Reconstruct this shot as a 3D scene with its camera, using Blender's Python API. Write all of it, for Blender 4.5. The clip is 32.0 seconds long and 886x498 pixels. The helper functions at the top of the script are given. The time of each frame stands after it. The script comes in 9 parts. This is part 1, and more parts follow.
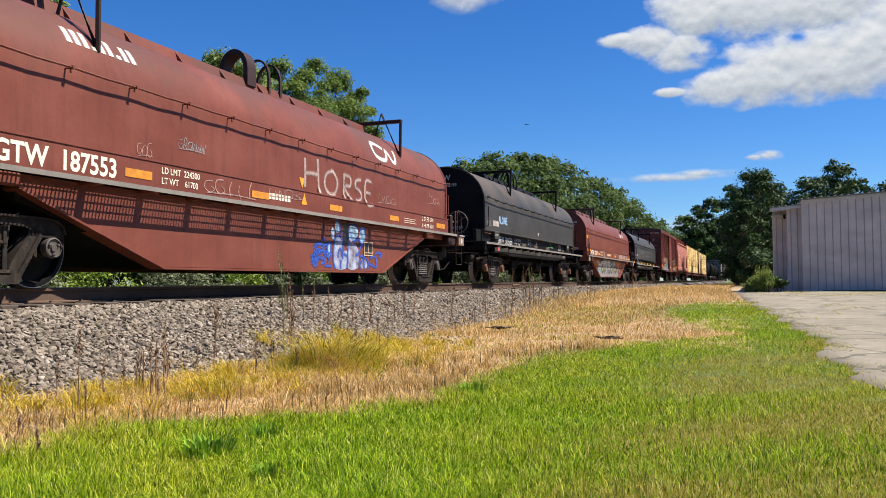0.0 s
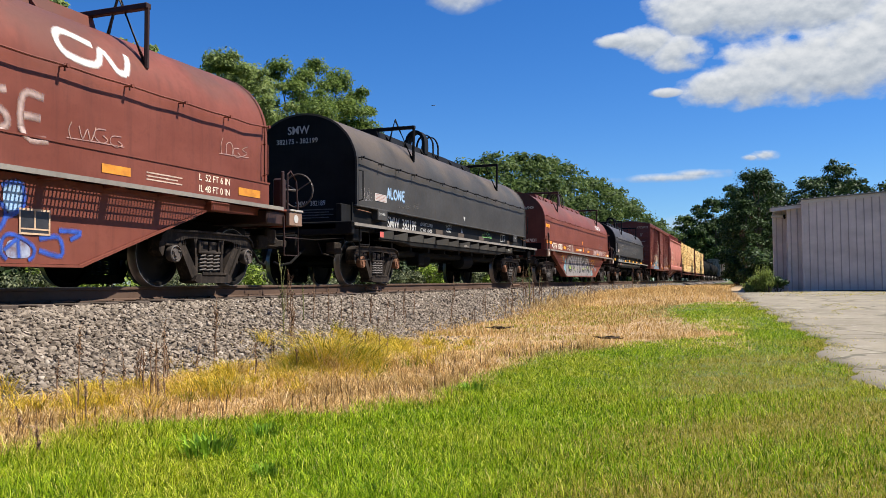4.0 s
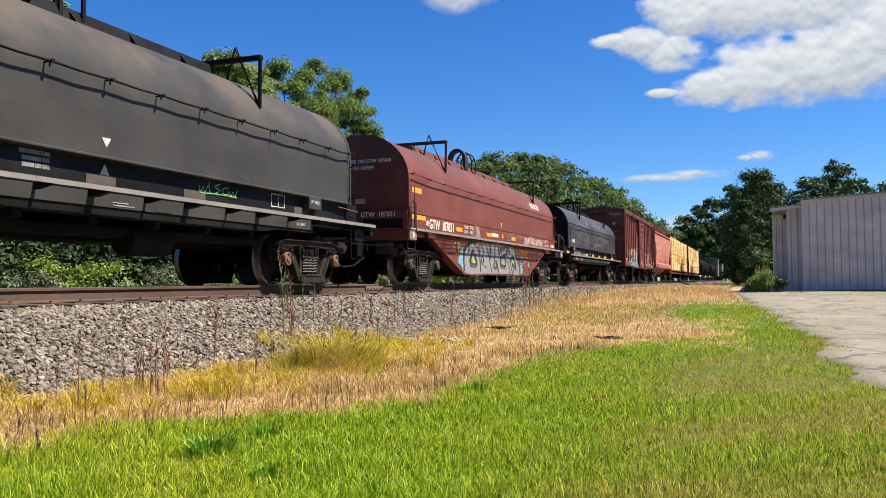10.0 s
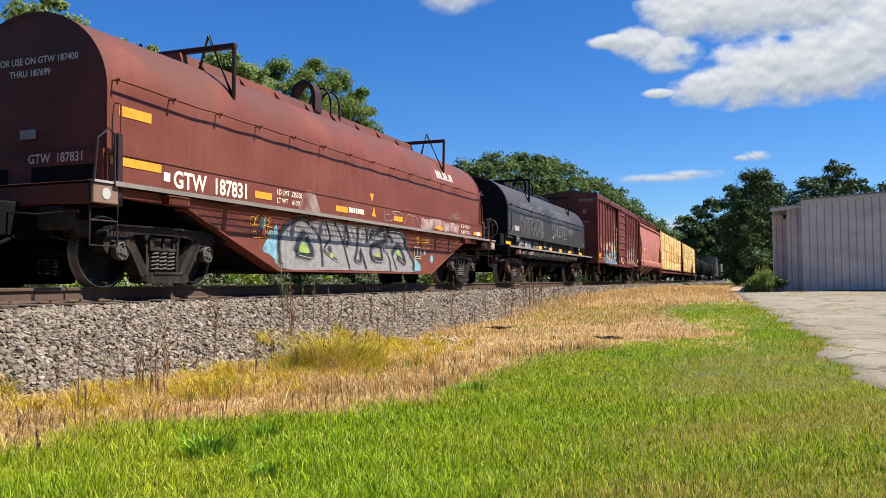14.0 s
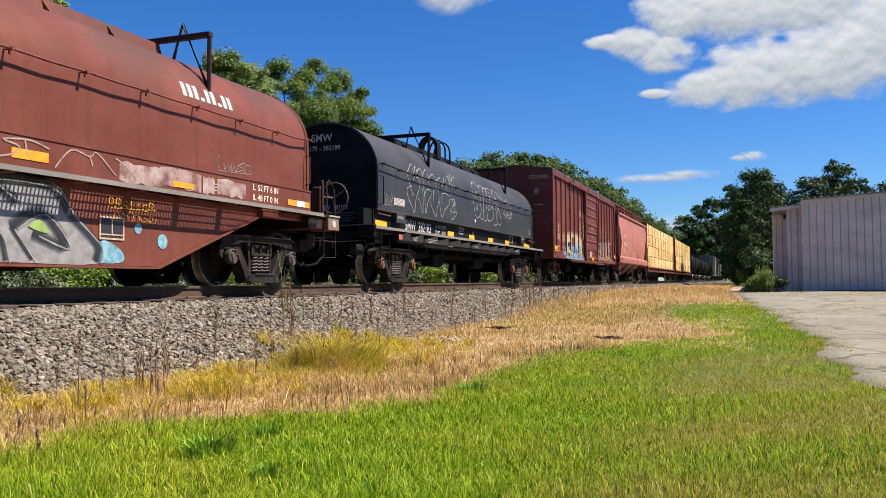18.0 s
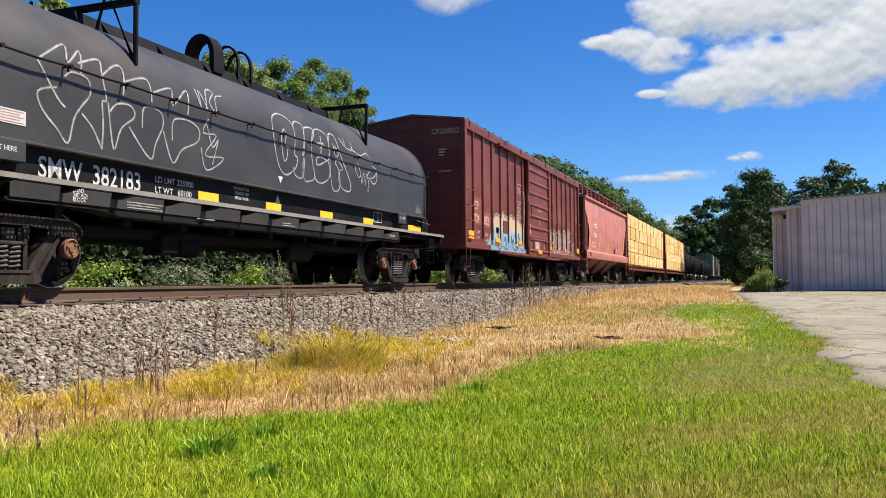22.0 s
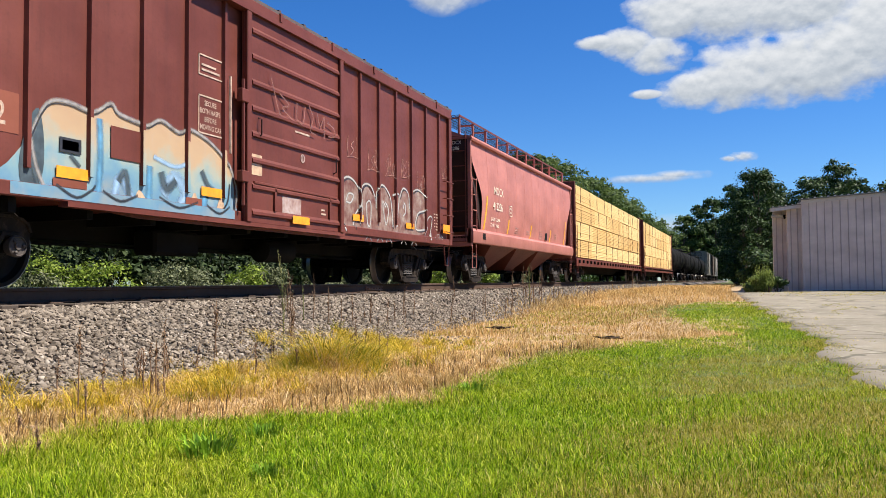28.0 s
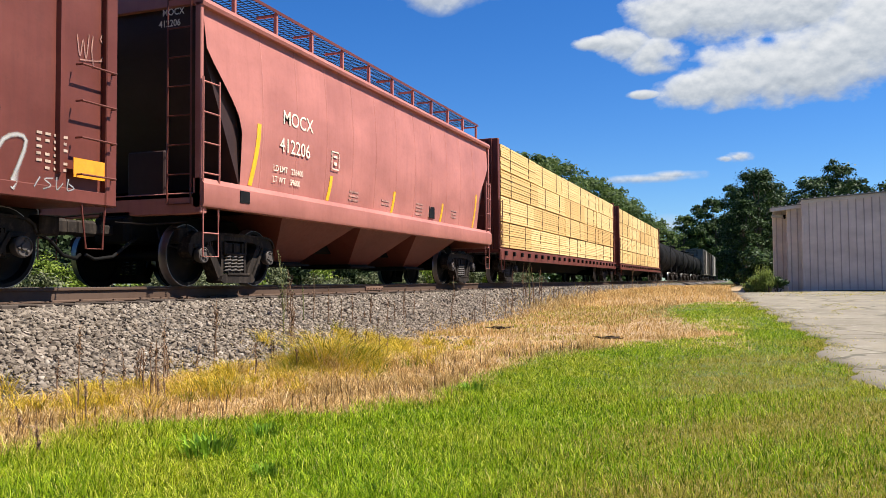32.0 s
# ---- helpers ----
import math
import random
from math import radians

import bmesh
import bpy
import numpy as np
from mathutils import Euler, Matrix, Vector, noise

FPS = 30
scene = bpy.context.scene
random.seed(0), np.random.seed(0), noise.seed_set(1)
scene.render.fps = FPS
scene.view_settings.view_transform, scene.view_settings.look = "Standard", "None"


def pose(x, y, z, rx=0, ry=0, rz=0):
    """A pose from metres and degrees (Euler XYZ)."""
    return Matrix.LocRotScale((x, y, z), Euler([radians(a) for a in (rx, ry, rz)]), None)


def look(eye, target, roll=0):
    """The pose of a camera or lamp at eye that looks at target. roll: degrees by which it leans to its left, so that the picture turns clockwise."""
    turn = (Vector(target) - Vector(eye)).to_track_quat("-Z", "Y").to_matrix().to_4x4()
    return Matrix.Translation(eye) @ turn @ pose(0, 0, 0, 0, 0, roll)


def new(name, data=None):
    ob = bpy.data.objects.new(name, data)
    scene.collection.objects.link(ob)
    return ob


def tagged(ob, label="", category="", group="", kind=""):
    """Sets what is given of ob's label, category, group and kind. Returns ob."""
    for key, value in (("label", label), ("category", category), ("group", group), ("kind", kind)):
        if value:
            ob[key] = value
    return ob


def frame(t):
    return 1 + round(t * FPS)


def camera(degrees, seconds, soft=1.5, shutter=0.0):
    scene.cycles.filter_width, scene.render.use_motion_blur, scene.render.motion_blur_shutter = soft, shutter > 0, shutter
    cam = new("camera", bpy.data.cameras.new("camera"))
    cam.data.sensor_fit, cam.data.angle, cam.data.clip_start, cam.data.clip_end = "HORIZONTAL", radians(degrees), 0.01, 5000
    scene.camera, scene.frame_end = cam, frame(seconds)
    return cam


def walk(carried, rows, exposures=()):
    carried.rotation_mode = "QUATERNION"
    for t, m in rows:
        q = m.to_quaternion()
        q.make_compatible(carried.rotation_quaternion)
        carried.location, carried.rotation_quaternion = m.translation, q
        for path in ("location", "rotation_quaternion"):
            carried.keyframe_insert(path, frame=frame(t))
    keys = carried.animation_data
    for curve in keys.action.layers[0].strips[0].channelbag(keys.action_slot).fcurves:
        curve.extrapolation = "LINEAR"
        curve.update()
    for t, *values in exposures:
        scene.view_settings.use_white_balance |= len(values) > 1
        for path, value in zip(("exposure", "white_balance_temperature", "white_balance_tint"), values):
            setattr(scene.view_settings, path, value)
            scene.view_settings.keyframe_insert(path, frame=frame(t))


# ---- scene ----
# ---- camera ----
EYE = Vector((0.0, -8.6686, 0.034))
YAW, PITCH, ROLL = radians(20.2705), radians(2.2862), -0.4078
AIM = EYE + Vector((math.cos(PITCH) * math.cos(YAW), math.cos(PITCH) * math.sin(YAW), math.sin(PITCH)))
cam = camera(56.18, 32.0, soft=0.6)
walk(cam, [(0.0, look(EYE, AIM, ROLL)), (32.0, look(EYE, AIM, ROLL))], exposures=[(0.0, 1.05), (4.5, 1.02), (8.5, 1.14), (12.0, 1.16), (15.5, 1.03), (19.0, 1.02), (22.5, 1.15), (25.0, 1.15), (28.5, 1.08), (32.0, 1.08)])

# ---- sun and sky ----
SUN_TO = Vector((0.30, -1.0, 1.54)).normalized()
elev = math.asin(SUN_TO.z)
world = bpy.data.worlds.new("sky")
world.use_nodes = True
scene.world = world
wn = world.node_tree.nodes
sky = wn.new("ShaderNodeTexSky")
sky.sky_type = "NISHITA"
sky.sun_disc = False
sky.sun_elevation = elev
sky.sun_rotation = math.atan2(SUN_TO.x, SUN_TO.y)
sky.altitude = 300
sky.air_density, sky.dust_density, sky.ozone_density = 1.0, 0.1, 3.0
deep = wn.new("ShaderNodeHueSaturation")
deep.inputs["Saturation"].default_value = 1.3
tint = wn.new("ShaderNodeMix")
tint.data_type, tint.blend_type = "RGBA", "MULTIPLY"
tint.inputs[0].default_value = 1.0
tint.inputs[7].default_value = (0.80, 1.09, 1.50, 1)
world.node_tree.links.new(sky.outputs[0], deep.inputs["Color"])
world.node_tree.links.new(deep.outputs[0], tint.inputs[6])
world.node_tree.links.new(tint.outputs[2], wn["Background"].inputs[0])
wn["Background"].inputs[1].default_value = 0.045
sun = new("sun", bpy.data.lights.new("sun", "SUN"))
sun.data.energy = 5.0
sun.data.angle = radians(0.53)
sun.data.color = (1.0, 0.95, 0.87)
sun.matrix_world = look(SUN_TO * 100, (0, 0, 0))

# ---- materials ----
def mat_base(name, rough=0.6, metal=0.0):
    m = bpy.data.materials.new(name)
    m.use_nodes = True
    nt = m.node_tree
    b = nt.nodes["Principled BSDF"]
    b.inputs["Roughness"].default_value = rough
    b.inputs["Metallic"].default_value = metal
    return m, nt, b


def nd(nt, kind, **kw):
    n = nt.nodes.new(kind)
    for k, v in kw.items():
        n.inputs[k].default_value = v
    return n


def coords(nt, scale=(1, 1, 1), obj=True):
    tc = nt.nodes.new("ShaderNodeTexCoord")
    mp = nt.nodes.new("ShaderNodeMapping")
    mp.inputs["Scale"].default_value = scale
    nt.links.new(tc.outputs["Object" if obj else "Generated"], mp.inputs[0])
    return mp.outputs[0]


def noise_tex(nt, scale, detail=4.0, stretch=(1, 1, 1), rough=0.55):
    n = nd(nt, "ShaderNodeTexNoise", Scale=scale, Detail=detail, Roughness=rough)
    nt.links.new(coords(nt, stretch), n.inputs["Vector"])
    return n.outputs["Fac"]


def ramp(nt, fac, stops):
    r = nt.nodes.new("ShaderNodeValToRGB")
    els = r.color_ramp.elements
    while len(els) < len(stops):
        els.new(0.5)
    for e, (p, c) in zip(els, stops):
        e.position = p
        e.color = (*c, 1) if len(c) == 3 else c
    nt.links.new(fac, r.inputs[0])
    return r.outputs[0]


def mixc(nt, fac, a, b, blend="MIX"):
    m = nt.nodes.new("ShaderNodeMix")
    m.data_type = "RGBA"
    m.blend_type = blend
    for sock, v in ((m.inputs[0], fac), (m.inputs[6], a), (m.inputs[7], b)):
        if isinstance(v, bpy.types.NodeSocket):
            nt.links.new(v, sock)
        else:
            sock.default_value = v if not isinstance(v, tuple) else (*v, 1)
    return m.outputs[2]


def mathn(nt, op, a, b=0.0, clamp=False):
    m = nt.nodes.new("ShaderNodeMath")
    m.operation = op
    m.use_clamp = clamp
    for sock, v in ((m.inputs[0], a), (m.inputs[1], b)):
        if isinstance(v, bpy.types.NodeSocket):
            nt.links.new(v, sock)
        else:
            sock.default_value = v
    return m.outputs[0]


def bump(nt, b, height, strength=0.3, dist=0.01):
    n = nd(nt, "ShaderNodeBump", Strength=strength, Distance=dist)
    nt.links.new(height, n.inputs["Height"])
    nt.links.new(n.outputs[0], b.inputs["Normal"])


def paint(name, col, dirt, rough=0.5, amount=0.5, streak=0.35, metal=0.0, spec=0.25, crown=None):
    """Weathered paint: large fading, vertical dirt streaks, fine grain and soft dents; crown is the colour of sun-bleached or dusty blotches high up."""
    m, nt, b = mat_base(name, rough, metal)
    b.inputs["Specular IOR Level"].default_value = spec
    big = noise_tex(nt, 0.8, 5.0, (1, 1, 1.6))
    c = mixc(nt, ramp(nt, big, [(0.35, (0, 0, 0)), (0.7, (1, 1, 1))]), tuple(x * 0.86 for x in col), tuple(min(1, x * 1.16 + 0.008) for x in col))
    st = noise_tex(nt, 3.0, 6.0, (2.2, 2.2, 0.18), 0.65)
    c = mixc(nt, mathn(nt, "MULTIPLY", ramp(nt, st, [(0.48, (0, 0, 0)), (0.75, (1, 1, 1))]), streak), c, dirt)
    fine = noise_tex(nt, 14.0, 8.0, (1, 1, 1), 0.7)
    c = mixc(nt, mathn(nt, "MULTIPLY", ramp(nt, fine, [(0.52, (0, 0, 0)), (0.72, (1, 1, 1))]), amount * 0.6), c, dirt)
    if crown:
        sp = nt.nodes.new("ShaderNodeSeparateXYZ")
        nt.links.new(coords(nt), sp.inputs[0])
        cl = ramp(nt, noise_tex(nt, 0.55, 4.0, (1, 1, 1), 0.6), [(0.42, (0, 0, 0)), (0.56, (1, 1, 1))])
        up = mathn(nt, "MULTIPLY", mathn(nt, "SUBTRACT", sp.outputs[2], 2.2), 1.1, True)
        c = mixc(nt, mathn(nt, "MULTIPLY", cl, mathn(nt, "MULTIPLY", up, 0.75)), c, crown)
    nt.links.new(c, b.inputs["Base Color"])
    r = mathn(nt, "MULTIPLY_ADD", fine, 0.3)
    r.node.inputs[2].default_value = rough - 0.15
    nt.links.new(r, b.inputs["Roughness"])
    h = mathn(nt, "ADD", mathn(nt, "MULTIPLY", big, 1.0), mathn(nt, "MULTIPLY", fine, 0.08))
    bump(nt, b, h, 0.35, 0.02)
    return m


def flat(name, col, rough=0.6, var=0.15):
    m, nt, b = mat_base(name, rough)
    n = noise_tex(nt, 9.0, 6.0)
    c = mixc(nt, ramp(nt, n, [(0.35, (0, 0, 0)), (0.7, (1, 1, 1))]), tuple(x * (1 - var) for x in col), tuple(min(1, x * (1 + var)) for x in col))
    nt.links.new(c, b.inputs["Base Color"])
    return m


def fading(name):
    """Spray paint laid in bands, peach above, pale mint between, blue below, cloudy where they meet."""
    m, nt, b = mat_base(name, 0.55)
    sp = nt.nodes.new("ShaderNodeSeparateXYZ")
    nt.links.new(coords(nt), sp.inputs[0])
    h = mathn(nt, "ADD", mathn(nt, "MULTIPLY", mathn(nt, "SUBTRACT", sp.outputs[2], 0.85), 0.72), mathn(nt, "MULTIPLY", mathn(nt, "SUBTRACT", noise_tex(nt, 1.7, 5.0), 0.5), 0.95))
    c = ramp(nt, h, [(0.05, (0.21, 0.25, 0.26)), (0.22, (0.11, 0.23, 0.33)), (0.38, (0.17, 0.29, 0.33)), (0.52, (0.31, 0.33, 0.27)), (0.68, (0.42, 0.285, 0.165)), (0.95, (0.40, 0.255, 0.145))])
    c = mixc(nt, ramp(nt, noise_tex(nt, 5.0, 6.0, (1, 1, 0.3)), [(0.55, (0, 0, 0)), (0.8, (0.5, 0.5, 0.5))]), c, (0.36, 0.31, 0.27))
    nt.links.new(c, b.inputs["Base Color"])
    return m


def mottled(name, under, mid, pale, scale):
    """Thin spray paint through which the coat below shows in patches."""
    m, nt, b = mat_base(name, 0.6)
    c = ramp(nt, noise_tex(nt, scale, 6.0, (1, 1, 1), 0.6), [(0.36, under), (0.50, mid), (0.66, pale)])
    c = mixc(nt, ramp(nt, noise_tex(nt, 30.0, 4.0, (1, 1, 0.4)), [(0.5, (0, 0, 0)), (0.75, (0.5, 0.5, 0.5))]), c, under)
    nt.links.new(c, b.inputs["Base Color"])
    return m


def island(name, stops, rough=0.6, trans=0.0, patch=None):
    """Many small pieces in one mesh, each with a colour of its own; patch blends a second set of colours over wide areas."""
    m, nt, b = mat_base(name, rough)
    g = nt.nodes.new("ShaderNodeNewGeometry")
    c = ramp(nt, g.outputs["Random Per Island"], stops)
    if patch:
        p2, scale, lo, hi = patch
        c2 = ramp(nt, g.outputs["Random Per Island"], p2)
        c = mixc(nt, ramp(nt, noise_tex(nt, scale, 3.0), [(lo, (0, 0, 0)), (hi, (1, 1, 1))]), c, c2)
    nt.links.new(c, b.inputs["Base Color"])
    b.inputs["Specular IOR Level"].default_value = 0.12
    if trans:
        t = nt.nodes.new("ShaderNodeBsdfTranslucent")
        nt.links.new(c, t.inputs[0])
        mx = nt.nodes.new("ShaderNodeMixShader")
        mx.inputs[0].default_value = trans
        nt.links.new(b.outputs[0], mx.inputs[1])
        nt.links.new(t.outputs[0], mx.inputs[2])
        nt.links.new(mx.outputs[0], nt.nodes["Material Output"].inputs[0])
    return m


M = {}
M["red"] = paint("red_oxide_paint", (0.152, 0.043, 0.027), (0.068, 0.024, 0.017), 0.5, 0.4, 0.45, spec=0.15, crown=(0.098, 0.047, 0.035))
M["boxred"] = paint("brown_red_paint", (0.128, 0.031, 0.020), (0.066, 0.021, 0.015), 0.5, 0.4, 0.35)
M["boxroof"] = paint("weathered_roof_sheet", (0.10, 0.075, 0.065), (0.06, 0.035, 0.03), 0.5, 0.5, 0.4)
M["pink"] = paint("faded_pink_red_paint", (0.388, 0.145, 0.114), (0.245, 0.087, 0.070), 0.5, 0.3, 0.35)
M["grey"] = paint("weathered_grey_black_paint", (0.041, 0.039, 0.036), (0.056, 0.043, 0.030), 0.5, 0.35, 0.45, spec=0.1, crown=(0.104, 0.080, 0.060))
M["black"] = paint("black_paint", (0.007, 0.0068, 0.0065), (0.024, 0.020, 0.017), 0.55, 0.35, 0.3, spec=0.07)
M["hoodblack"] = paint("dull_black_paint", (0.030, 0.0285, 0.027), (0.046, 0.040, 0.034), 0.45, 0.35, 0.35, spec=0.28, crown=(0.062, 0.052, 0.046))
M["tank"] = paint("tank_black_paint", (0.009, 0.009, 0.009), (0.020, 0.017, 0.016), 0.75, 0.35, 0.4, spec=0.02)
M["iron"] = paint("dirty_cast_iron", (0.019, 0.015, 0.0125), (0.098, 0.073, 0.055), 0.7, 0.9, 0.4, spec=0.05)
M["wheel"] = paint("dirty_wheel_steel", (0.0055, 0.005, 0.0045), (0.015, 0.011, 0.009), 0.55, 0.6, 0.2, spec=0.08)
M["rim"] = paint("worn_tread_steel", (0.22, 0.20, 0.19), (0.10, 0.08, 0.07), 0.35, 0.3, 0.2, 0.8)
M["rust"] = paint("rusty_cap", (0.175, 0.080, 0.042), (0.06, 0.04, 0.03), 0.75, 0.7, 0.3)
M["cap"] = paint("grey_bearing_cap", (0.075, 0.062, 0.054), (0.04, 0.028, 0.022), 0.65, 0.7, 0.3)
M["steel"] = paint("galvanised_edge", (0.33, 0.30, 0.27), (0.18, 0.14, 0.10), 0.5, 0.6, 0.4)
M["lip"] = paint("dusty_walkway_edge", (0.20, 0.178, 0.152), (0.11, 0.09, 0.07), 0.6, 0.6, 0.4)
M["shedribshade"] = paint("rib_shadow_side_sheet", (0.36, 0.325, 0.30), (0.27, 0.24, 0.22), 0.6, 0.3, 0.4)
M["letterfill"] = mottled("greyish_letter_filling", (0.12, 0.034, 0.023), (0.20, 0.115, 0.088), (0.29, 0.225, 0.185), 3.4)
M["under"] = paint("underframe_grime_and_gap_shade", (0.006, 0.0055, 0.005), (0.014, 0.012, 0.010), 0.8, 0.6, 0.3, spec=0.08)
M["white"] = flat("white_stencil_paint", (0.72, 0.70, 0.64), 0.6, 0.12)
M["dullwhite"] = flat("grimy_white_stencil_paint", (0.44, 0.43, 0.40), 0.6, 0.25)
M["bluefill"] = mottled("streaky_grey_blue_paint", (0.13, 0.08, 0.085), (0.23, 0.255, 0.35), (0.40, 0.43, 0.50), 4.0)
M["stencil"] = flat("faded_cream_stencil", (0.46, 0.33, 0.25), 0.6, 0.3)
M["cream"] = flat("cream_stencil_paint", (0.72, 0.62, 0.48), 0.6, 0.12)
M["spray"] = flat("white_spray_paint", (0.27, 0.25, 0.235), 0.6, 0.4)
M["chalk"] = flat("chalky_white_spray_paint", (0.36, 0.25, 0.215), 0.6, 0.35)
M["spraythin"] = flat("thin_spray_paint", (0.33, 0.165, 0.125), 0.6, 0.5)
M["fadedpatch"] = mottled("thin_pale_overpaint", (0.16, 0.06, 0.045), (0.33, 0.22, 0.19), (0.42, 0.33, 0.30), 4.0)
M["overspray"] = flat("overspray_haze", (0.34, 0.20, 0.165), 0.6, 0.35)
M["faint"] = flat("faint_worn_spray_paint", (0.215, 0.085, 0.065), 0.6, 0.35)
M["greyspray"] = flat("grey_overspray", (0.10, 0.095, 0.088), 0.6, 0.35)
M["yellow"] = flat("yellow_reflector", (0.80, 0.29, 0.012), 0.4, 0.15)
M["yellowbright"] = flat("bright_yellow_reflector", (0.86, 0.41, 0.01), 0.4, 0.1)
M["ochre"] = flat("dirty_yellow_reflector", (0.55, 0.21, 0.015), 0.5, 0.25)
M["blue"] = flat("blue_spray_paint", (0.025, 0.075, 0.36), 0.5, 0.35)
M["bluelight"] = flat("pale_blue_spray_paint", (0.27, 0.41, 0.57), 0.5, 0.25)
M["silver"] = flat("grey_spray_paint", (0.25, 0.232, 0.222), 0.45, 0.25)
M["sprayblack"] = flat("black_spray_paint", (0.022, 0.022, 0.025), 0.5, 0.3)
M["peach"] = flat("peach_spray_paint", (0.50, 0.335, 0.21), 0.5, 0.25)
M["fade"] = fading("peach_to_blue_spray_paint")
M["aqua"] = flat("aqua_spray_paint", (0.17, 0.33, 0.39), 0.5, 0.4)
M["greendull"] = flat("dull_green_spray_paint", (0.15, 0.33, 0.11), 0.6, 0.3)
M["deepaqua"] = flat("deep_blue_spray_paint", (0.10, 0.27, 0.42), 0.5, 0.3)
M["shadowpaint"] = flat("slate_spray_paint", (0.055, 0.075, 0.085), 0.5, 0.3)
M["greenspray"] = flat("green_spray_paint", (0.25, 0.36, 0.08), 0.5, 0.3)
M["brownrail"] = paint("rusty_rail", (0.085, 0.052, 0.035), (0.05, 0.03, 0.02), 0.75, 0.6, 0.2, spec=0.1)
M["jointbar"] = paint("rusty_joint_bar", (0.15, 0.085, 0.055), (0.09, 0.05, 0.03), 0.75, 0.6, 0.2)
M["railtop"] = paint("worn_rail_top", (0.36, 0.31, 0.27), (0.18, 0.12, 0.08), 0.32, 0.3, 0.0, 0.9)
M["tie"] = paint("creosoted_tie", (0.075, 0.055, 0.042), (0.12, 0.10, 0.08), 0.9, 0.7, 0.1)
M["shed"] = paint("pale_mauve_sheet_metal", (0.55, 0.495, 0.45), (0.45, 0.405, 0.37), 0.45, 0.2, 0.4)
M["shedroof"] = paint("grey_roof_sheet", (0.16, 0.17, 0.15), (0.10, 0.10, 0.09), 0.5, 0.4, 0.3)
M["shedtrim"] = paint("pale_roof_trim", (0.50, 0.49, 0.47), (0.3, 0.28, 0.25), 0.45, 0.3, 0.3)
M["patch"] = paint("fresh_red_patch", (0.20, 0.058, 0.032), (0.15, 0.05, 0.03), 0.5, 0.3, 0.2)
M["board"] = paint("grimy_tan_board", (0.20, 0.125, 0.085), (0.10, 0.055, 0.04), 0.6, 0.5, 0.4)
M["plate"] = paint("dull_data_plate", (0.42, 0.40, 0.37), (0.2, 0.18, 0.16), 0.5, 0.4, 0.3)
M["redplate"] = flat("faded_red_plate", (0.45, 0.09, 0.07), 0.5, 0.15)
M["hoop"] = paint("dark_brown_steel_and_end_shade", (0.032, 0.014, 0.011), (0.022, 0.013, 0.010), 0.55, 0.4, 0.3)
M["deadwood"] = paint("dead_bark", (0.045, 0.034, 0.026), (0.10, 0.075, 0.055), 0.9, 0.8, 0.5, spec=0.05)
M["bark"] = paint("tree_bark", (0.10, 0.075, 0.055), (0.05, 0.04, 0.03), 0.9, 0.8, 0.5)

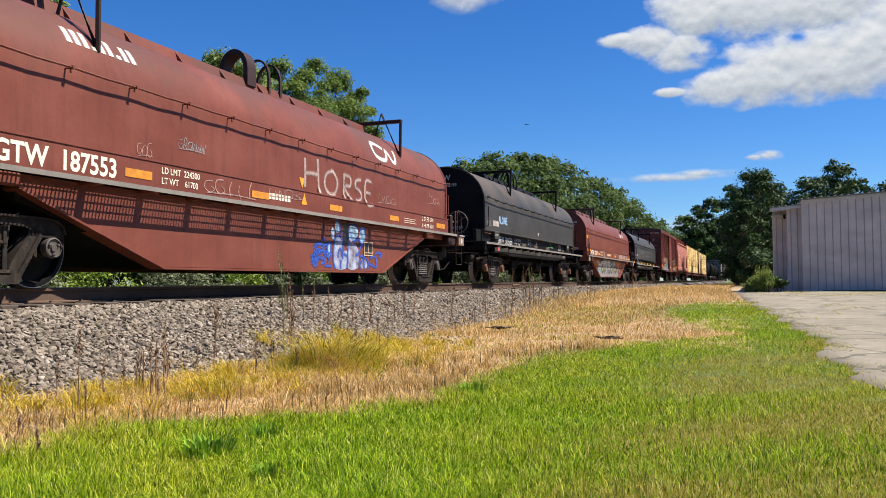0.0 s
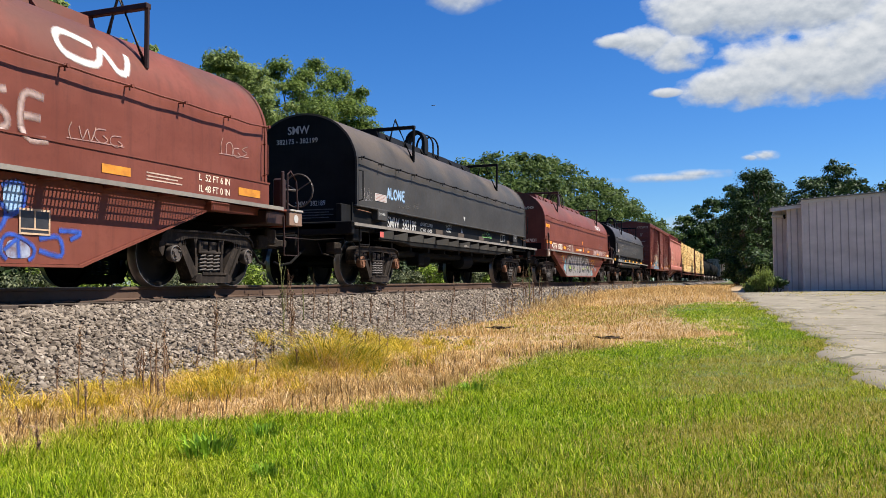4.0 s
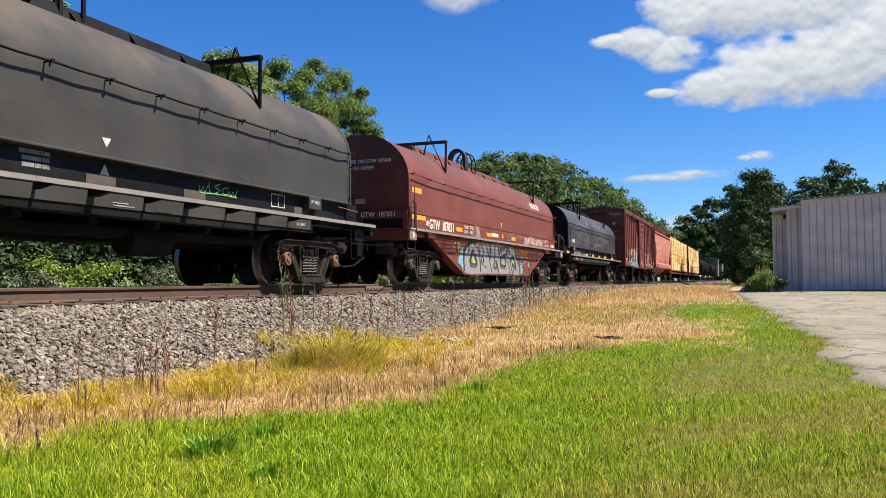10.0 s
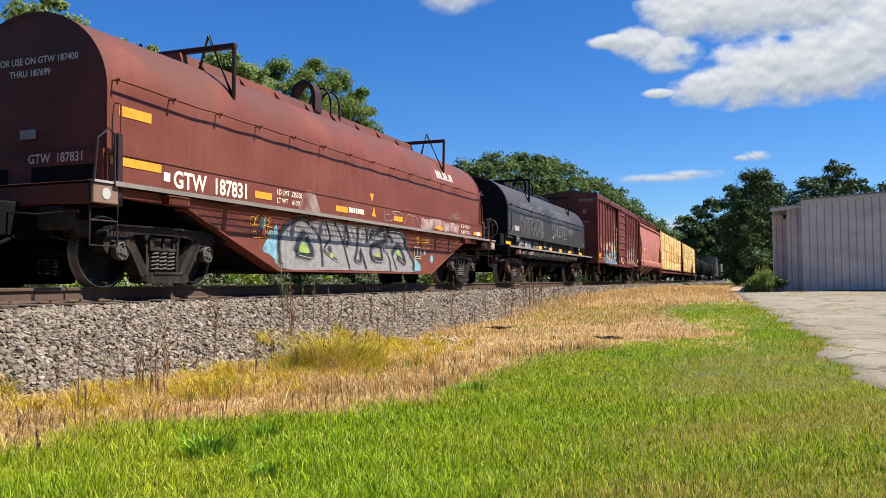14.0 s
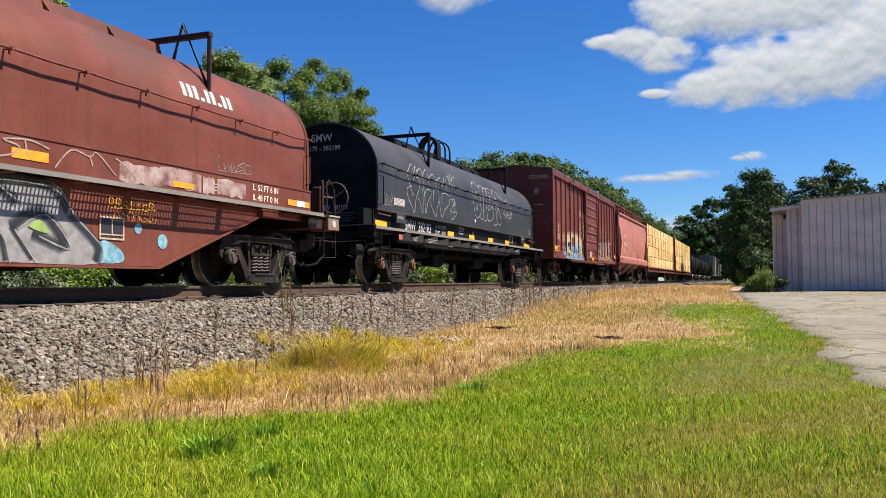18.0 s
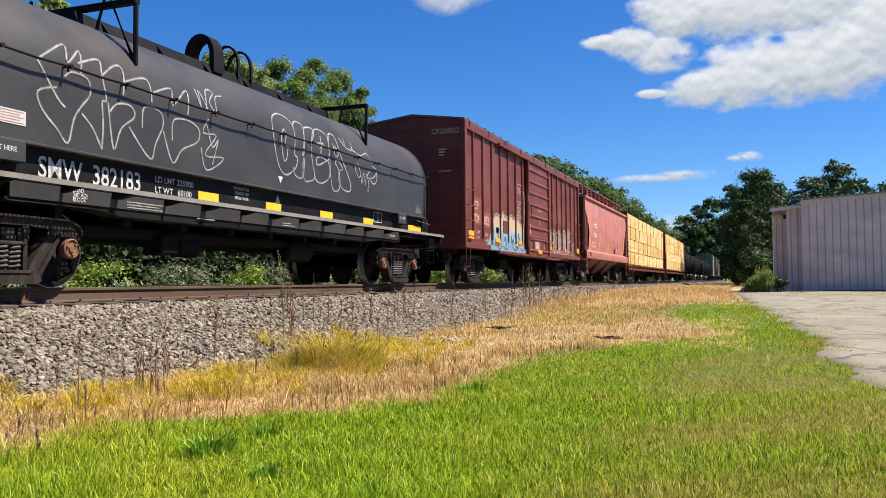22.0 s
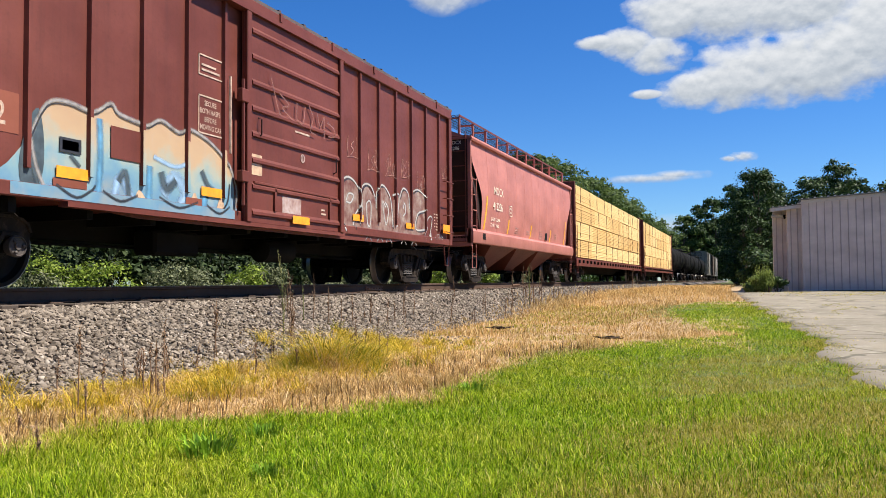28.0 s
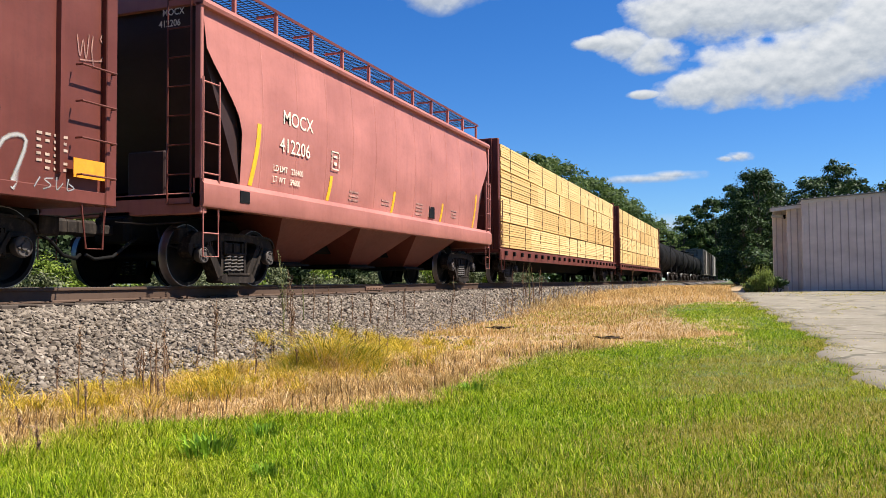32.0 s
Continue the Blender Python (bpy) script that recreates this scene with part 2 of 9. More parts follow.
# ---- mesh helpers ----
class Bld:
    """Collects plain pieces of one mesh."""

    def __init__(self):
        self.v, self.f, self.soft = [], [], []

    def add(self, vs, fs, soft=None):
        n = len(self.v)
        self.v += [tuple(p) for p in vs]
        self.soft += soft or [1.0] * len(vs)
        self.f += [tuple(i + n for i in q) for q in fs]
        return self

    def box(self, x0, x1, y0, y1, z0, z1, c=0.0):
        if c <= 0:
            vs = [(x, y, z) for z in (z0, z1) for y in (y0, y1) for x in (x0, x1)]
            return self.add(vs, [(0, 2, 3, 1), (4, 5, 7, 6), (0, 1, 5, 4), (2, 6, 7, 3), (0, 4, 6, 2), (1, 3, 7, 5)])
        ring = [(x0 + c, y0), (x1 - c, y0), (x1, y0 + c), (x1, y1 - c), (x1 - c, y1), (x0 + c, y1), (x0, y1 - c), (x0, y0 + c)]
        inner = [(min(max(x, x0 + c), x1 - c), min(max(y, y0 + c), y1 - c)) for x, y in ring]
        vs, fs = [], []
        for pts, z in ((inner, z0), (ring, z0 + c), (ring, z1 - c), (inner, z1)):
            vs += [(x, y, z) for x, y in pts]
        for k in range(3):
            for i in range(8):
                j = (i + 1) % 8
                fs.append((k * 8 + i, k * 8 + j, k * 8 + 8 + j, k * 8 + 8 + i))
        fs += [tuple(range(7, -1, -1)), tuple(range(24, 32))]
        return self.add(vs, fs)

    def prism(self, pts, a0, a1, axis="x", cap=True):
        """A closed outline swept along an axis. For x the outline is (y, z), for y (x, z), for z (x, y)."""
        n = len(pts)
        def at(p, a):
            return (a, p[0], p[1]) if axis == "x" else (p[0], a, p[1]) if axis == "y" else (p[0], p[1], a)
        vs = [at(p, a0) for p in pts] + [at(p, a1) for p in pts]
        fs = [(i, (i + 1) % n, n + (i + 1) % n, n + i) for i in range(n)]
        if cap:
            fs += [tuple(range(n - 1, -1, -1)), tuple(range(n, 2 * n))]
        return self.add(vs, fs)

    def tube(self, pts, r, n=6, cap=True):
        pts = [Vector(p) for p in pts]
        rings = []
        for i, p in enumerate(pts):
            d = (pts[min(i + 1, len(pts) - 1)] - pts[max(i - 1, 0)]).normalized()
            a = d.cross(Vector((0, 0, 1)) if abs(d.z) < 0.9 else Vector((0, 1, 0))).normalized()
            b = d.cross(a)
            rr = r[i] if isinstance(r, (list, tuple)) else r
            rings.append([p + (a * math.cos(2 * math.pi * k / n) + b * math.sin(2 * math.pi * k / n)) * rr for k in range(n)])
        vs = [q for ring in rings for q in ring]
        fs = []
        for i in range(len(pts) - 1):
            for k in range(n):
                l = (k + 1) % n
                fs.append((i * n + k, i * n + l, i * n + n + l, i * n + n + k))
        if cap:
            fs += [tuple(range(n - 1, -1, -1)), tuple(range(len(vs) - n, len(vs)))]
        return self.add(vs, fs)

    def disc(self, cx, cy, cz, prof, n=24, axis="y", cap=True):
        """A turned body: prof is (radius, place along the axis)."""
        vs, fs = [], []
        for r, a in prof:
            for k in range(n):
                u, w = r * math.cos(2 * math.pi * k / n), r * math.sin(2 * math.pi * k / n)
                vs.append((cx + u, cy + a, cz + w) if axis == "y" else (cx + a, cy + u, cz + w) if axis == "x" else (cx + u, cy + w, cz + a))
        for i in range(len(prof) - 1):
            for k in range(n):
                l = (k + 1) % n
                fs.append((i * n + k, i * n + l, i * n + n + l, i * n + n + k))
        if cap:
            fs += [tuple(range(n - 1, -1, -1)), tuple(range(len(vs) - n, len(vs)))]
        return self.add(vs, fs)

    def mesh(self, name, material, smooth=35):
        me = bpy.data.meshes.new(name)
        me.from_pydata(self.v, [], self.f)
        bm = bmesh.new()
        bm.from_mesh(me)
        bmesh.ops.recalc_face_normals(bm, faces=bm.faces)
        bm.to_mesh(me)
        bm.free()
        me.materials.append(material)
        if min(self.soft, default=1.0) < 1.0:
            # paint density across a sprayed stroke
            me.attributes.new("paint_cover", "FLOAT", "POINT").data.foreach_set("value", self.soft)
        if smooth:
            me.polygons.foreach_set("use_smooth", [True] * len(me.polygons))
            me.set_sharp_from_angle(angle=radians(smooth))
        return me


def part(name, b, material, parent=None, label="", smooth=35):
    ob = new(name, b.mesh(name, material, smooth) if isinstance(b, Bld) else b)
    if parent is not None:
        ob.parent = parent
    if label:
        ob["label"] = label
    return ob


def group_empty(name, at, label, category, group=""):
    ob = new(name)
    ob.empty_display_size = 0.3
    ob.location = at
    return tagged(ob, label, category, group)


def soup(name, tris, material, quads=False):
    """One mesh from an array of separate triangles (n, 3, 3) or quads (n, 4, 3)."""
    n, k = tris.shape[:2]
    me = bpy.data.meshes.new(name)
    me.vertices.add(n * k)
    me.vertices.foreach_set("co", tris.reshape(-1).astype(np.float32))
    me.loops.add(n * k)
    me.loops.foreach_set("vertex_index", np.arange(n * k, dtype=np.int32))
    me.polygons.add(n)
    me.polygons.foreach_set("loop_start", np.arange(0, n * k, k, dtype=np.int32))
    me.update(calc_edges=True)
    me.materials.append(material)
    return me


def indexed(name, verts, faces, material, smooth=False):
    """One mesh from arrays: verts (n, 3), faces (m, k)."""
    m, k = faces.shape
    me = bpy.data.meshes.new(name)
    me.vertices.add(len(verts))
    me.vertices.foreach_set("co", verts.reshape(-1).astype(np.float32))
    me.loops.add(m * k)
    me.loops.foreach_set("vertex_index", faces.reshape(-1).astype(np.int32))
    me.polygons.add(m)
    me.polygons.foreach_set("loop_start", np.arange(0, m * k, k, dtype=np.int32))
    me.polygons.foreach_set("use_smooth", np.full(m, smooth))
    me.update(calc_edges=True)
    me.materials.append(material)
    return me


rng = np.random.default_rng(7)


# ---- ground ----
def sstep(a, b, x):
    t = np.clip((x - a) / (b - a), 0, 1)
    return t * t * (3 - 2 * t)


def ground_z(x, y):
    """Lawn level, rising towards the shed and the crossing; the far side of the track lies a little higher."""
    x, y = np.asarray(x, float), np.asarray(y, float)
    z = -0.95 + 0.34 * sstep(9, 45, x) + 0.03 * np.sin(x * 0.7 + y * 0.9) * sstep(-2, -6, y) * 0.6
    return z + 0.25 * sstep(3, 8, y)


def lawn_edge(x):
    """Where the mown lawn gives way to dry grass."""
    x = np.asarray(x, float)
    return np.interp(x, [-5, 3.0, 3.73, 4.47, 5.05, 5.6, 6.05, 6.35, 7.0, 7.85, 9.96, 12.0, 13.5, 14.3, 15.2, 17, 19.1, 25, 28.5, 30.5], [-4.2, -4.3, -4.49, -4.66, -5.0, -5.75, -5.82, -6.3, -6.2, -6.03, -6.0, -6.7, -7.0, -7.9, -8.5, -7.9, -7.2, -6.5, -6.9, -7.2]) + 0.06 * np.sin(x * 3.1) + 0.05 * np.sin(x * 9.7)


def pave_edge(x):
    """Left edge of the old pavement."""
    x = np.asarray(x, float)
    return np.interp(x, [-10, 5, 8.3, 9.7, 12.1, 13.6, 14.2, 14.8, 17.6, 24, 28.3, 45.6, 60], [-10.6, -10.0, -9.75, -9.6, -9.5, -9.6, -9.9, -9.5, -9.4, -9.0, -8.7, -7.9, -7.4]) + 0.10 * np.sin(x * 2.3) + 0.05 * np.sin(x * 7.1)


def ground_material():
    m, nt, b = mat_base("soil_and_thatch", 0.9)
    n1 = noise_tex(nt, 0.9, 5.0)
    n2 = noise_tex(nt, 18.0, 8.0)
    tan_ = ramp(nt, n2, [(0.3, (0.17, 0.11, 0.058)), (0.7, (0.43, 0.295, 0.15))])
    grn = ramp(nt, n2, [(0.3, (0.036, 0.054, 0.004)), (0.7, (0.105, 0.130, 0.010))])
    xyz = nt.nodes.new("ShaderNodeSeparateXYZ")
    tc = nt.nodes.new("ShaderNodeTexCoord")
    nt.links.new(tc.outputs["Object"], xyz.inputs[0])
    lawn = mathn(nt, "LESS_THAN", mathn(nt, "ADD", xyz.outputs[1], mathn(nt, "MULTIPLY", n1, 0.8)), mathn(nt, "SUBTRACT", -5.6, mathn(nt, "MULTIPLY", mathn(nt, "MULTIPLY", mathn(nt, "GREATER_THAN", xyz.outputs[0], 12.2), mathn(nt, "LESS_THAN", xyz.outputs[0], 20.5)), 2.6)))
    near = mathn(nt, "LESS_THAN", xyz.outputs[0], 28.0)
    far_side = mathn(nt, "GREATER_THAN", xyz.outputs[1], 3.0)
    f = mathn(nt, "MAXIMUM", mathn(nt, "MULTIPLY", lawn, near), mathn(nt, "MAXIMUM", far_side, mathn(nt, "GREATER_THAN", xyz.outputs[0], 115.0)))
    nt.links.new(mixc(nt, f, tan_, grn), b.inputs["Base Color"])
    bump(nt, b, n2, 0.6, 0.03)
    return m


def build_ground():
    near = np.arange(-12, 60.01, 0.6)
    xs = np.concatenate([[-2500, -600, -150, -50, -25], near, [70, 85, 110, 150, 250, 500, 1200, 3000]])
    ys = np.concatenate([[-2500, -600, -150, -60, -35], np.arange(-24, 16.01, 0.5), [20, 30, 50, 90, 200, 600, 2500]])
    X, Y = np.meshgrid(xs, ys, indexing="ij")
    Z = ground_z(X, Y)
    V = np.stack([X, Y, Z], -1).reshape(-1, 3)
    nx, ny = len(xs), len(ys)
    i, j = np.meshgrid(np.arange(nx - 1), np.arange(ny - 1), indexing="ij")
    a = (i * ny + j).ravel()
    F = np.stack([a, a + ny, a + ny + 1, a + 1], 1)
    ob = new("ground", indexed("ground", V, F, ground_material(), True))
    tagged(ob, "grassy ground with dry tan thatch along the track", "ground", kind="structure")


def pave_material():
    m, nt, b = mat_base("worn_concrete", 0.85)
    big = noise_tex(nt, 0.45, 5.0)
    fine = noise_tex(nt, 30.0, 8.0)
    c = ramp(nt, big, [(0.3, (0.150, 0.124, 0.083)), (0.7, (0.238, 0.202, 0.142))])
    c = mixc(nt, ramp(nt, noise_tex(nt, 1.6, 7.0, (0.5, 1, 1), 0.62), [(0.50, (0, 0, 0)), (0.68, (0.75, 0.75, 0.75))]), c, (0.125, 0.110, 0.062))
    c = mixc(nt, ramp(nt, noise_tex(nt, 4.5, 6.0), [(0.56, (0, 0, 0)), (0.72, (0.7, 0.7, 0.7))]), c, (0.31, 0.275, 0.215))
    c = mixc(nt, ramp(nt, fine, [(0.45, (0, 0, 0)), (0.8, (0.6, 0.6, 0.6))]), c, (0.20, 0.17, 0.125))
    vo = nt.nodes.new("ShaderNodeTexVoronoi")
    vo.feature = "DISTANCE_TO_EDGE"
    vo.inputs["Scale"].default_value = 0.42
    wob = nd(nt, "ShaderNodeTexNoise", Scale=1.2, Detail=5.0)
    cc = coords(nt)
    nt.links.new(cc, wob.inputs["Vector"])
    vm = nt.nodes.new("ShaderNodeVectorMath")
    vm.operation = "ADD"
    nt.links.new(cc, vm.inputs[0])
    nt.links.new(wob.outputs["Color"], vm.inputs[1])
    nt.links.new(vm.outputs[0], vo.inputs["Vector"])
    crack = ramp(nt, vo.outputs["Distance"], [(0.0, (1, 1, 1)), (0.012, (0.9, 0.9, 0.9)), (0.026, (0, 0, 0))])
    c = mixc(nt, crack, c, (0.085, 0.072, 0.042))
    nt.links.new(c, b.inputs["Base Color"])
    bump(nt, b, mathn(nt, "SUBTRACT", fine, mathn(nt, "MULTIPLY", crack, 3.0)), 0.4, 0.01)
    return m


def build_pavement():
    xs = np.concatenate([np.arange(-8, 50.01, 0.35)])
    rows = []
    for x in xs:
        e = float(pave_edge(x))
        ys = np.concatenate([[e, e - 0.05], np.linspace(e - 0.4, -34, 14)])
        z = ground_z(np.full_like(ys, x), ys) + 0.035
        z[0] -= 0.06
        rows.append(np.stack([np.full_like(ys, x), ys, z], 1))
    V = np.array(rows)
    nx, ny = V.shape[:2]
    i, j = np.meshgrid(np.arange(nx - 1), np.arange(ny - 1), indexing="ij")
    a = (i * ny + j).ravel()
    ob = new("pavement", indexed("pavement", V.reshape(-1, 3), np.stack([a, a + ny, a + ny + 1, a + 1], 1), pave_material(), True))
    tagged(ob, "cracked weathered concrete pavement with grass in joints", "pavement", kind="structure")


def berm_z(y):
    """Cross-section of the ballast bed."""
    y = np.abs(np.asarray(y, float))
    return np.interp(y, [0, 1.45, 1.75, 2.75, 3.0], [-0.23, -0.25, -0.32, -0.86, -1.1])


def build_track():
    ys = np.array([-3.0, -2.75, -2.4, -2.1, -1.75, -1.45, -0.7, 0, 0.7, 1.45, 1.75, 2.1, 2.4, 2.75, 3.0])
    xs = np.concatenate([[-120, -40], np.arange(-10, 60, 0.5), [80, 120, 200, 290]])
    X, Y = np.meshgrid(xs, ys, indexing="ij")
    Z = np.maximum(berm_z(Y), -1.1) + 0.02 * np.sin(X * 2.1) * np.sin(Y * 4.0)
    m, nt, b = mat_base("ballast_bed", 0.9)
    vo = nd(nt, "ShaderNodeTexVoronoi", Scale=24.0)
    nt.links.new(coords(nt), vo.inputs["Vector"])
    sep = nt.nodes.new("ShaderNodeSeparateColor")
    nt.links.new(vo.outputs["Color"], sep.inputs[0])
    c = ramp(nt, sep.outputs[0], [(0.1, (0.05, 0.04, 0.032)), (0.6, (0.13, 0.105, 0.082)), (0.95, (0.22, 0.185, 0.15))])
    nt.links.new(c, b.inputs["Base Color"])
    bump(nt, b, vo.outputs["Distance"], 1.0, 0.06)
    nx, ny = len(xs), len(ys)
    i, j = np.meshgrid(np.arange(nx - 1), np.arange(ny - 1), indexing="ij")
    a = (i * ny + j).ravel()
    bed = new("ballast_bed", indexed("ballast_bed", np.stack([X, Y, Z], -1).reshape(-1, 3), np.stack([a, a + ny, a + ny + 1, a + 1], 1), m, True))
    tagged(bed, "raised bed of grey crushed stone under the track", "ballast", kind="structure")
    # crushed stones
    ico = np.array([(x, y, z) for x in (-1, 1) for y in (-1, 1) for z in (-1, 1)]) * 0.62
    fc = np.array([(0, 1, 3), (0, 3, 2), (4, 6, 7), (4, 7, 5), (0, 4, 5), (0, 5, 1), (2, 3, 7), (2, 7, 6), (0, 2, 6), (0, 6, 4), (1, 5, 7), (1, 7, 3)])
    def stones(n, x0, x1, y0, y1, s0, s1, pw=1.0):
        x = x0 + (x1 - x0) * rng.random(n) ** pw
        y = y0 + (y1 - y0) * rng.random(n)
        s = rng.uniform(s0, s1, (n, 1)) * rng.uniform(0.7, 1.25, (n, 3)) * np.array([1.2, 1.0, 0.66]) * 0.5
        P = (ico[None] + rng.uniform(-0.27, 0.27, (n, 8, 3))) * s[:, None]
        q = rng.normal(size=(n, 4))
        q /= np.linalg.norm(q, axis=1, keepdims=True)
        w, a_, b_, c_ = q.T
        R = np.stack([1 - 2 * (b_ * b_ + c_ * c_), 2 * (a_ * b_ - c_ * w), 2 * (a_ * c_ + b_ * w), 2 * (a_ * b_ + c_ * w), 1 - 2 * (a_ * a_ + c_ * c_), 2 * (b_ * c_ - a_ * w), 2 * (a_ * c_ - b_ * w), 2 * (b_ * c_ + a_ * w), 1 - 2 * (a_ * a_ + b_ * b_)], 1).reshape(n, 3, 3)
        a_ = rng.uniform(0, 6.28, n)
        flat_ = np.zeros((n, 3, 3))
        flat_[:, 0, 0], flat_[:, 0, 1], flat_[:, 1, 0], flat_[:, 1, 1], flat_[:, 2, 2] = np.cos(a_), -np.sin(a_), np.sin(a_), np.cos(a_), 1
        tx, ty = rng.normal(0, 0.30, n), rng.normal(0, 0.30, n)
        tilt = np.zeros((n, 3, 3))
        tilt[:, 0, 0] = tilt[:, 1, 1] = tilt[:, 2, 2] = 1
        tilt[:, 0, 2], tilt[:, 2, 0], tilt[:, 1, 2], tilt[:, 2, 1] = tx, -tx, ty, -ty
        R = np.where((rng.random(n) < 0.86)[:, None, None], np.einsum("nij,njk->nik", tilt, flat_), R)
        P = np.einsum("nij,nkj->nki", R, P)
        z = np.maximum(berm_z(y), ground_z(x, y)) + rng.uniform(-0.014, 0.022, n)
        P += np.stack([x, y, z], 1)[:, None]
        F = (fc[None] + 8 * np.arange(n)[:, None, None]).reshape(-1, 3)
        return P.reshape(-1, 3), F
    sets = [stones(36000, 4, 22, -3.0, -1.10, 0.030, 0.080, 1.5), stones(6000, 22, 60, -2.9, -1.2, 0.055, 0.115, 1.4), stones(2000, 4, 30, -1.2, 1.4, 0.04, 0.08), stones(9000, -12, 4, -3.0, -1.1, 0.05, 0.09), stones(700, 3.5, 14, -4.2, -2.9, 0.025, 0.06)]
    V, F, o = [], [], 0
    for v, f in sets:
        V.append(v)
        F.append(f + o)
        o += len(v)
    worn_stone = np.repeat(rng.random(o // 8) < 0.55, 12)
    sm = island("crushed_stone", [(0.0, (0.085, 0.066, 0.050)), (0.35, (0.166, 0.134, 0.103)), (0.8, (0.222, 0.180, 0.140)), (0.975, (0.27, 0.222, 0.175)), (1.0, (0.37, 0.325, 0.27))], 0.9)
    st = new("ballast_stones", indexed("ballast_stones", np.concatenate(V), np.concatenate(F), sm, worn_stone))
    tagged(st, "loose grey angular crushed stones on the track bed", "ballast", kind="stuff")
    # rails
    prof = [(-0.07, -0.18), (0.07, -0.18), (0.07, -0.165), (0.012, -0.15), (0.010, -0.045), (0.036, -0.035), (0.036, -0.006), (0.028, 0.0), (-0.028, 0.0), (-0.036, -0.006), (-0.036, -0.035), (-0.010, -0.045), (-0.012, -0.15), (-0.07, -0.165)]
    for side, yy in (("near", -0.754), ("far", 0.754)):
        rail = tagged(part("rail", Bld().prism([(yy + a, z) for a, z in prof], -120, 290), M["brownrail"]), "rusty brown steel rail with a worn top", "rail", "rails of the track")
        part("railhead", Bld().box(-120, 290, yy - 0.026, yy + 0.026, -0.002, 0.002), M["railtop"], rail, "bright worn running surface")
        for x in (4.9, 16.9, 28.9, 40.9):
            bb = Bld().box(x - 0.45, x + 0.45, yy - 0.045, yy - 0.012, -0.14, -0.05, 0.008)
            for k in range(6):
                bb.disc(x - 0.37 + k * 0.148, yy - 0.045, -0.095, [(0.018, 0.01), (0.018, -0.02), (0.012, -0.028)], 8)
            part("joint_bar", bb, M["jointbar"], rail, "bolted rusty joint bar")
    # ties
    tie = Bld().box(-0.115, 0.115, -1.3, 1.3, -0.36, -0.178, 0.012).mesh("tie", M["tie"])
    plate = Bld().box(-0.10, 0.10, -0.13, 0.13, -0.178, -0.166, 0.004).box(-0.06, -0.03, -0.10, -0.072, -0.17, -0.145).box(0.03, 0.06, 0.072, 0.10, -0.17, -0.145).mesh("tie_plate", M["brownrail"])
    for k in range(110):
        x = 2.5 + k * 0.52
        t = new("tie", tie)
        t.location = (x + rng.uniform(-0.03, 0.03), rng.uniform(-0.04, 0.04), rng.uniform(-0.01, 0.004))
        t.rotation_euler = (0, 0, rng.uniform(-0.012, 0.012))
        tagged(t, "weathered dark wooden railway tie sunk in stone", "railway tie", "ties under the rails")
        for yy in (-0.754, 0.754):
            p = new("tie_plate", plate)
            p.parent = t
            p.location = (0, yy, 0.0)


# ---- grass ----
def blades(x, y, h, w, lean, z=None, la=None):
    """Bent tapering blades, two quads' worth of triangles each."""
    n = len(x)
    z = ground_z(x, y) if z is None else z
    a = rng.uniform(0, 2 * np.pi, n)
    la = rng.uniform(0, 2 * np.pi, n) if la is None else la
    l = lean * rng.uniform(0.2, 1.0, n) * h
    dx, dy = np.cos(a) * w / 2, np.sin(a) * w / 2
    b0 = np.stack([x - dx, y - dy, z - 0.01], 1)
    b1 = np.stack([x + dx, y + dy, z - 0.01], 1)
    mx, my, mz = x + np.cos(la) * l * 0.35, y + np.sin(la) * l * 0.35, z + h * 0.6
    m0 = np.stack([mx - dx * 0.8, my - dy * 0.8, mz], 1)
    m1 = np.stack([mx + dx * 0.8, my + dy * 0.8, mz], 1)
    tp = np.stack([x + np.cos(la) * l, y + np.sin(la) * l, z + h * np.clip(1 - 0.3 * lean * rng.random(n), 0.2, 1)], 1)
    V = np.stack([b0, b1, m1, m0, tp], 1).reshape(-1, 3)
    o = 5 * np.arange(n)[:, None]
    F = np.concatenate([o + np.array([0, 1, 2]), o + np.array([0, 2, 3]), o + np.array([3, 2, 4])], 0)
    return V, F


def slivers(x, y, h, w, lean, la):
    """Single-triangle blades for grass farther off."""
    n = len(x)
    z = ground_z(x, y)
    a = rng.uniform(0, 2 * np.pi, n)
    l = lean * rng.uniform(0.2, 1.0, n) * h
    dx, dy = np.cos(a) * w / 2, np.sin(a) * w / 2
    V = np.stack([np.stack([x - dx, y - dy, z - 0.01], 1), np.stack([x + dx, y + dy, z - 0.01], 1), np.stack([x + np.cos(la) * l, y + np.sin(la) * l, z + h], 1)], 1).reshape(-1, 3)
    return V, np.arange(3 * n).reshape(-1, 3)


def wedge(n, r0, r1, a0=-1.5, a1=51, pw=0.5):
    """Random places seen from the lawn's near end: bearings from the track's direction, in degrees."""
    u = rng.random(n)
    r = r0 * (r1 / r0) ** (u ** (pw * 2))
    b = np.radians(rng.uniform(-10, 49.5, n))
    return r * np.cos(b), -8.67 + r * np.sin(b)


def join(sets):
    V, F, o = [], [], 0
    for v, f in sets:
        V.append(v)
        F.append(f + o)
        o += len(v)
    return np.concatenate(V), np.concatenate(F)


def patchy(x, y, s, seed=0.0):
    """Slow waves between 0 and 1."""
    return 0.5 + 0.25 * (np.sin(x * s + seed) * np.cos(y * s * 1.3 + seed * 2) + np.sin(x * s * 2.3 + y * s * 1.7 + seed * 3))


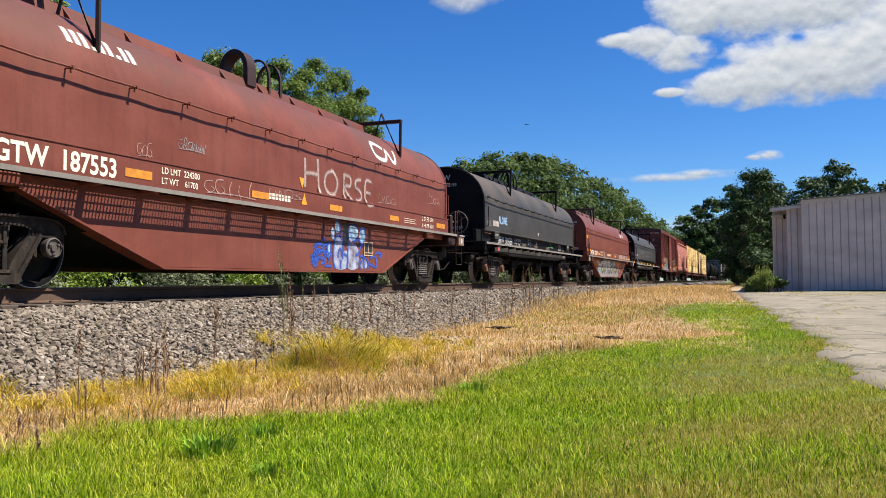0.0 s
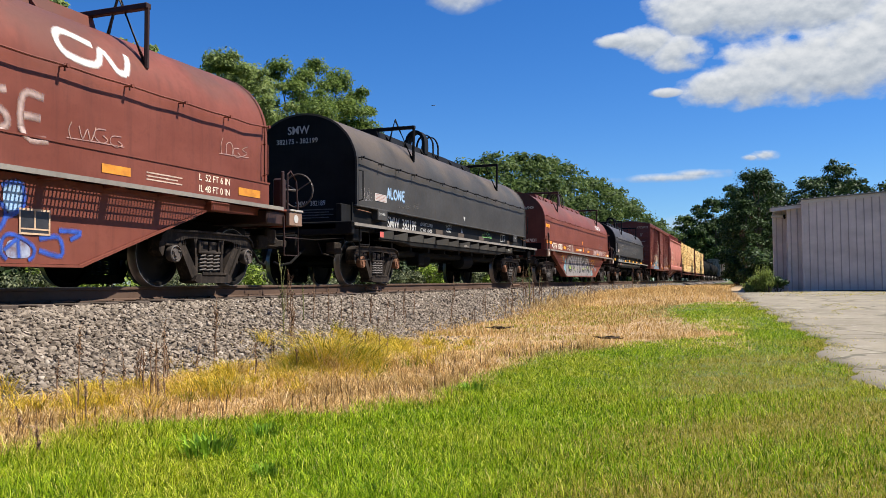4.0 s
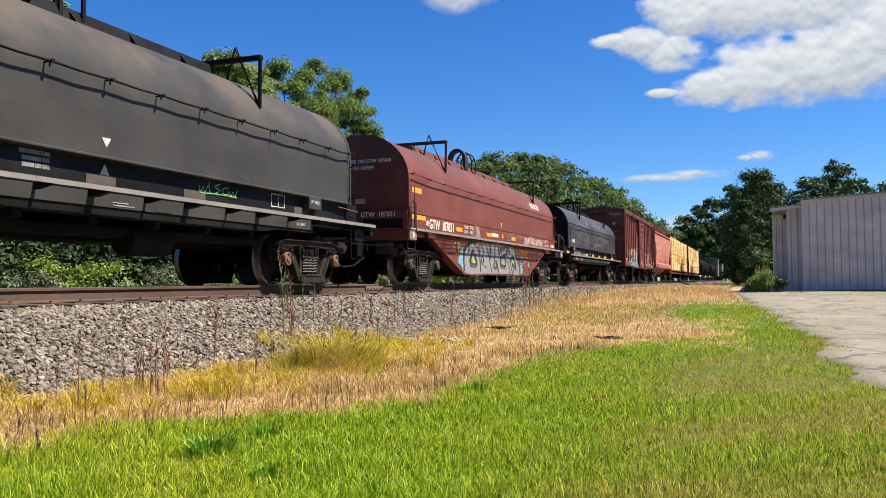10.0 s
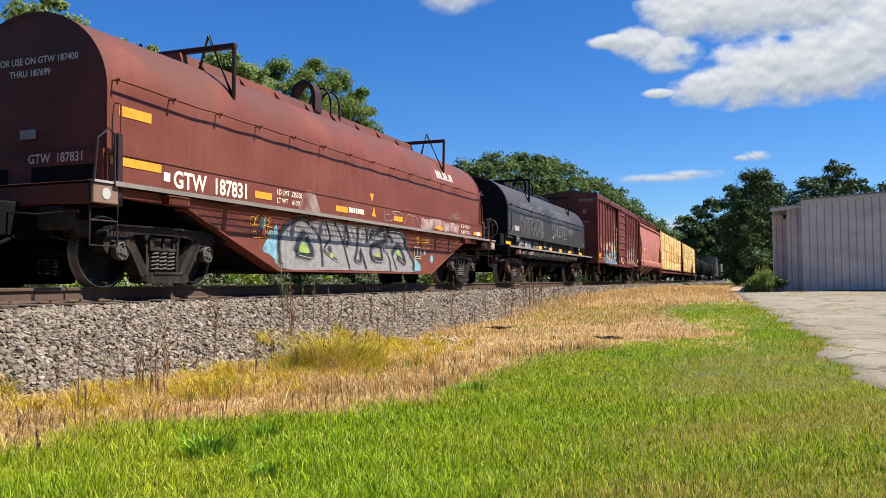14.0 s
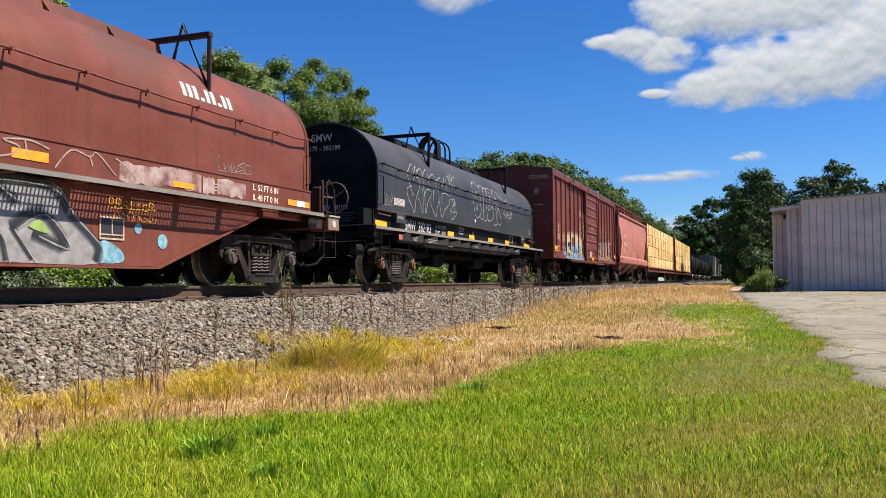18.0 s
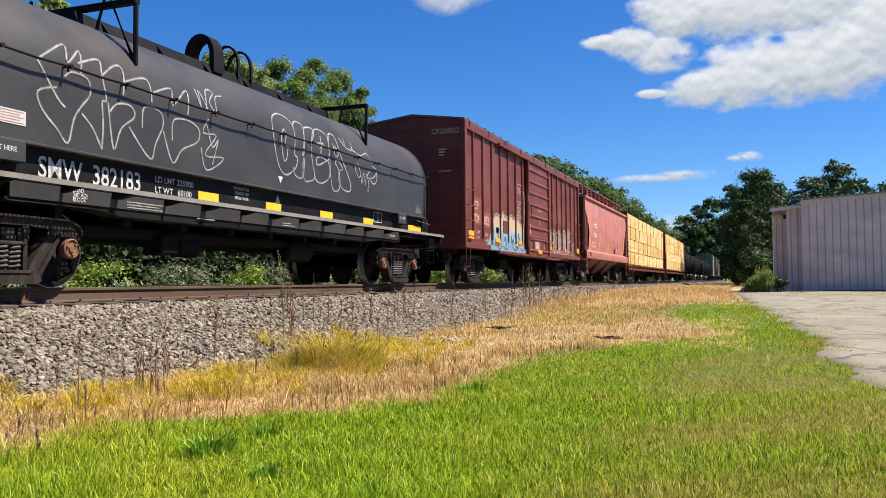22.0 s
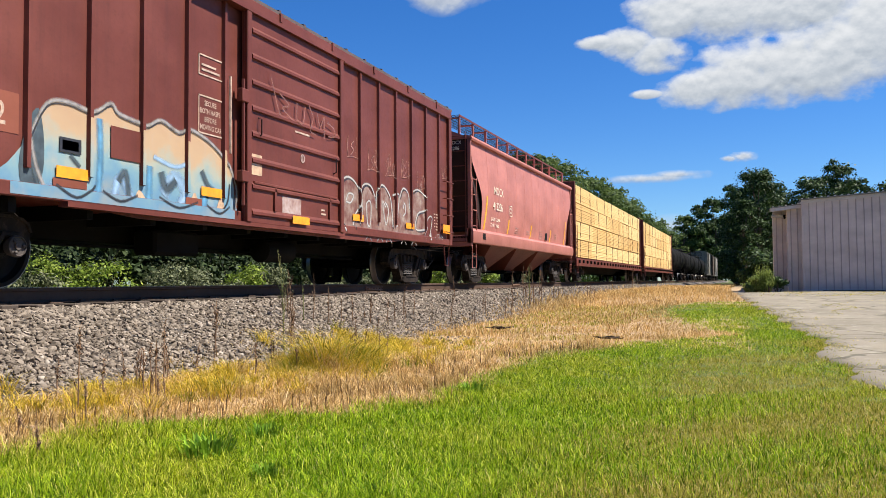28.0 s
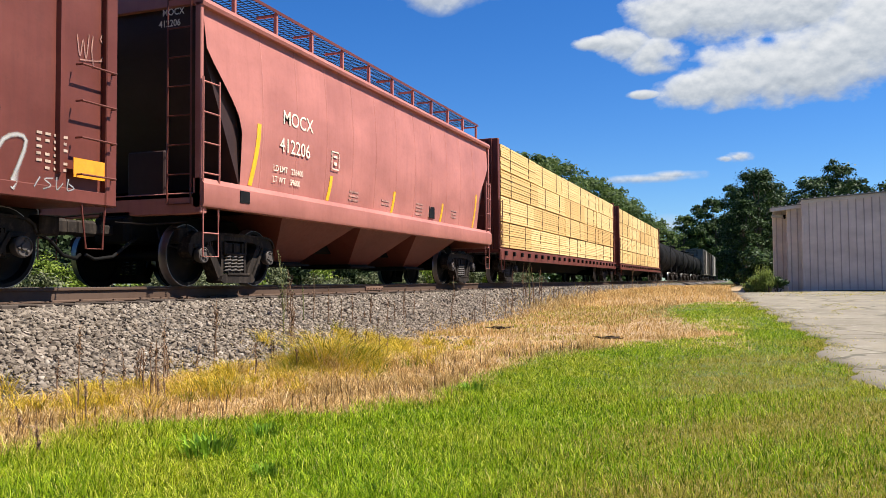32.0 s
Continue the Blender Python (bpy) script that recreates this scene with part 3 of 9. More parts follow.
def build_grass():
    green = [(0.0, (0.035, 0.075, 0.004)), (0.28, (0.095, 0.185, 0.006)), (0.52, (0.22, 0.355, 0.009)), (0.82, (0.43, 0.56, 0.02)), (0.95, (0.64, 0.66, 0.07)), (1.0, (0.72, 0.64, 0.24))]
    worn = [(0.0, (0.095, 0.09, 0.016)), (0.35, (0.29, 0.29, 0.028)), (0.6, (0.43, 0.375, 0.055)), (0.8, (0.54, 0.43, 0.12)), (1.0, (0.68, 0.53, 0.23))]
    lawn_m = island("lawn_grass", green, 0.5, 0.36, ([(0.0, (0.06, 0.085, 0.005)), (0.3, (0.17, 0.235, 0.008)), (0.7, (0.44, 0.50, 0.014)), (1.0, (0.76, 0.68, 0.14))], 0.55, 0.48, 0.62))
    worn_m = island("worn_lawn_grass", worn, 0.55, 0.4)
    dry_m = island("dry_grass", [(0.0, (0.22, 0.125, 0.045)), (0.3, (0.48, 0.295, 0.10)), (0.7, (0.70, 0.465, 0.185)), (1.0, (0.80, 0.63, 0.36))], 0.65, 0.35, ([(0.0, (0.19, 0.115, 0.045)), (0.5, (0.45, 0.30, 0.105)), (1.0, (0.68, 0.52, 0.25))], 0.5, 0.45, 0.6))
    yel_m = island("yellowing_grass", [(0.0, (0.10, 0.105, 0.012)), (0.3, (0.38, 0.30, 0.02)), (0.7, (0.68, 0.46, 0.04)), (1.0, (0.80, 0.60, 0.14))], 0.55, 0.4)
    def tufted(x, y, share, spread, centres):
        """Draw a share of the blades together into small tufts; gives places, tuft heights and outward leans."""
        m = len(x)
        k = rng.integers(0, centres, m)
        cx, cy = x[:centres][k], y[:centres][k]
        f = rng.random(m) < share
        d = np.hypot(cx, cy + 8.67)
        ox, oy = rng.normal(0, 1, m) * spread * (1 + 0.12 * d), rng.normal(0, 1, m) * spread * (1 + 0.12 * d)
        big = (0.55 + 1.1 * rng.random(centres) ** 2)[k]
        la = np.where(f, np.arctan2(oy, ox) + rng.normal(0, 0.5, m), rng.uniform(0, 2 * np.pi, m))
        return np.where(f, cx + ox, x), np.where(f, cy + oy, y), np.where(f, big, 0.75), la
    xa, ya = wedge(950000, 2.9, 34)
    xa, ya, ha, aa = tufted(xa, ya, 0.72, 0.017, 46000)
    k = 260000
    r, q = 12 * np.sqrt(rng.random(k)), rng.uniform(-np.pi, np.pi, k)
    q = np.where((r > 2.9) & (q > math.radians(-10)) & (q < math.radians(49.5)), q + math.pi, q)
    xa, ya = np.concatenate([xa, r * np.cos(q)]), np.concatenate([ya, -8.67 + r * np.sin(q)])
    ha, aa = np.concatenate([ha, np.full(k, 1.0)]), np.concatenate([aa, rng.uniform(0, 6.28, k)])
    n = len(xa)
    soft = 0.06 + 0.16 * sstep(7, 12, xa)
    keep = (ya < lawn_edge(xa) + rng.normal(0, 1, n) * soft) & (ya > pave_edge(xa) - 0.12 * rng.random(n) ** 2 * 2) & (xa < 30 + rng.normal(0, 0.8, n))
    x, y, ha, aa = xa[keep], ya[keep], ha[keep], aa[keep]
    d = np.hypot(x, y + 8.67)
    # trodden, drier turf towards the pavement
    worn_f = np.clip(0.30 + 1.1 * patchy(x, y, 1.1, 1.0), 0, 1) * sstep(-7.1, -8.3, y) * sstep(16, 10.5, x) + 0.05 + 0.35 * np.clip(patchy(x, y, 2.2, 4.0) - 0.5, 0, 1)
    worn_f = np.maximum(worn_f, 0.75 * sstep(0.5, 0.1, lawn_edge(x) - y) * sstep(7.5, 9, x) * sstep(15, 13.5, x))
    isw = rng.random(len(x)) < worn_f * 0.9
    lush = 1 + 0.55 * sstep(0.7, 0.0, lawn_edge(x) - y) * sstep(8.5, 6.5, x)
    h = rng.uniform(0.020, 0.064, len(x)) * (1 - 0.4 * isw) * (0.70 + 0.6 * patchy(x, y, 3.0, 5.0)) * ha * lush * 1.15
    away = (x < 2.2) | (d < 2.9)
    w = np.where(away, 0.030, 0.0026 + 0.00040 * d)
    far = (d > 7.5) | away
    for nm, mask, mt, lb in (("lawn_grass", ~isw, lawn_m, "short bright green mown lawn grass blades"), ("worn_grass", isw, worn_m, "thin worn yellow-green lawn grass beside the pavement")):
        m1, m2 = mask & ~far, mask & far
        V, F = join([blades(x[m1], y[m1], h[m1] * 1.05, w[m1] * 0.95, 0.95, None, aa[m1]), slivers(x[m2], y[m2], h[m2] * 0.85, w[m2] * 1.4, 1.3, aa[m2])])
        tagged(new(nm, indexed(nm, V, F, mt)), lb, "grass", kind="stuff")
    # dry grass
    n = 330000
    x, y = wedge(n, 3.2, 60, pw=0.55)
    k = 45000
    x[-k:], y[-k:] = rng.uniform(-12, 5, k), rng.uniform(-5.2, -2.6, k)
    x, y, ha, aa = tufted(x, y, 0.45, 0.03, 22000)
    top = -2.75 + 0.25 * np.sin(x * 0.8)
    keep = (y > lawn_edge(x) - 0.25 * rng.random(n)) & (y < top + rng.normal(0, 0.15, n)) & (x < 58)
    keep |= (x > 27.5 + rng.normal(0, 1, n)) & (y < top) & (y > pave_edge(x))
    x, y, ha, aa = x[keep], y[keep], ha[keep], aa[keep]
    d = np.hypot(x, y + 8.67)
    z = np.maximum(ground_z(x, y), berm_z(y))
    V, F = blades(x, y, rng.uniform(0.02, 0.10, len(x)) * (0.5 + 0.8 * patchy(x, y, 2.0)) * (0.3 + 0.7 * ha) * (1.25 - 0.5 * sstep(6, 11, x)), 0.003 + 0.00048 * d, 2.1, z, aa)
    k = 15000
    gx, gy = rng.uniform(10, 27, k), rng.uniform(-8.2, -3.2, k)
    sel = (gy > lawn_edge(gx) - 0.1) & ((gx < 13) | (gy > -6.2)) & (patchy(gx, gy, 1.5, 6.0) + 0.25 * sstep(14, 22, gx) > 0.62 + 0.12 * rng.normal(0, 1, k))
    gx, gy = gx[sel], gy[sel]
    Vg, Fg = blades(gx, gy, rng.uniform(0.03, 0.10, len(gx)), 0.003 + 0.0008 * gx, 1.0)
    tagged(new("worn_grass", indexed("sparse_green_grass", Vg, Fg, worn_m)), "sparse green blades among the dry grass", "grass", kind="stuff")
    tagged(new("dry_grass", indexed("dry_grass", V, F, dry_m)), "dead straw-coloured grass between lawn and track", "grass", kind="stuff")
    # tall yellowing grass
    def dome(cx, cy, r, hh, k, lean=1.7, turn=1.5):
        """A rounded tuft: tall in the middle, blades falling outwards."""
        a, q = rng.uniform(0, 2 * np.pi, k), np.abs(rng.normal(0, 0.5, k))
        x, y = cx + np.cos(a) * q * r, cy + np.sin(a) * q * r
        return blades(x, y, hh * np.exp(-q * q * 0.7) * rng.uniform(0.25, 1.15, k), rng.uniform(0.004, 0.0085, k), lean, np.maximum(ground_z(x, y), berm_z(y)), a + rng.normal(0, turn, k))
    yel, olv, straw = [], [], []
    for i in range(230):
        cx = 4.6 + 7.6 * rng.random() + rng.normal(0, 0.2)
        cy = np.interp(cx, [4.5, 6, 7.2, 8.6, 10, 12], [-3.75, -3.9, -4.15, -4.2, -3.85, -3.4]) + rng.normal(0, 0.48)
        u = rng.random()
        (yel if u < 0.80 else olv if u < 0.86 else straw).append(dome(cx, cy, rng.uniform(0.10, 0.28), rng.uniform(0.10, 0.27), int(rng.uniform(50, 190))))
    for cx, cy, r, hh, k in ((8.1, -4.35, 0.36, 0.62, 3000), (8.5, -4.45, 0.28, 0.46, 1400), (7.7, -4.3, 0.24, 0.36, 700), (9.3, -4.05, 0.24, 0.34, 700)):
        # a mound of many little tufts, untidy and uneven
        for i in range(k // 50):
            a, q = rng.uniform(0, 6.28), rng.random() ** 0.6
            tx, ty = cx + math.cos(a) * q * r * 1.5, cy + math.sin(a) * q * r * 1.3
            th = hh * (1.15 - 0.85 * q * q) * rng.uniform(0.65, 1.1)
            u = rng.random()
            (yel if u < 0.50 else olv if u < 0.88 else straw).append(dome(tx, ty, rng.uniform(0.09, 0.18), th, int(rng.uniform(45, 110)), 1.8, 2.0))
    for i in range(60):
        cx = rng.uniform(3.6, 13)
        straw.append(dome(cx, lawn_edge(cx) + rng.uniform(0.1, 1.3), rng.uniform(0.08, 0.2), rng.uniform(0.12, 0.26), 70))
    V, F = join(olv)
    tagged(new("green_tuft", indexed("green_tuft", V, F, island("tuft_grass", [(0.0, (0.07, 0.09, 0.008)), (0.5, (0.20, 0.22, 0.012)), (1.0, (0.46, 0.38, 0.04))], 0.55, 0.35))), "green tufts of tall grass among yellow grass", "grass", kind="stuff")
    V, F = join(yel)
    tagged(new("yellow_grass", indexed("yellow_grass", V, F, yel_m)), "tall clumps of yellowing grass below the ballast", "grass", kind="stuff")
    V, F = join(straw)
    tagged(new("dry_grass", indexed("straw_tufts", V, F, dry_m)), "tall straw-coloured dead grass tufts", "grass", kind="stuff")
    # thin brown stems standing in the dry strip
    k = 1100
    x = 3.2 + 9 * rng.random(k) ** 1.4
    y = lawn_edge(x) + np.abs(rng.normal(0, 0.55, k)) + 0.05
    sel = (y < -3.0) & (patchy(x, y, 2.6, 8.0) > 0.36)
    x, y = x[sel], y[sel]
    V, F = blades(x, y, rng.uniform(0.06, 0.20, len(x)) * (1.1 - 0.4 * sstep(7, 12, x)), 0.0036 + 0.0004 * x, 0.3, np.maximum(ground_z(x, y), berm_z(y)))
    tagged(new("dry_grass", indexed("brown_stems", V, F, island("brown_stem", [(0.0, (0.05, 0.028, 0.014)), (0.6, (0.15, 0.085, 0.04)), (1.0, (0.34, 0.22, 0.11))], 0.7))), "thin upright dead brown stems in dry grass", "grass", kind="stuff")
    # pale dry fringe by the far ballast toe
    k = 9000
    x, y = rng.uniform(19, 75, k), rng.normal(-2.75, 0.3, k)
    V, F = blades(x, y, rng.uniform(0.08, 0.34, k) * sstep(17, 28, x), 0.004 + 0.0006 * x, 0.9, np.maximum(ground_z(x, y), berm_z(y)))
    tagged(new("dry_grass", indexed("dry_fringe", V, F, dry_m)), "tall pale dry grass at the foot of the ballast", "grass", kind="stuff")
    # wispy standing straw on the flat beyond the lawn
    k = 26000
    x = 14 + 106 * rng.random(k) ** 1.7
    y = -2.6 - rng.random(k) * (np.minimum(-3.0 - np.where(x < 30, lawn_edge(x), pave_edge(np.minimum(x, 60))), 5.5) + 0.2)
    sel = patchy(x, y, 0.9, 3.0) + 0.5 * patchy(x, y, 3.1, 1.0) > 0.45 + 0.3 * rng.random(k)
    x, y = x[sel], y[sel]
    V, F = blades(x, y, rng.uniform(0.06, 0.30, len(x)) * (0.35 + 0.8 * patchy(x, y, 1.4, 7.0)) * (0.6 + 0.4 * sstep(16, 30, x)), 0.003 + 0.0006 * x, 1.0, np.maximum(ground_z(x, y), berm_z(y)))
    tagged(new("dry_grass", indexed("wispy_straw", V, F, dry_m)), "wispy straw-brown grass standing on the flat ground", "grass", kind="stuff")
    # grass along cracks and pavement edge
    k = 5200
    x = rng.uniform(6, 30, k)
    y = pave_edge(x) - np.abs(rng.normal(0, 0.18, k)) * (1 + 2 * (np.sin(x * 1.9) > 0.75))
    for k in range(24):
        ax, ay = 11 + 30 * rng.random(), rng.uniform(-19, -9.8)
        ln, an = rng.uniform(2, 7), rng.choice([0.1, -1.4, -0.2, -1.7, -1.5])
        m = int(120 * ln)
        u = rng.random(m) ** 1.2 * ln
        x = np.concatenate([x, ax + u * math.cos(an) + rng.normal(0, 0.05, m)])
        y = np.concatenate([y, ay + u * math.sin(an) + 0.15 * np.sin(u * 2) + rng.normal(0, 0.06, m)])
    sel = y < pave_edge(x) + 0.1
    x, y = x[sel], y[sel]
    for cx, cy, sx, sy, m in ((13.3, -9.6, 0.45, 0.12, 1100), (12.7, -9.85, 0.3, 0.10, 600), (15.4, -9.9, 0.5, 0.08, 250), (17.5, -9.9, 0.8, 0.12, 350), (22, -9.6, 1.4, 0.2, 600), (26, -11.2, 1.6, 0.25, 500), (31, -12.5, 1.2, 1.4, 500), (36, -11.5, 0.8, 1.5, 600), (10.2, -10.0, 0.25, 0.05, 150)):
        x, y = np.concatenate([x, rng.normal(cx, sx, m)]), np.concatenate([y, rng.normal(cy, sy, m)])
    V, F = blades(x, y, rng.uniform(0.02, 0.06, len(x)), 0.004 + 0.0009 * x, 0.9)
    tagged(new("worn_grass", indexed("edge_grass", V, F, worn_m)), "weedy grass creeping over the pavement edge", "grass", kind="stuff")
    k = 6000
    x = rng.uniform(36, 45.5, k)
    y = rng.uniform(-24, -9, k)
    sel = patchy(x, y, 1.3, 2.0) > 0.55
    V, F = blades(x[sel], y[sel], rng.uniform(0.03, 0.1, sel.sum()), np.full(sel.sum(), 0.03), 1.3)
    tagged(new("worn_grass", indexed("shed_grass", V, F, worn_m)), "low weeds in the pavement before the shed", "grass", kind="stuff")


# ---- trees ----
def leaf_cloud(centres, radii, counts, size, flat_=0.0):
    """Leaf-sized quads on and in uneven balls; normals lean outwards."""
    out = []
    for (cx, cy, cz), r, k in zip(centres, radii, counts):
        d = rng.normal(size=(k, 3))
        d /= np.linalg.norm(d, axis=1, keepdims=True)
        d[:, 2] = np.where(d[:, 2] < -0.4, -d[:, 2] * 0.5, d[:, 2])
        rad = r * (0.45 + 0.72 * rng.random(k) ** 0.8) * (1 + 0.18 * np.sin(5 * d[:, 0] + 3 * cx) * np.sin(4 * d[:, 1] + 2 * cy))
        p = np.array([cx, cy, cz]) + d * rad[:, None] * np.array([1, 1, 0.85])
        nrm = d + rng.normal(0, 0.55, (k, 3)) + np.array([0, 0, 0.4])
        nrm /= np.linalg.norm(nrm, axis=1, keepdims=True)
        t = np.cross(nrm, rng.normal(size=(k, 3)))
        t /= np.linalg.norm(t, axis=1, keepdims=True)
        b = np.cross(nrm, t)
        s = size * rng.uniform(0.5, 1.3, (k, 1))
        out.append(np.stack([p - t * s, p + b * s * 0.55, p + t * s, p - b * s * 0.55], 1))
    return np.concatenate(out)


LEAF = {}


def leaf_materials():
    LEAF["mid"] = island("green_leaves", [(0.0, (0.05, 0.085, 0.018)), (0.5, (0.125, 0.18, 0.036)), (0.9, (0.20, 0.265, 0.06)), (1.0, (0.29, 0.34, 0.10))], 0.5, 0.5)
    LEAF["dark"] = island("dark_green_leaves", [(0.0, (0.010, 0.023, 0.006)), (0.5, (0.026, 0.052, 0.012)), (1.0, (0.068, 0.11, 0.028))], 0.5, 0.14)
    LEAF["far"] = island("distant_leaves", [(0.0, (0.03, 0.055, 0.014)), (0.5, (0.078, 0.118, 0.03)), (1.0, (0.145, 0.185, 0.06))], 0.5, 0.45)
    LEAF["weedy"] = island("weedy_leaves", [(0.0, (0.10, 0.14, 0.03)), (0.5, (0.22, 0.29, 0.06)), (1.0, (0.38, 0.43, 0.14))], 0.5, 0.45)
    LEAF["pale"] = island("willow_leaves", [(0.0, (0.08, 0.115, 0.03)), (0.5, (0.19, 0.245, 0.065)), (1.0, (0.31, 0.36, 0.13))], 0.5, 0.5)
    LEAF["bright"] = island("bright_bush_leaves", [(0.0, (0.06, 0.10, 0.012)), (0.5, (0.165, 0.235, 0.03)), (1.0, (0.34, 0.40, 0.08))], 0.5, 0.35)
    # leaf colours carry the thicket's own shade
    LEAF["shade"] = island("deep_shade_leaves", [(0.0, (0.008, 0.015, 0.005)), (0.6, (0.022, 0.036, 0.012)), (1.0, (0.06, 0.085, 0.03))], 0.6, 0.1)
    LEAF["scrub"] = island("grey_green_scrub", [(0.0, (0.045, 0.055, 0.028)), (0.5, (0.105, 0.12, 0.058)), (1.0, (0.22, 0.23, 0.13))], 0.6, 0.2)


def tree(x, y, top, r, kind, leaves, size, label, low=0.25, z=None):
    """A tapered trunk with limbs under a crown of leaf clumps."""
    z0 = float(ground_z(x, y)) if z is None else z
    h = top - z0
    t = group_empty("tree", (x, y, z0), label, "tree", "trees along the railway")
    b = Bld()
    bend = rng.uniform(-0.3, 0.3, 2)
    b.tube([(0, 0, -0.2), (bend[0] * 0.5, bend[1] * 0.5, h * 0.25), (bend[0], bend[1], h * 0.5), (bend[0] * 1.5, bend[1], h * 0.8)], [0.05 * h ** 0.75 + 0.06, 0.04 * h ** 0.75, 0.03 * h ** 0.75, 0.02], 8)
    cs, rs = [], []
    k = 15
    for i in range(k):
        f = low + (1 - low) * (i + 0.5) / k
        spread = r * math.sin(math.pi * min(1, 0.22 + 0.72 * (f - low) / (1 - low))) ** 0.8
        a = i * 2.4 + rng.uniform(-0.5, 0.5)
        q = spread * rng.uniform(0.35, 0.78)
        cr = r * rng.uniform(0.30, 0.5) * (0.75 if f > 0.8 else 1)
        c = (math.cos(a) * q, math.sin(a) * q, min(h * f, h - cr * 0.8))
        cs.append(c)
        rs.append(cr)
        b.tube([(bend[0] * 0.8, bend[1] * 0.8, h * max(0.15, f * 0.62)), (c[0] * 0.55, c[1] * 0.55, h * f * 0.85), c], [0.06 * r / 3, 0.04 * r / 3, 0.012], 5)
    for i in range(18):
        a = rng.uniform(0, 6.28)
        f = rng.uniform(low + 0.15, 1.0)
        q = r * math.sin(math.pi * min(1, 0.22 + 0.72 * (f - low) / (1 - low))) * rng.uniform(0.8, 1.08)
        cs.append((math.cos(a) * q, math.sin(a) * q, h * f))
        rs.append(r * rng.uniform(0.10, 0.20))
    part("trunk", b, M["bark"], t)
    wts = np.array(rs) ** 2
    cnt = np.maximum(40, (leaves * wts / wts.sum()).astype(int))
    part("crown", soup("crown", leaf_cloud(cs, rs, cnt, size), LEAF[kind]), None, t)
    return t


def bush(x, y, w, h, kind, leaves, size, label, z=None):
    z0 = float(ground_z(x, y)) if z is None else z
    t = group_empty("bush", (x, y, z0), label, "bush", "bushes along the railway")
    b = Bld()
    cs, rs = [], []
    for i in range(9):
        a = rng.uniform(0, 6.28)
        q = w * rng.uniform(0.05, 0.5)
        r = min(w, h) * rng.uniform(0.2, 0.36)
        c = (math.cos(a) * q, math.sin(a) * q, max(r * 0.5, h * rng.uniform(0.3, 1.0) - r * 0.7))
        cs.append(c)
        rs.append(r)
        b.tube([(c[0] * 0.2, c[1] * 0.2, -0.05), (c[0] * 0.7, c[1] * 0.7, c[2] * 0.6), c], [0.02, 0.014, 0.005], 5)
    part("stem", b, M["bark"], t)
    wts = np.array(rs) ** 2
    part("leaves", soup("leaves", leaf_cloud(cs, rs, np.maximum(30, (leaves * wts / wts.sum()).astype(int)), size), LEAF[kind]), None, t)
    return t


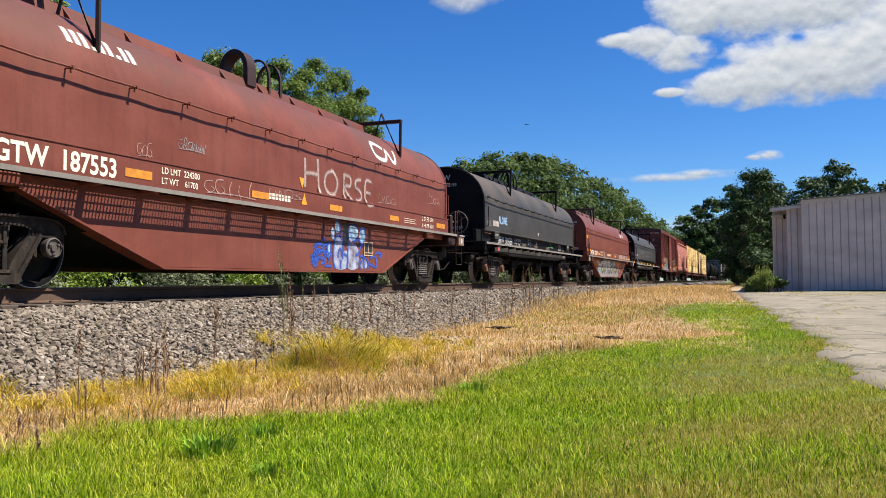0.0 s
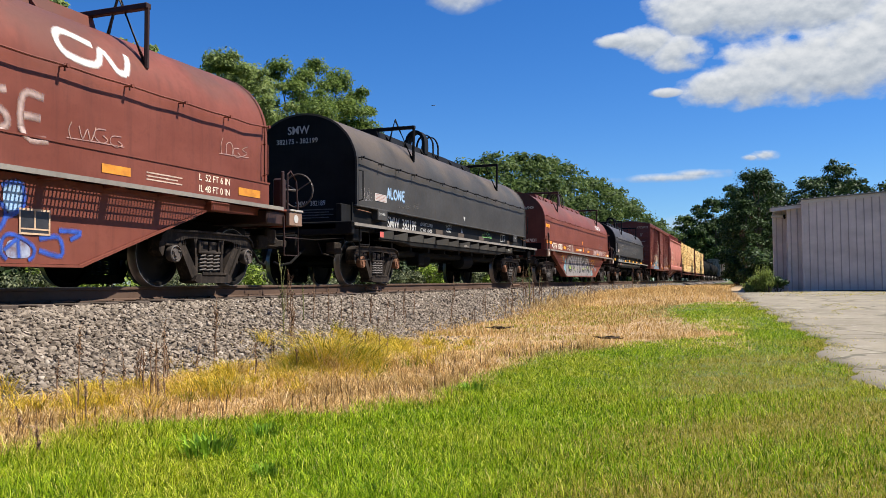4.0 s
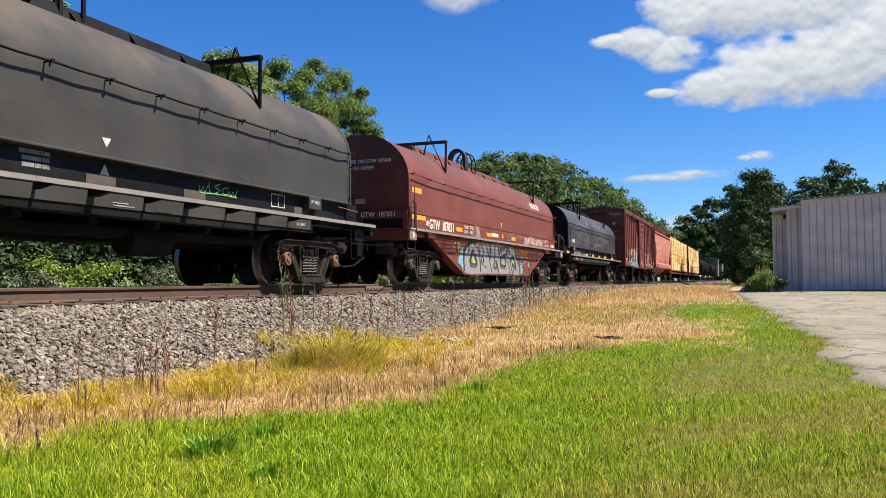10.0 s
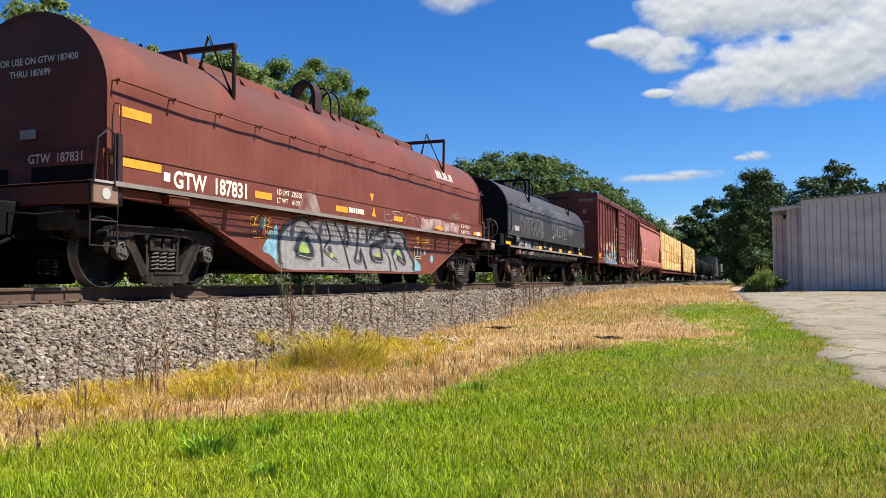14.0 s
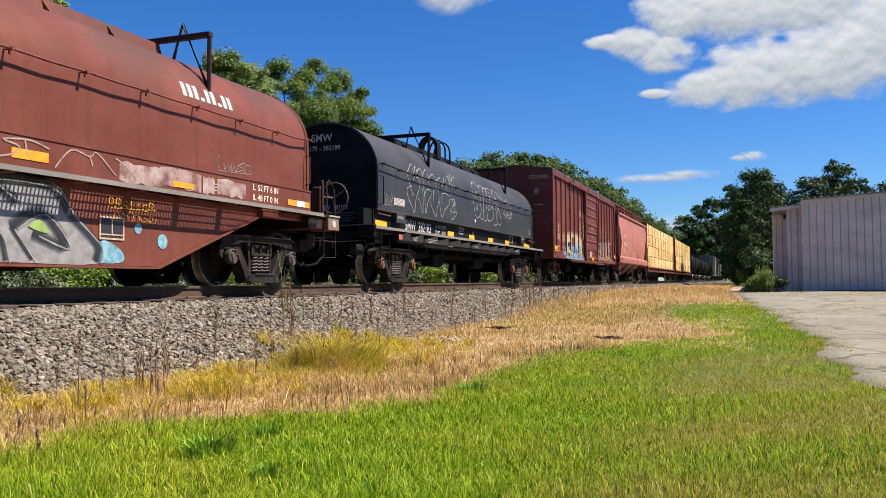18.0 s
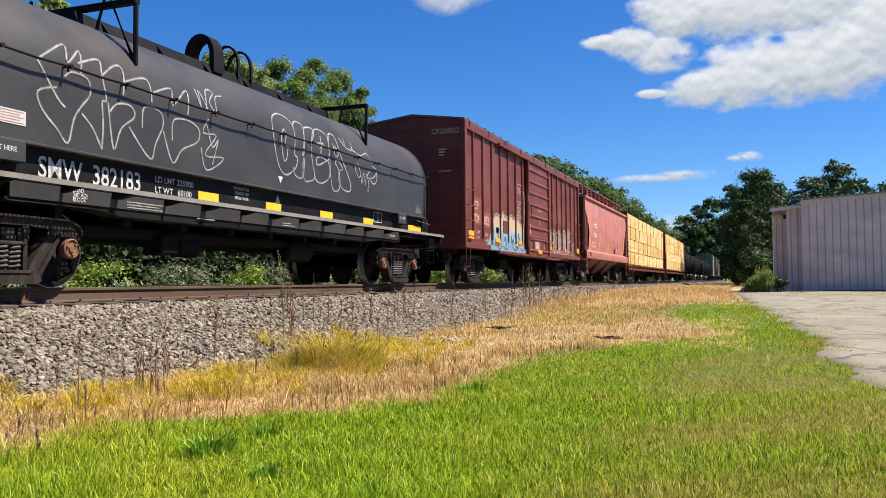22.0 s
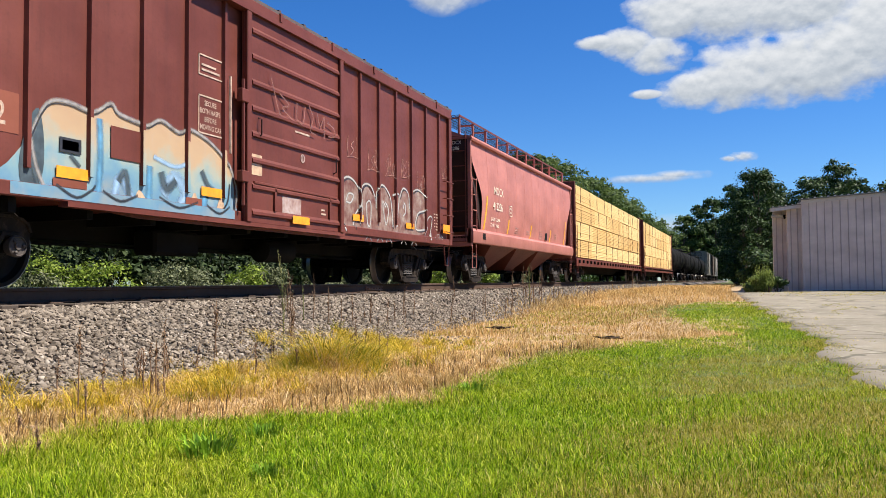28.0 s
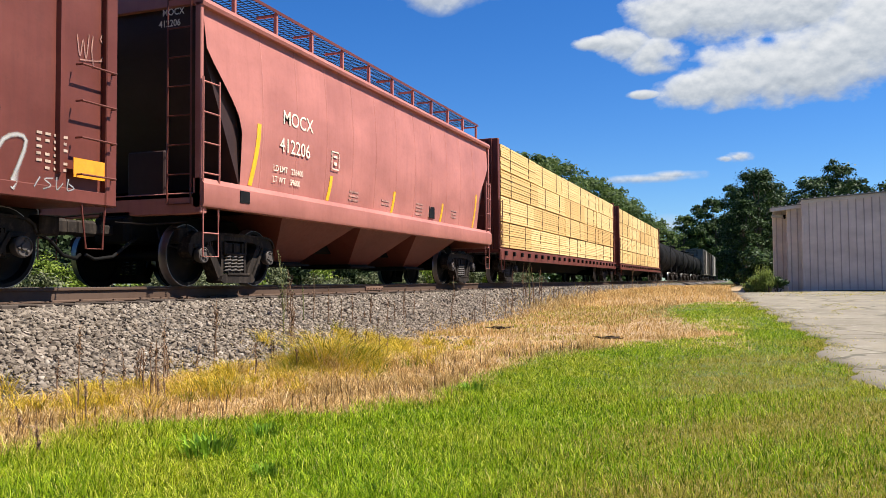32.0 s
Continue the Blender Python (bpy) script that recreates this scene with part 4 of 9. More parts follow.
def build_trees():
    leaf_materials()
    # far side of the track
    for a in ((25.0, 17.0, 9.6, 3.4, "pale", 6000, 0.17), (18.5, 17.0, 9.6, 3.6, "pale", 6000, 0.17), (22.2, 14.2, 9.9, 2.3, "pale", 6500, 0.17), (24.2, 13.6, 9.1, 2.3, "pale", 6500, 0.17), (26.6, 14.0, 9.4, 2.4, "pale", 6000, 0.17), (28.6, 14.6, 8.7, 2.4, "mid", 4500, 0.17), (16.5, 13.2, 7.5, 3.0, "pale", 5000, 0.17), (31.0, 14.0, 9.0, 2.4, "pale", 5000, 0.17),
              (35.8, 14.2, 11.0, 2.3, "pale", 6000, 0.17), (33.0, 14.2, 11.0, 2.3, "pale", 7500, 0.17), (36.0, 16.5, 11.4, 2.9, "mid", 6500, 0.17), (39.2, 14.6, 12.2, 2.8, "mid", 8000, 0.18), (42.4, 14.2, 13.0, 3.0, "mid", 8000, 0.18), (44.2, 13.6, 12.1, 2.5, "mid", 6500, 0.18), (45.4, 13.0, 9.9, 1.9, "mid", 5000, 0.18)):
        x, y, tp, r, kd, lv, sz = a
        fine = 1.0 if x < 31 else 0.70
        tree(x, y, tp, r, kd, int(lv * 2.5 / fine ** 2), sz * 0.64 * fine, "leafy green deciduous tree beyond the railway track", 0.15)
    for a in ((66, 13, 10.2, 3.8, "mid", 5600, 0.26), (74, 13, 11.8, 4.2, "mid", 5600, 0.28), (82, 12.5, 12.8, 4.2, "mid", 5600, 0.28), (89, 12.5, 13.8, 4.4, "mid", 5600, 0.28), (99, 13, 15.0, 5.0, "mid", 5600, 0.30), (109, 12, 14.4, 5.0, "mid", 5600, 0.3), (121, 11.5, 15.0, 5.0, "mid", 5000, 0.32), (132, 11, 14.4, 5, "mid", 4500, 0.34), (148, 11, 14.2, 5, "mid", 4500, 0.36), (165, 10, 12.5, 5, "mid", 4000, 0.4), (190, 11, 13, 6, "mid", 4000, 0.45)):
        x, y, tp, r, kd, lv, sz = a
        tree(x, y, tp, r, "far", int(lv * 1.3), sz * 0.74, "broad green tree far along the railway", 0.15)
    # dark trees by the shed and beyond the crossing
    for x, y, tp, r, kd, lv, sz, low in (
            (101, -9.6, 12.6, 4.6, "dark", 20000, 0.15, 0.03), (110, -11.6, 11.6, 4.6, "dark", 12000, 0.16, 0.1), (97, -8.3, 8.8, 2.4, "dark", 9000, 0.14, 0.03), (118, -9.8, 13.2, 4.4, "dark", 14000, 0.17, 0.05),
            (93, -14.6, 10.6, 3.4, "dark", 9000, 0.15, 0.3), (95, -17.4, 12.2, 3.2, "dark", 10000, 0.15, 0.3), (90, -18.6, 9.6, 2.6, "dark", 6000, 0.15, 0.4), (84, -20.6, 8.8, 2.6, "dark", 5500, 0.14, 0.4), (80, -23.4, 9.4, 3.2, "dark", 6000, 0.14, 0.4),
            (140, -9.5, 13.5, 5.0, "dark", 10000, 0.22, 0.04), (175, -11.0, 18, 6, "dark", 9000, 0.28, 0.04), (225, -12, 24, 8, "dark", 9000, 0.36, 0.04),
            (300, 12.5, 22.5, 6.5, "far", 7000, 0.42, 0.1), (302, 7.5, 26, 7, "dark", 8000, 0.42, 0.05), (306, 2.5, 29, 8, "dark", 9000, 0.45, 0.04), (312, -4, 34, 9, "dark", 9000, 0.5, 0.04), (330, 17, 18, 8, "far", 5000, 0.5, 0.05), (330, 4, 22, 14, "dark", 6000, 0.7, 0.02), (350, -16, 22, 14, "dark", 6000, 0.8, 0.02)):
        tree(x, y, tp, r, kd, lv, sz, "dense dark green tree shading the end of the track", low)
    for x, y, w, h in ((97, -7.35, 2.0, 3.0), (106, -7.24, 2.2, 3.6), (118, -7.04, 2.4, 4.5), (132, -6.8, 2.6, 5.0), (150, -6.57, 3.0, 6.0), (172, -6.12, 3.2, 7.0), (200, -5.63, 3.6, 8.0)):
        bush(x, y, w, h, "dark", 4000, 0.13 + 0.0012 * (x - 97), "dense dark green undergrowth beside the track")
    # scrub seen beneath the wagons
    for i in range(34):
        x = 10 + i * 1.55 + rng.uniform(-0.5, 0.5)
        br = i in (4, 5, 9, 14, 20, 27)
        bush(x, 6.6 + rng.uniform(-0.6, 1.6), 1.5, rng.uniform(0.9, 1.5) + (0.3 if br else 0), "bright" if br else "scrub", 1900 if x < 30 else 1000, 0.05 if x < 30 else 0.08, "bright leafy green bush behind the track" if br else "tangled grey-green scrub behind the track")
    # thickets behind, their shade put into the leaf colour
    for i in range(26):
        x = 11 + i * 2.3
        bush(x, 9.6 + rng.uniform(-0.5, 1.0), 3.4, rng.uniform(2.2, 3.2), "shade", 2200, 0.11, "tall green thicket behind the track, coloured as if shaded")
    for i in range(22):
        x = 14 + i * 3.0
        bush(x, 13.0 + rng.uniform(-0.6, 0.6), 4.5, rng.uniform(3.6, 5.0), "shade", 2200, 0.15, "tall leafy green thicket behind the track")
    for i in range(12):
        bush(64 + i * 7, 7.5, 4.0, 2.6, "dark", 900, 0.2, "dark green thicket along the railway")
    bush(118, -9.6, 5.0, 5.2, "dark", 6000, 0.16, "dark green thicket along the railway")
    bush(136, -8.14, 5.0, 6.0, "dark", 5000, 0.2, "dark green thicket along the railway")
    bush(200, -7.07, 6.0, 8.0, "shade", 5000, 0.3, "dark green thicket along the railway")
    bush(104, -10.4, 5.0, 4.0, "dark", 6000, 0.15, "dark green thicket along the railway")
    for x, y, w, h in ((100, -8.4, 3.4, 5.0), (88, -9.3, 3.2, 4.2), (80, -9.6, 3.0, 3.4), (74, -10.2, 3.0, 2.8), (118, -8.00, 4.0, 6.5), (140, -7.73, 4.5, 8.0)):
        bush(x, y, w, h, "dark", 3600, 0.15, "dense dark green undergrowth beside the track")
    # trees added unseen behind and beside the onlooker, closing off low sky light
    q = []
    for k in range(70):
        a = math.radians(100 + 190 * k / 69)
        rad = 52 + 10 * math.sin(k * 2.3)
        cx, cy, hh = math.cos(a) * rad, -8 + math.sin(a) * rad, 12 + 3 * math.sin(k * 1.7)
        if abs(cy) < 5.5:
            continue
        q.append(leaf_cloud([(cx, cy, hh * f - 1) for f in (0.15, 0.45, 0.78)], [4.2, 4.6, 3.4], [230, 260, 180], 0.7))
    tagged(new("sky_block_woods", soup("sky_block_woods", np.concatenate(q), LEAF["dark"])), "added unseen dark green trees that block low sky light", "trees", kind="stuff")
    for x, y, w, h in ((44.4, -8.6, 0.6, 0.5), (44.3, -8.95, 0.7, 0.85), (44.35, -9.25, 0.7, 1.2), (44.2, -9.5, 0.7, 1.0)):
        bush(x, y, w, h, "weedy", 1800, 0.042, "weedy pale green bush beside the shed")
        b = Bld()
        for k in range(26):
            a, q = rng.uniform(0, 6.28), w * 0.5 * math.sqrt(rng.random())
            px_, py_, hh = math.cos(a) * q, math.sin(a) * q, h * rng.uniform(0.6, 1.25)
            b.tube([(px_ * 0.5, py_ * 0.5, 0), (px_, py_, hh * 0.6), (px_ * 1.4, py_ * 1.4, hh)], [0.012, 0.010, 0.004], 4)
            for m in range(9):
                f = rng.uniform(0.35, 1.0)
                c = Vector((px_ * (0.5 + 0.9 * f), py_ * (0.5 + 0.9 * f), hh * f))
                d = Vector((rng.normal(), rng.normal(), 0.5)).normalized() * rng.uniform(0.06, 0.14)
                e = d.cross(Vector((0, 0, 1))).normalized() * 0.022
                b.add([c, c + d * 0.5 + e, c + d, c + d * 0.5 - e], [(0, 1, 2, 3)])
        t = part("tall_weed", b, LEAF["weedy"], None, "", 0)
        t.location = (x, y, float(ground_z(x, y)))
        tagged(t, "spiky pale green weed stalks beside the shed", "weed", "weeds by the shed")
    bush(44.7, -9.95, 0.8, 0.8, "dark", 2200, 0.05, "dark green bush against the shed")


def build_weeds():
    """Dead brown flower stalks standing in the dry grass and ballast."""
    dm = island("dead_stalk", [(0.0, (0.085, 0.05, 0.03)), (0.6, (0.21, 0.13, 0.078)), (1.0, (0.36, 0.24, 0.15))], 0.8)
    gm = island("green_stalk", [(0.0, (0.10, 0.12, 0.04)), (1.0, (0.20, 0.19, 0.08))], 0.7)
    places = [(9.0, -3.25, 1.12, 1), (9.2, -3.2, 0.55, 0), (3.6, -4.9, 0.20, 0), (4.95, -3.9, 0.58, 0), (6.0, -3.54, 0.32, 0), (5.84, -3.76, 0.34, 0), (5.7, -3.94, 0.38, 0), (6.12, -3.65, 0.37, 0), (6.26, -3.63, 0.52, 0), (6.68, -3.33, 0.32, 0), (5.95, -3.8, 0.42, 0), (6.4, -3.5, 0.4, 0), (8.14, -2.82, 0.61, 0), (8.28, -2.77, 0.47, 0), (8.72, -3.5, 0.66, 0), (9.5, -3.08, 0.53, 0), (9.75, -4.0, 0.33, 0), (12.5, -2.89, 0.3, 0), (12.36, -2.3, 0.28, 0), (14.15, -2.49, 0.32, 0), (11.0, -2.1, 0.6, 0), (11.3, -2.2, 0.5, 1), (10.8, -2.3, 0.62, 0), (11.6, -2.2, 0.62, 0), (11.9, -2.3, 0.5, 0), (12.4, -2.5, 0.5, 0), (24.1, -2.5, 1.1, 1), (24.6, -2.5, 1.0, 0), (25.0, -2.55, 0.95, 0), (24.3, -2.3, 0.85, 0), (23.3, -2.2, 0.8, 0), (25.7, -1.9, 0.82, 0)]
    places += [(26.0, -2.4, 0.7, 0), (18.5, -2.1, 0.6, 0), (13.6, -2.6, 0.4, 0), (6.6, -3.1, 0.3, 0), (11.0, -3.2, 0.4, 0), (15.5, -2.7, 0.4, 0), (15.0, -2.3, 0.45, 0), (17.2, -2.5, 0.4, 0), (48, -2.4, 1.3, 0)]
    for i in range(26):
        places.append((rng.uniform(12, 36), rng.uniform(-3.0, -2.2), rng.uniform(0.22, 0.5), 0))
    for i in range(34):
        cx = rng.uniform(4.0, 11)
        places.append((cx, rng.uniform(-4.6 + 0.1 * (cx - 4), -3.0), rng.uniform(0.14, 0.34), 0))
    for px_, py_, h, g in places:
        z = float(max(ground_z(px_, py_), berm_z(py_)))
        h *= 1.2
        b = Bld()
        l = rng.uniform(-0.06, 0.06, 2)
        top = Vector((l[0] * h, l[1] * h, h))
        fat = 0.0001 + 0.00022 * px_
        mid = top * 0.5 + Vector((rng.uniform(-.02, .02), rng.uniform(-.02, .02), 0))
        b.tube([(0, 0, -0.03), mid, top], [0.005 + fat, 0.004 + fat, 0.002], 5)
        stems = [(mid * 0.6, top)]
        for k in range(int(3 + 7 * h)):
            p = mid.lerp(top, rng.uniform(-0.6, 0.8))
            q = p + Vector((rng.normal(), rng.normal(), 4.5)).normalized() * h * rng.uniform(0.08, 0.24)
            b.tube([p, q], [0.004 + fat * 0.7, 0.002], 3)
            stems.append((p, q))
        for k in range(int(30 + 120 * h)):
            p, q = stems[int(rng.integers(len(stems)))]
            p = p.lerp(q, rng.uniform(0.35, 1.0))
            q = p + Vector((rng.normal(), rng.normal(), rng.uniform(0.2, 1.2))).normalized() * rng.uniform(0.006, 0.022)
            s = rng.uniform(0.003, 0.007) + fat * 0.6
            b.add([p, q + Vector((s, 0, 0)), q + Vector((0, s, s)), q + Vector((-s, -s, 0))], [(0, 1, 2), (0, 2, 3), (0, 3, 1), (1, 3, 2)])
        st = part("weed_stalk", b, gm if g else dm, None, "", 0)
        st.location = (px_, py_, z)
        tagged(st, "tall seedy greenish weed stalk" if g else "dead brown weed stalk with dry seed heads", "weed", "dead weeds by the track")
    # broad-leaved weeds in the lawn
    wm = island("broad_leaf", [(0.0, (0.06, 0.13, 0.012)), (0.6, (0.17, 0.31, 0.02)), (1.0, (0.32, 0.47, 0.05))], 0.5, 0.4)
    for px_, py_, s in ((4.0, -5.75, 0.16), (4.6, -5.75, 0.11), (7.0, -6.35, 0.13), (3.6, -6.4, 0.08)):
        q = []
        for k in range(150):
            a = rng.uniform(0, 6.28)
            d = np.array([math.cos(a), math.sin(a), 0])
            t = np.array([-math.sin(a), math.cos(a), 0])
            u = s * rng.uniform(0.2, 0.55)
            o = d * s * 0.9 * rng.random() ** 0.7 + t * rng.normal() * s * 0.15
            zz = rng.uniform(0.2, 0.9)
            c = o + d * u * 0.45 + np.array([0, 0, 0.04 + zz * s * 0.55])
            q.append([o + np.array([0, 0, 0.01]), c + t * u * 0.12, o + d * u * rng.uniform(0.6, 1.2) + np.array([0, 0, 0.03 + zz * s * 0.8]), c - t * u * 0.12])
        w = new("broadleaf_weed", soup("broadleaf_weed", np.array(q), wm))
        w.location = (px_, py_, float(ground_z(px_, py_)))
        tagged(w, "dark green broad-leaved weed in the lawn", "weed", "weeds in the lawn")
    # dark debris in the dry grass
    for px_, py_, l in ((15.4, -4.1, 0.38), (13.6, -6.45, 0.30)):
        b = Bld()
        for k in range(9):
            p = Vector((rng.uniform(-0.3, 0.3) * l, rng.uniform(-0.35, 0.35) * l, 0.03))
            d = Vector((rng.uniform(-0.3, 0.3), rng.choice([-1, 1]), 0)).normalized()
            run = [p]
            for m in range(4):
                run.append(run[-1] + d * l * rng.uniform(0.10, 0.20) + Vector((rng.normal() * 0.03, 0, rng.uniform(-0.012, 0.014))))
            b.tube(run, [0.022, 0.018, 0.014, 0.009, 0.004], 6)
        t = part("branch_debris", b, M["deadwood"])
        t.location = (px_, py_, float(ground_z(px_, py_)) + 0.03)
        tagged(t, "dark fallen branch lying in dry grass", "branch")


def build_shed():
    """Metal-clad shed with a stepped wing, at the end of the pavement."""
    s = group_empty("metal_shed", (46.3, -11.24, float(ground_z(46.3, -14))), "pale mauve ribbed sheet-metal shed with a low roof", "shed")
    h0, slope, wide = 4.70, 0.062, 15.0
    top = lambda w: h0 + slope * w
    part("front_wall", Bld().prism([(0, -0.2), (-wide, -0.2), (-wide, top(wide)), (0, top(0))], 0.0, 0.12), M["shed"], s)
    part("side_wall", Bld().prism([(0.12, -0.2), (26, -0.2), (26, h0), (0.12, h0)], -0.12, 0.0, "y"), M["shed"], s)
    part("back_wall", Bld().prism([(0, -0.2), (-wide, -0.2), (-wide, top(wide)), (0, top(0))], 25.9, 26.0), M["shed"], s)
    part("far_wall", Bld().prism([(0.12, -0.2), (26, -0.2), (26, top(wide)), (0.12, top(wide))], -wide - 0.1, -wide, "y"), M["shed"], s)
    rf = part("roof", Bld().prism([(0.10, h0 + 0.0), (0.10, h0 + 0.05), (-wide - 0.2, top(wide) + 0.06), (-wide - 0.2, top(wide) + 0.01)], -0.22, 26.2), M["shedroof"], s)
    for k in range(49):
        w = k * 0.31
        z = top(w) + 0.052
        part("roof_rib", Bld().prism([(-w - 0.055, z - 0.004), (-w - 0.03, z + 0.045), (-w + 0.03, z + 0.045), (-w + 0.055, z - 0.004)], -0.24, 26.2), M["shedtrim"], rf)
    def cladding(y0, y1, x, ztop, pitch):
        """Sheet ribs on a wall facing the pavement: a narrow upstanding rib between shallow flutes."""
        n = max(1, int(abs(y1 - y0) / pitch))
        for k in range(n):
            w = y0 + (y1 - y0) * (k + 0.5) / n
            zt = ztop(-w) - 0.16
            b = Bld()
            b.add([(x, w - 0.022, -0.1), (x - 0.030, w - 0.010, -0.1), (x - 0.030, w + 0.010, -0.1), (x, w + 0.022, -0.1), (x, w - 0.022, zt), (x - 0.030, w - 0.010, zt), (x - 0.030, w + 0.010, zt), (x, w + 0.022, zt)], [(0, 1, 5, 4), (1, 2, 6, 5), (2, 3, 7, 6), (4, 5, 6, 7)])
            # ribs are darker than the wall: their shadow side put into colour
            part("wall_rib", b, M["shedribshade"], s)
    cladding(-0.15, -wide, 0.0, top, 0.36)
    part("corner_trim", Bld().box(-0.04, 0.10, -0.10, 0.03, -0.1, h0 - 0.01, 0.01), M["shed"], s)
    part("fascia", Bld().prism([(0.03, h0 - 0.17), (-wide, top(wide) - 0.17), (-wide, top(wide) - 0.004), (0.03, h0 - 0.004)], -0.06, 0.0), M["shedtrim"], s)
    # solid near-black strip on the wall, painted as shade beneath the sheets
    part("gap_shade_strip", Bld().box(-0.035, 0.0, -6.3, -0.9, -0.05, 0.07), M["under"], s, "dark strip for the shade under the sheeting")
    # wing beside it, set back in two steps under one eave
    eave = lambda w: 4.44 - 0.10 * w
    for x0, ya, yb in ((0.45, 0.0, 0.70), (1.5, 0.70, 1.36)):
        part("wing_wall", Bld().prism([(ya, -0.2), (yb, -0.2), (yb, eave(yb)), (ya, eave(ya))], x0, x0 + 0.12), M["shed"], s)
        cladding(ya + 0.05, yb - 0.02, x0, lambda w: eave(-w) + 0.06, 0.24)
    part("wing_return", Bld().box(0.57, 1.5, 0.64, 0.70, -0.2, 4.3), M["shed"], s)
    part("wing_back", Bld().box(2.6, 2.7, 0.0, 1.36, -0.2, 4.2), M["shed"], s)
    part("wing_side", Bld().box(1.62, 2.6, 1.26, 1.36, -0.2, 4.2), M["shed"], s)
    wr = part("wing_roof", Bld().prism([(0.0, 4.50), (0.0, 4.55), (1.52, 4.40), (1.52, 4.35)], 0.20, 2.7), M["shedroof"], s)
    for k in range(5):
        w = 0.12 + k * 0.31
        part("roof_rib", Bld().prism([(w - 0.05, 4.545 - 0.10 * w), (w - 0.03, 4.59 - 0.10 * w), (w + 0.03, 4.59 - 0.10 * w), (w + 0.05, 4.545 - 0.10 * w)], 0.18, 2.7), M["shedtrim"], wr)
    part("wing_fascia", Bld().prism([(0.0, 4.33), (1.50, 4.18), (1.50, 4.35), (0.0, 4.50)], 0.22, 0.28), M["shedtrim"], s)
    part("wing_gutter", Bld().box(1.25, 1.45, 0.86, 1.44, 3.93, 4.08, 0.03), M["shedtrim"], s, "pale box gutter under the wing's eave")
    part("wall_lamp", Bld().box(1.30, 1.49, 0.72, 0.84, 3.95, 4.09, 0.02).disc(1.32, 0.78, 3.95, [(0.05, 0.0), (0.06, -0.06), (0.03, -0.09)], 10, "z"), M["under"], s, "small dark lamp under the eave")


def cloud_noise(nt, at, seed, lift, scale):
    mp = nt.nodes.new("ShaderNodeMapping")
    mp.inputs["Location"].default_value = (seed, seed * 2, seed + lift)
    mp.inputs["Scale"].default_value = (scale, scale, scale * 1.5)
    nt.links.new(at, mp.inputs[0])
    n = nd(nt, "ShaderNodeTexNoise", Scale=1.0, Detail=6.5, Roughness=0.55)
    nt.links.new(mp.outputs[0], n.inputs["Vector"])
    return n.outputs["Fac"]


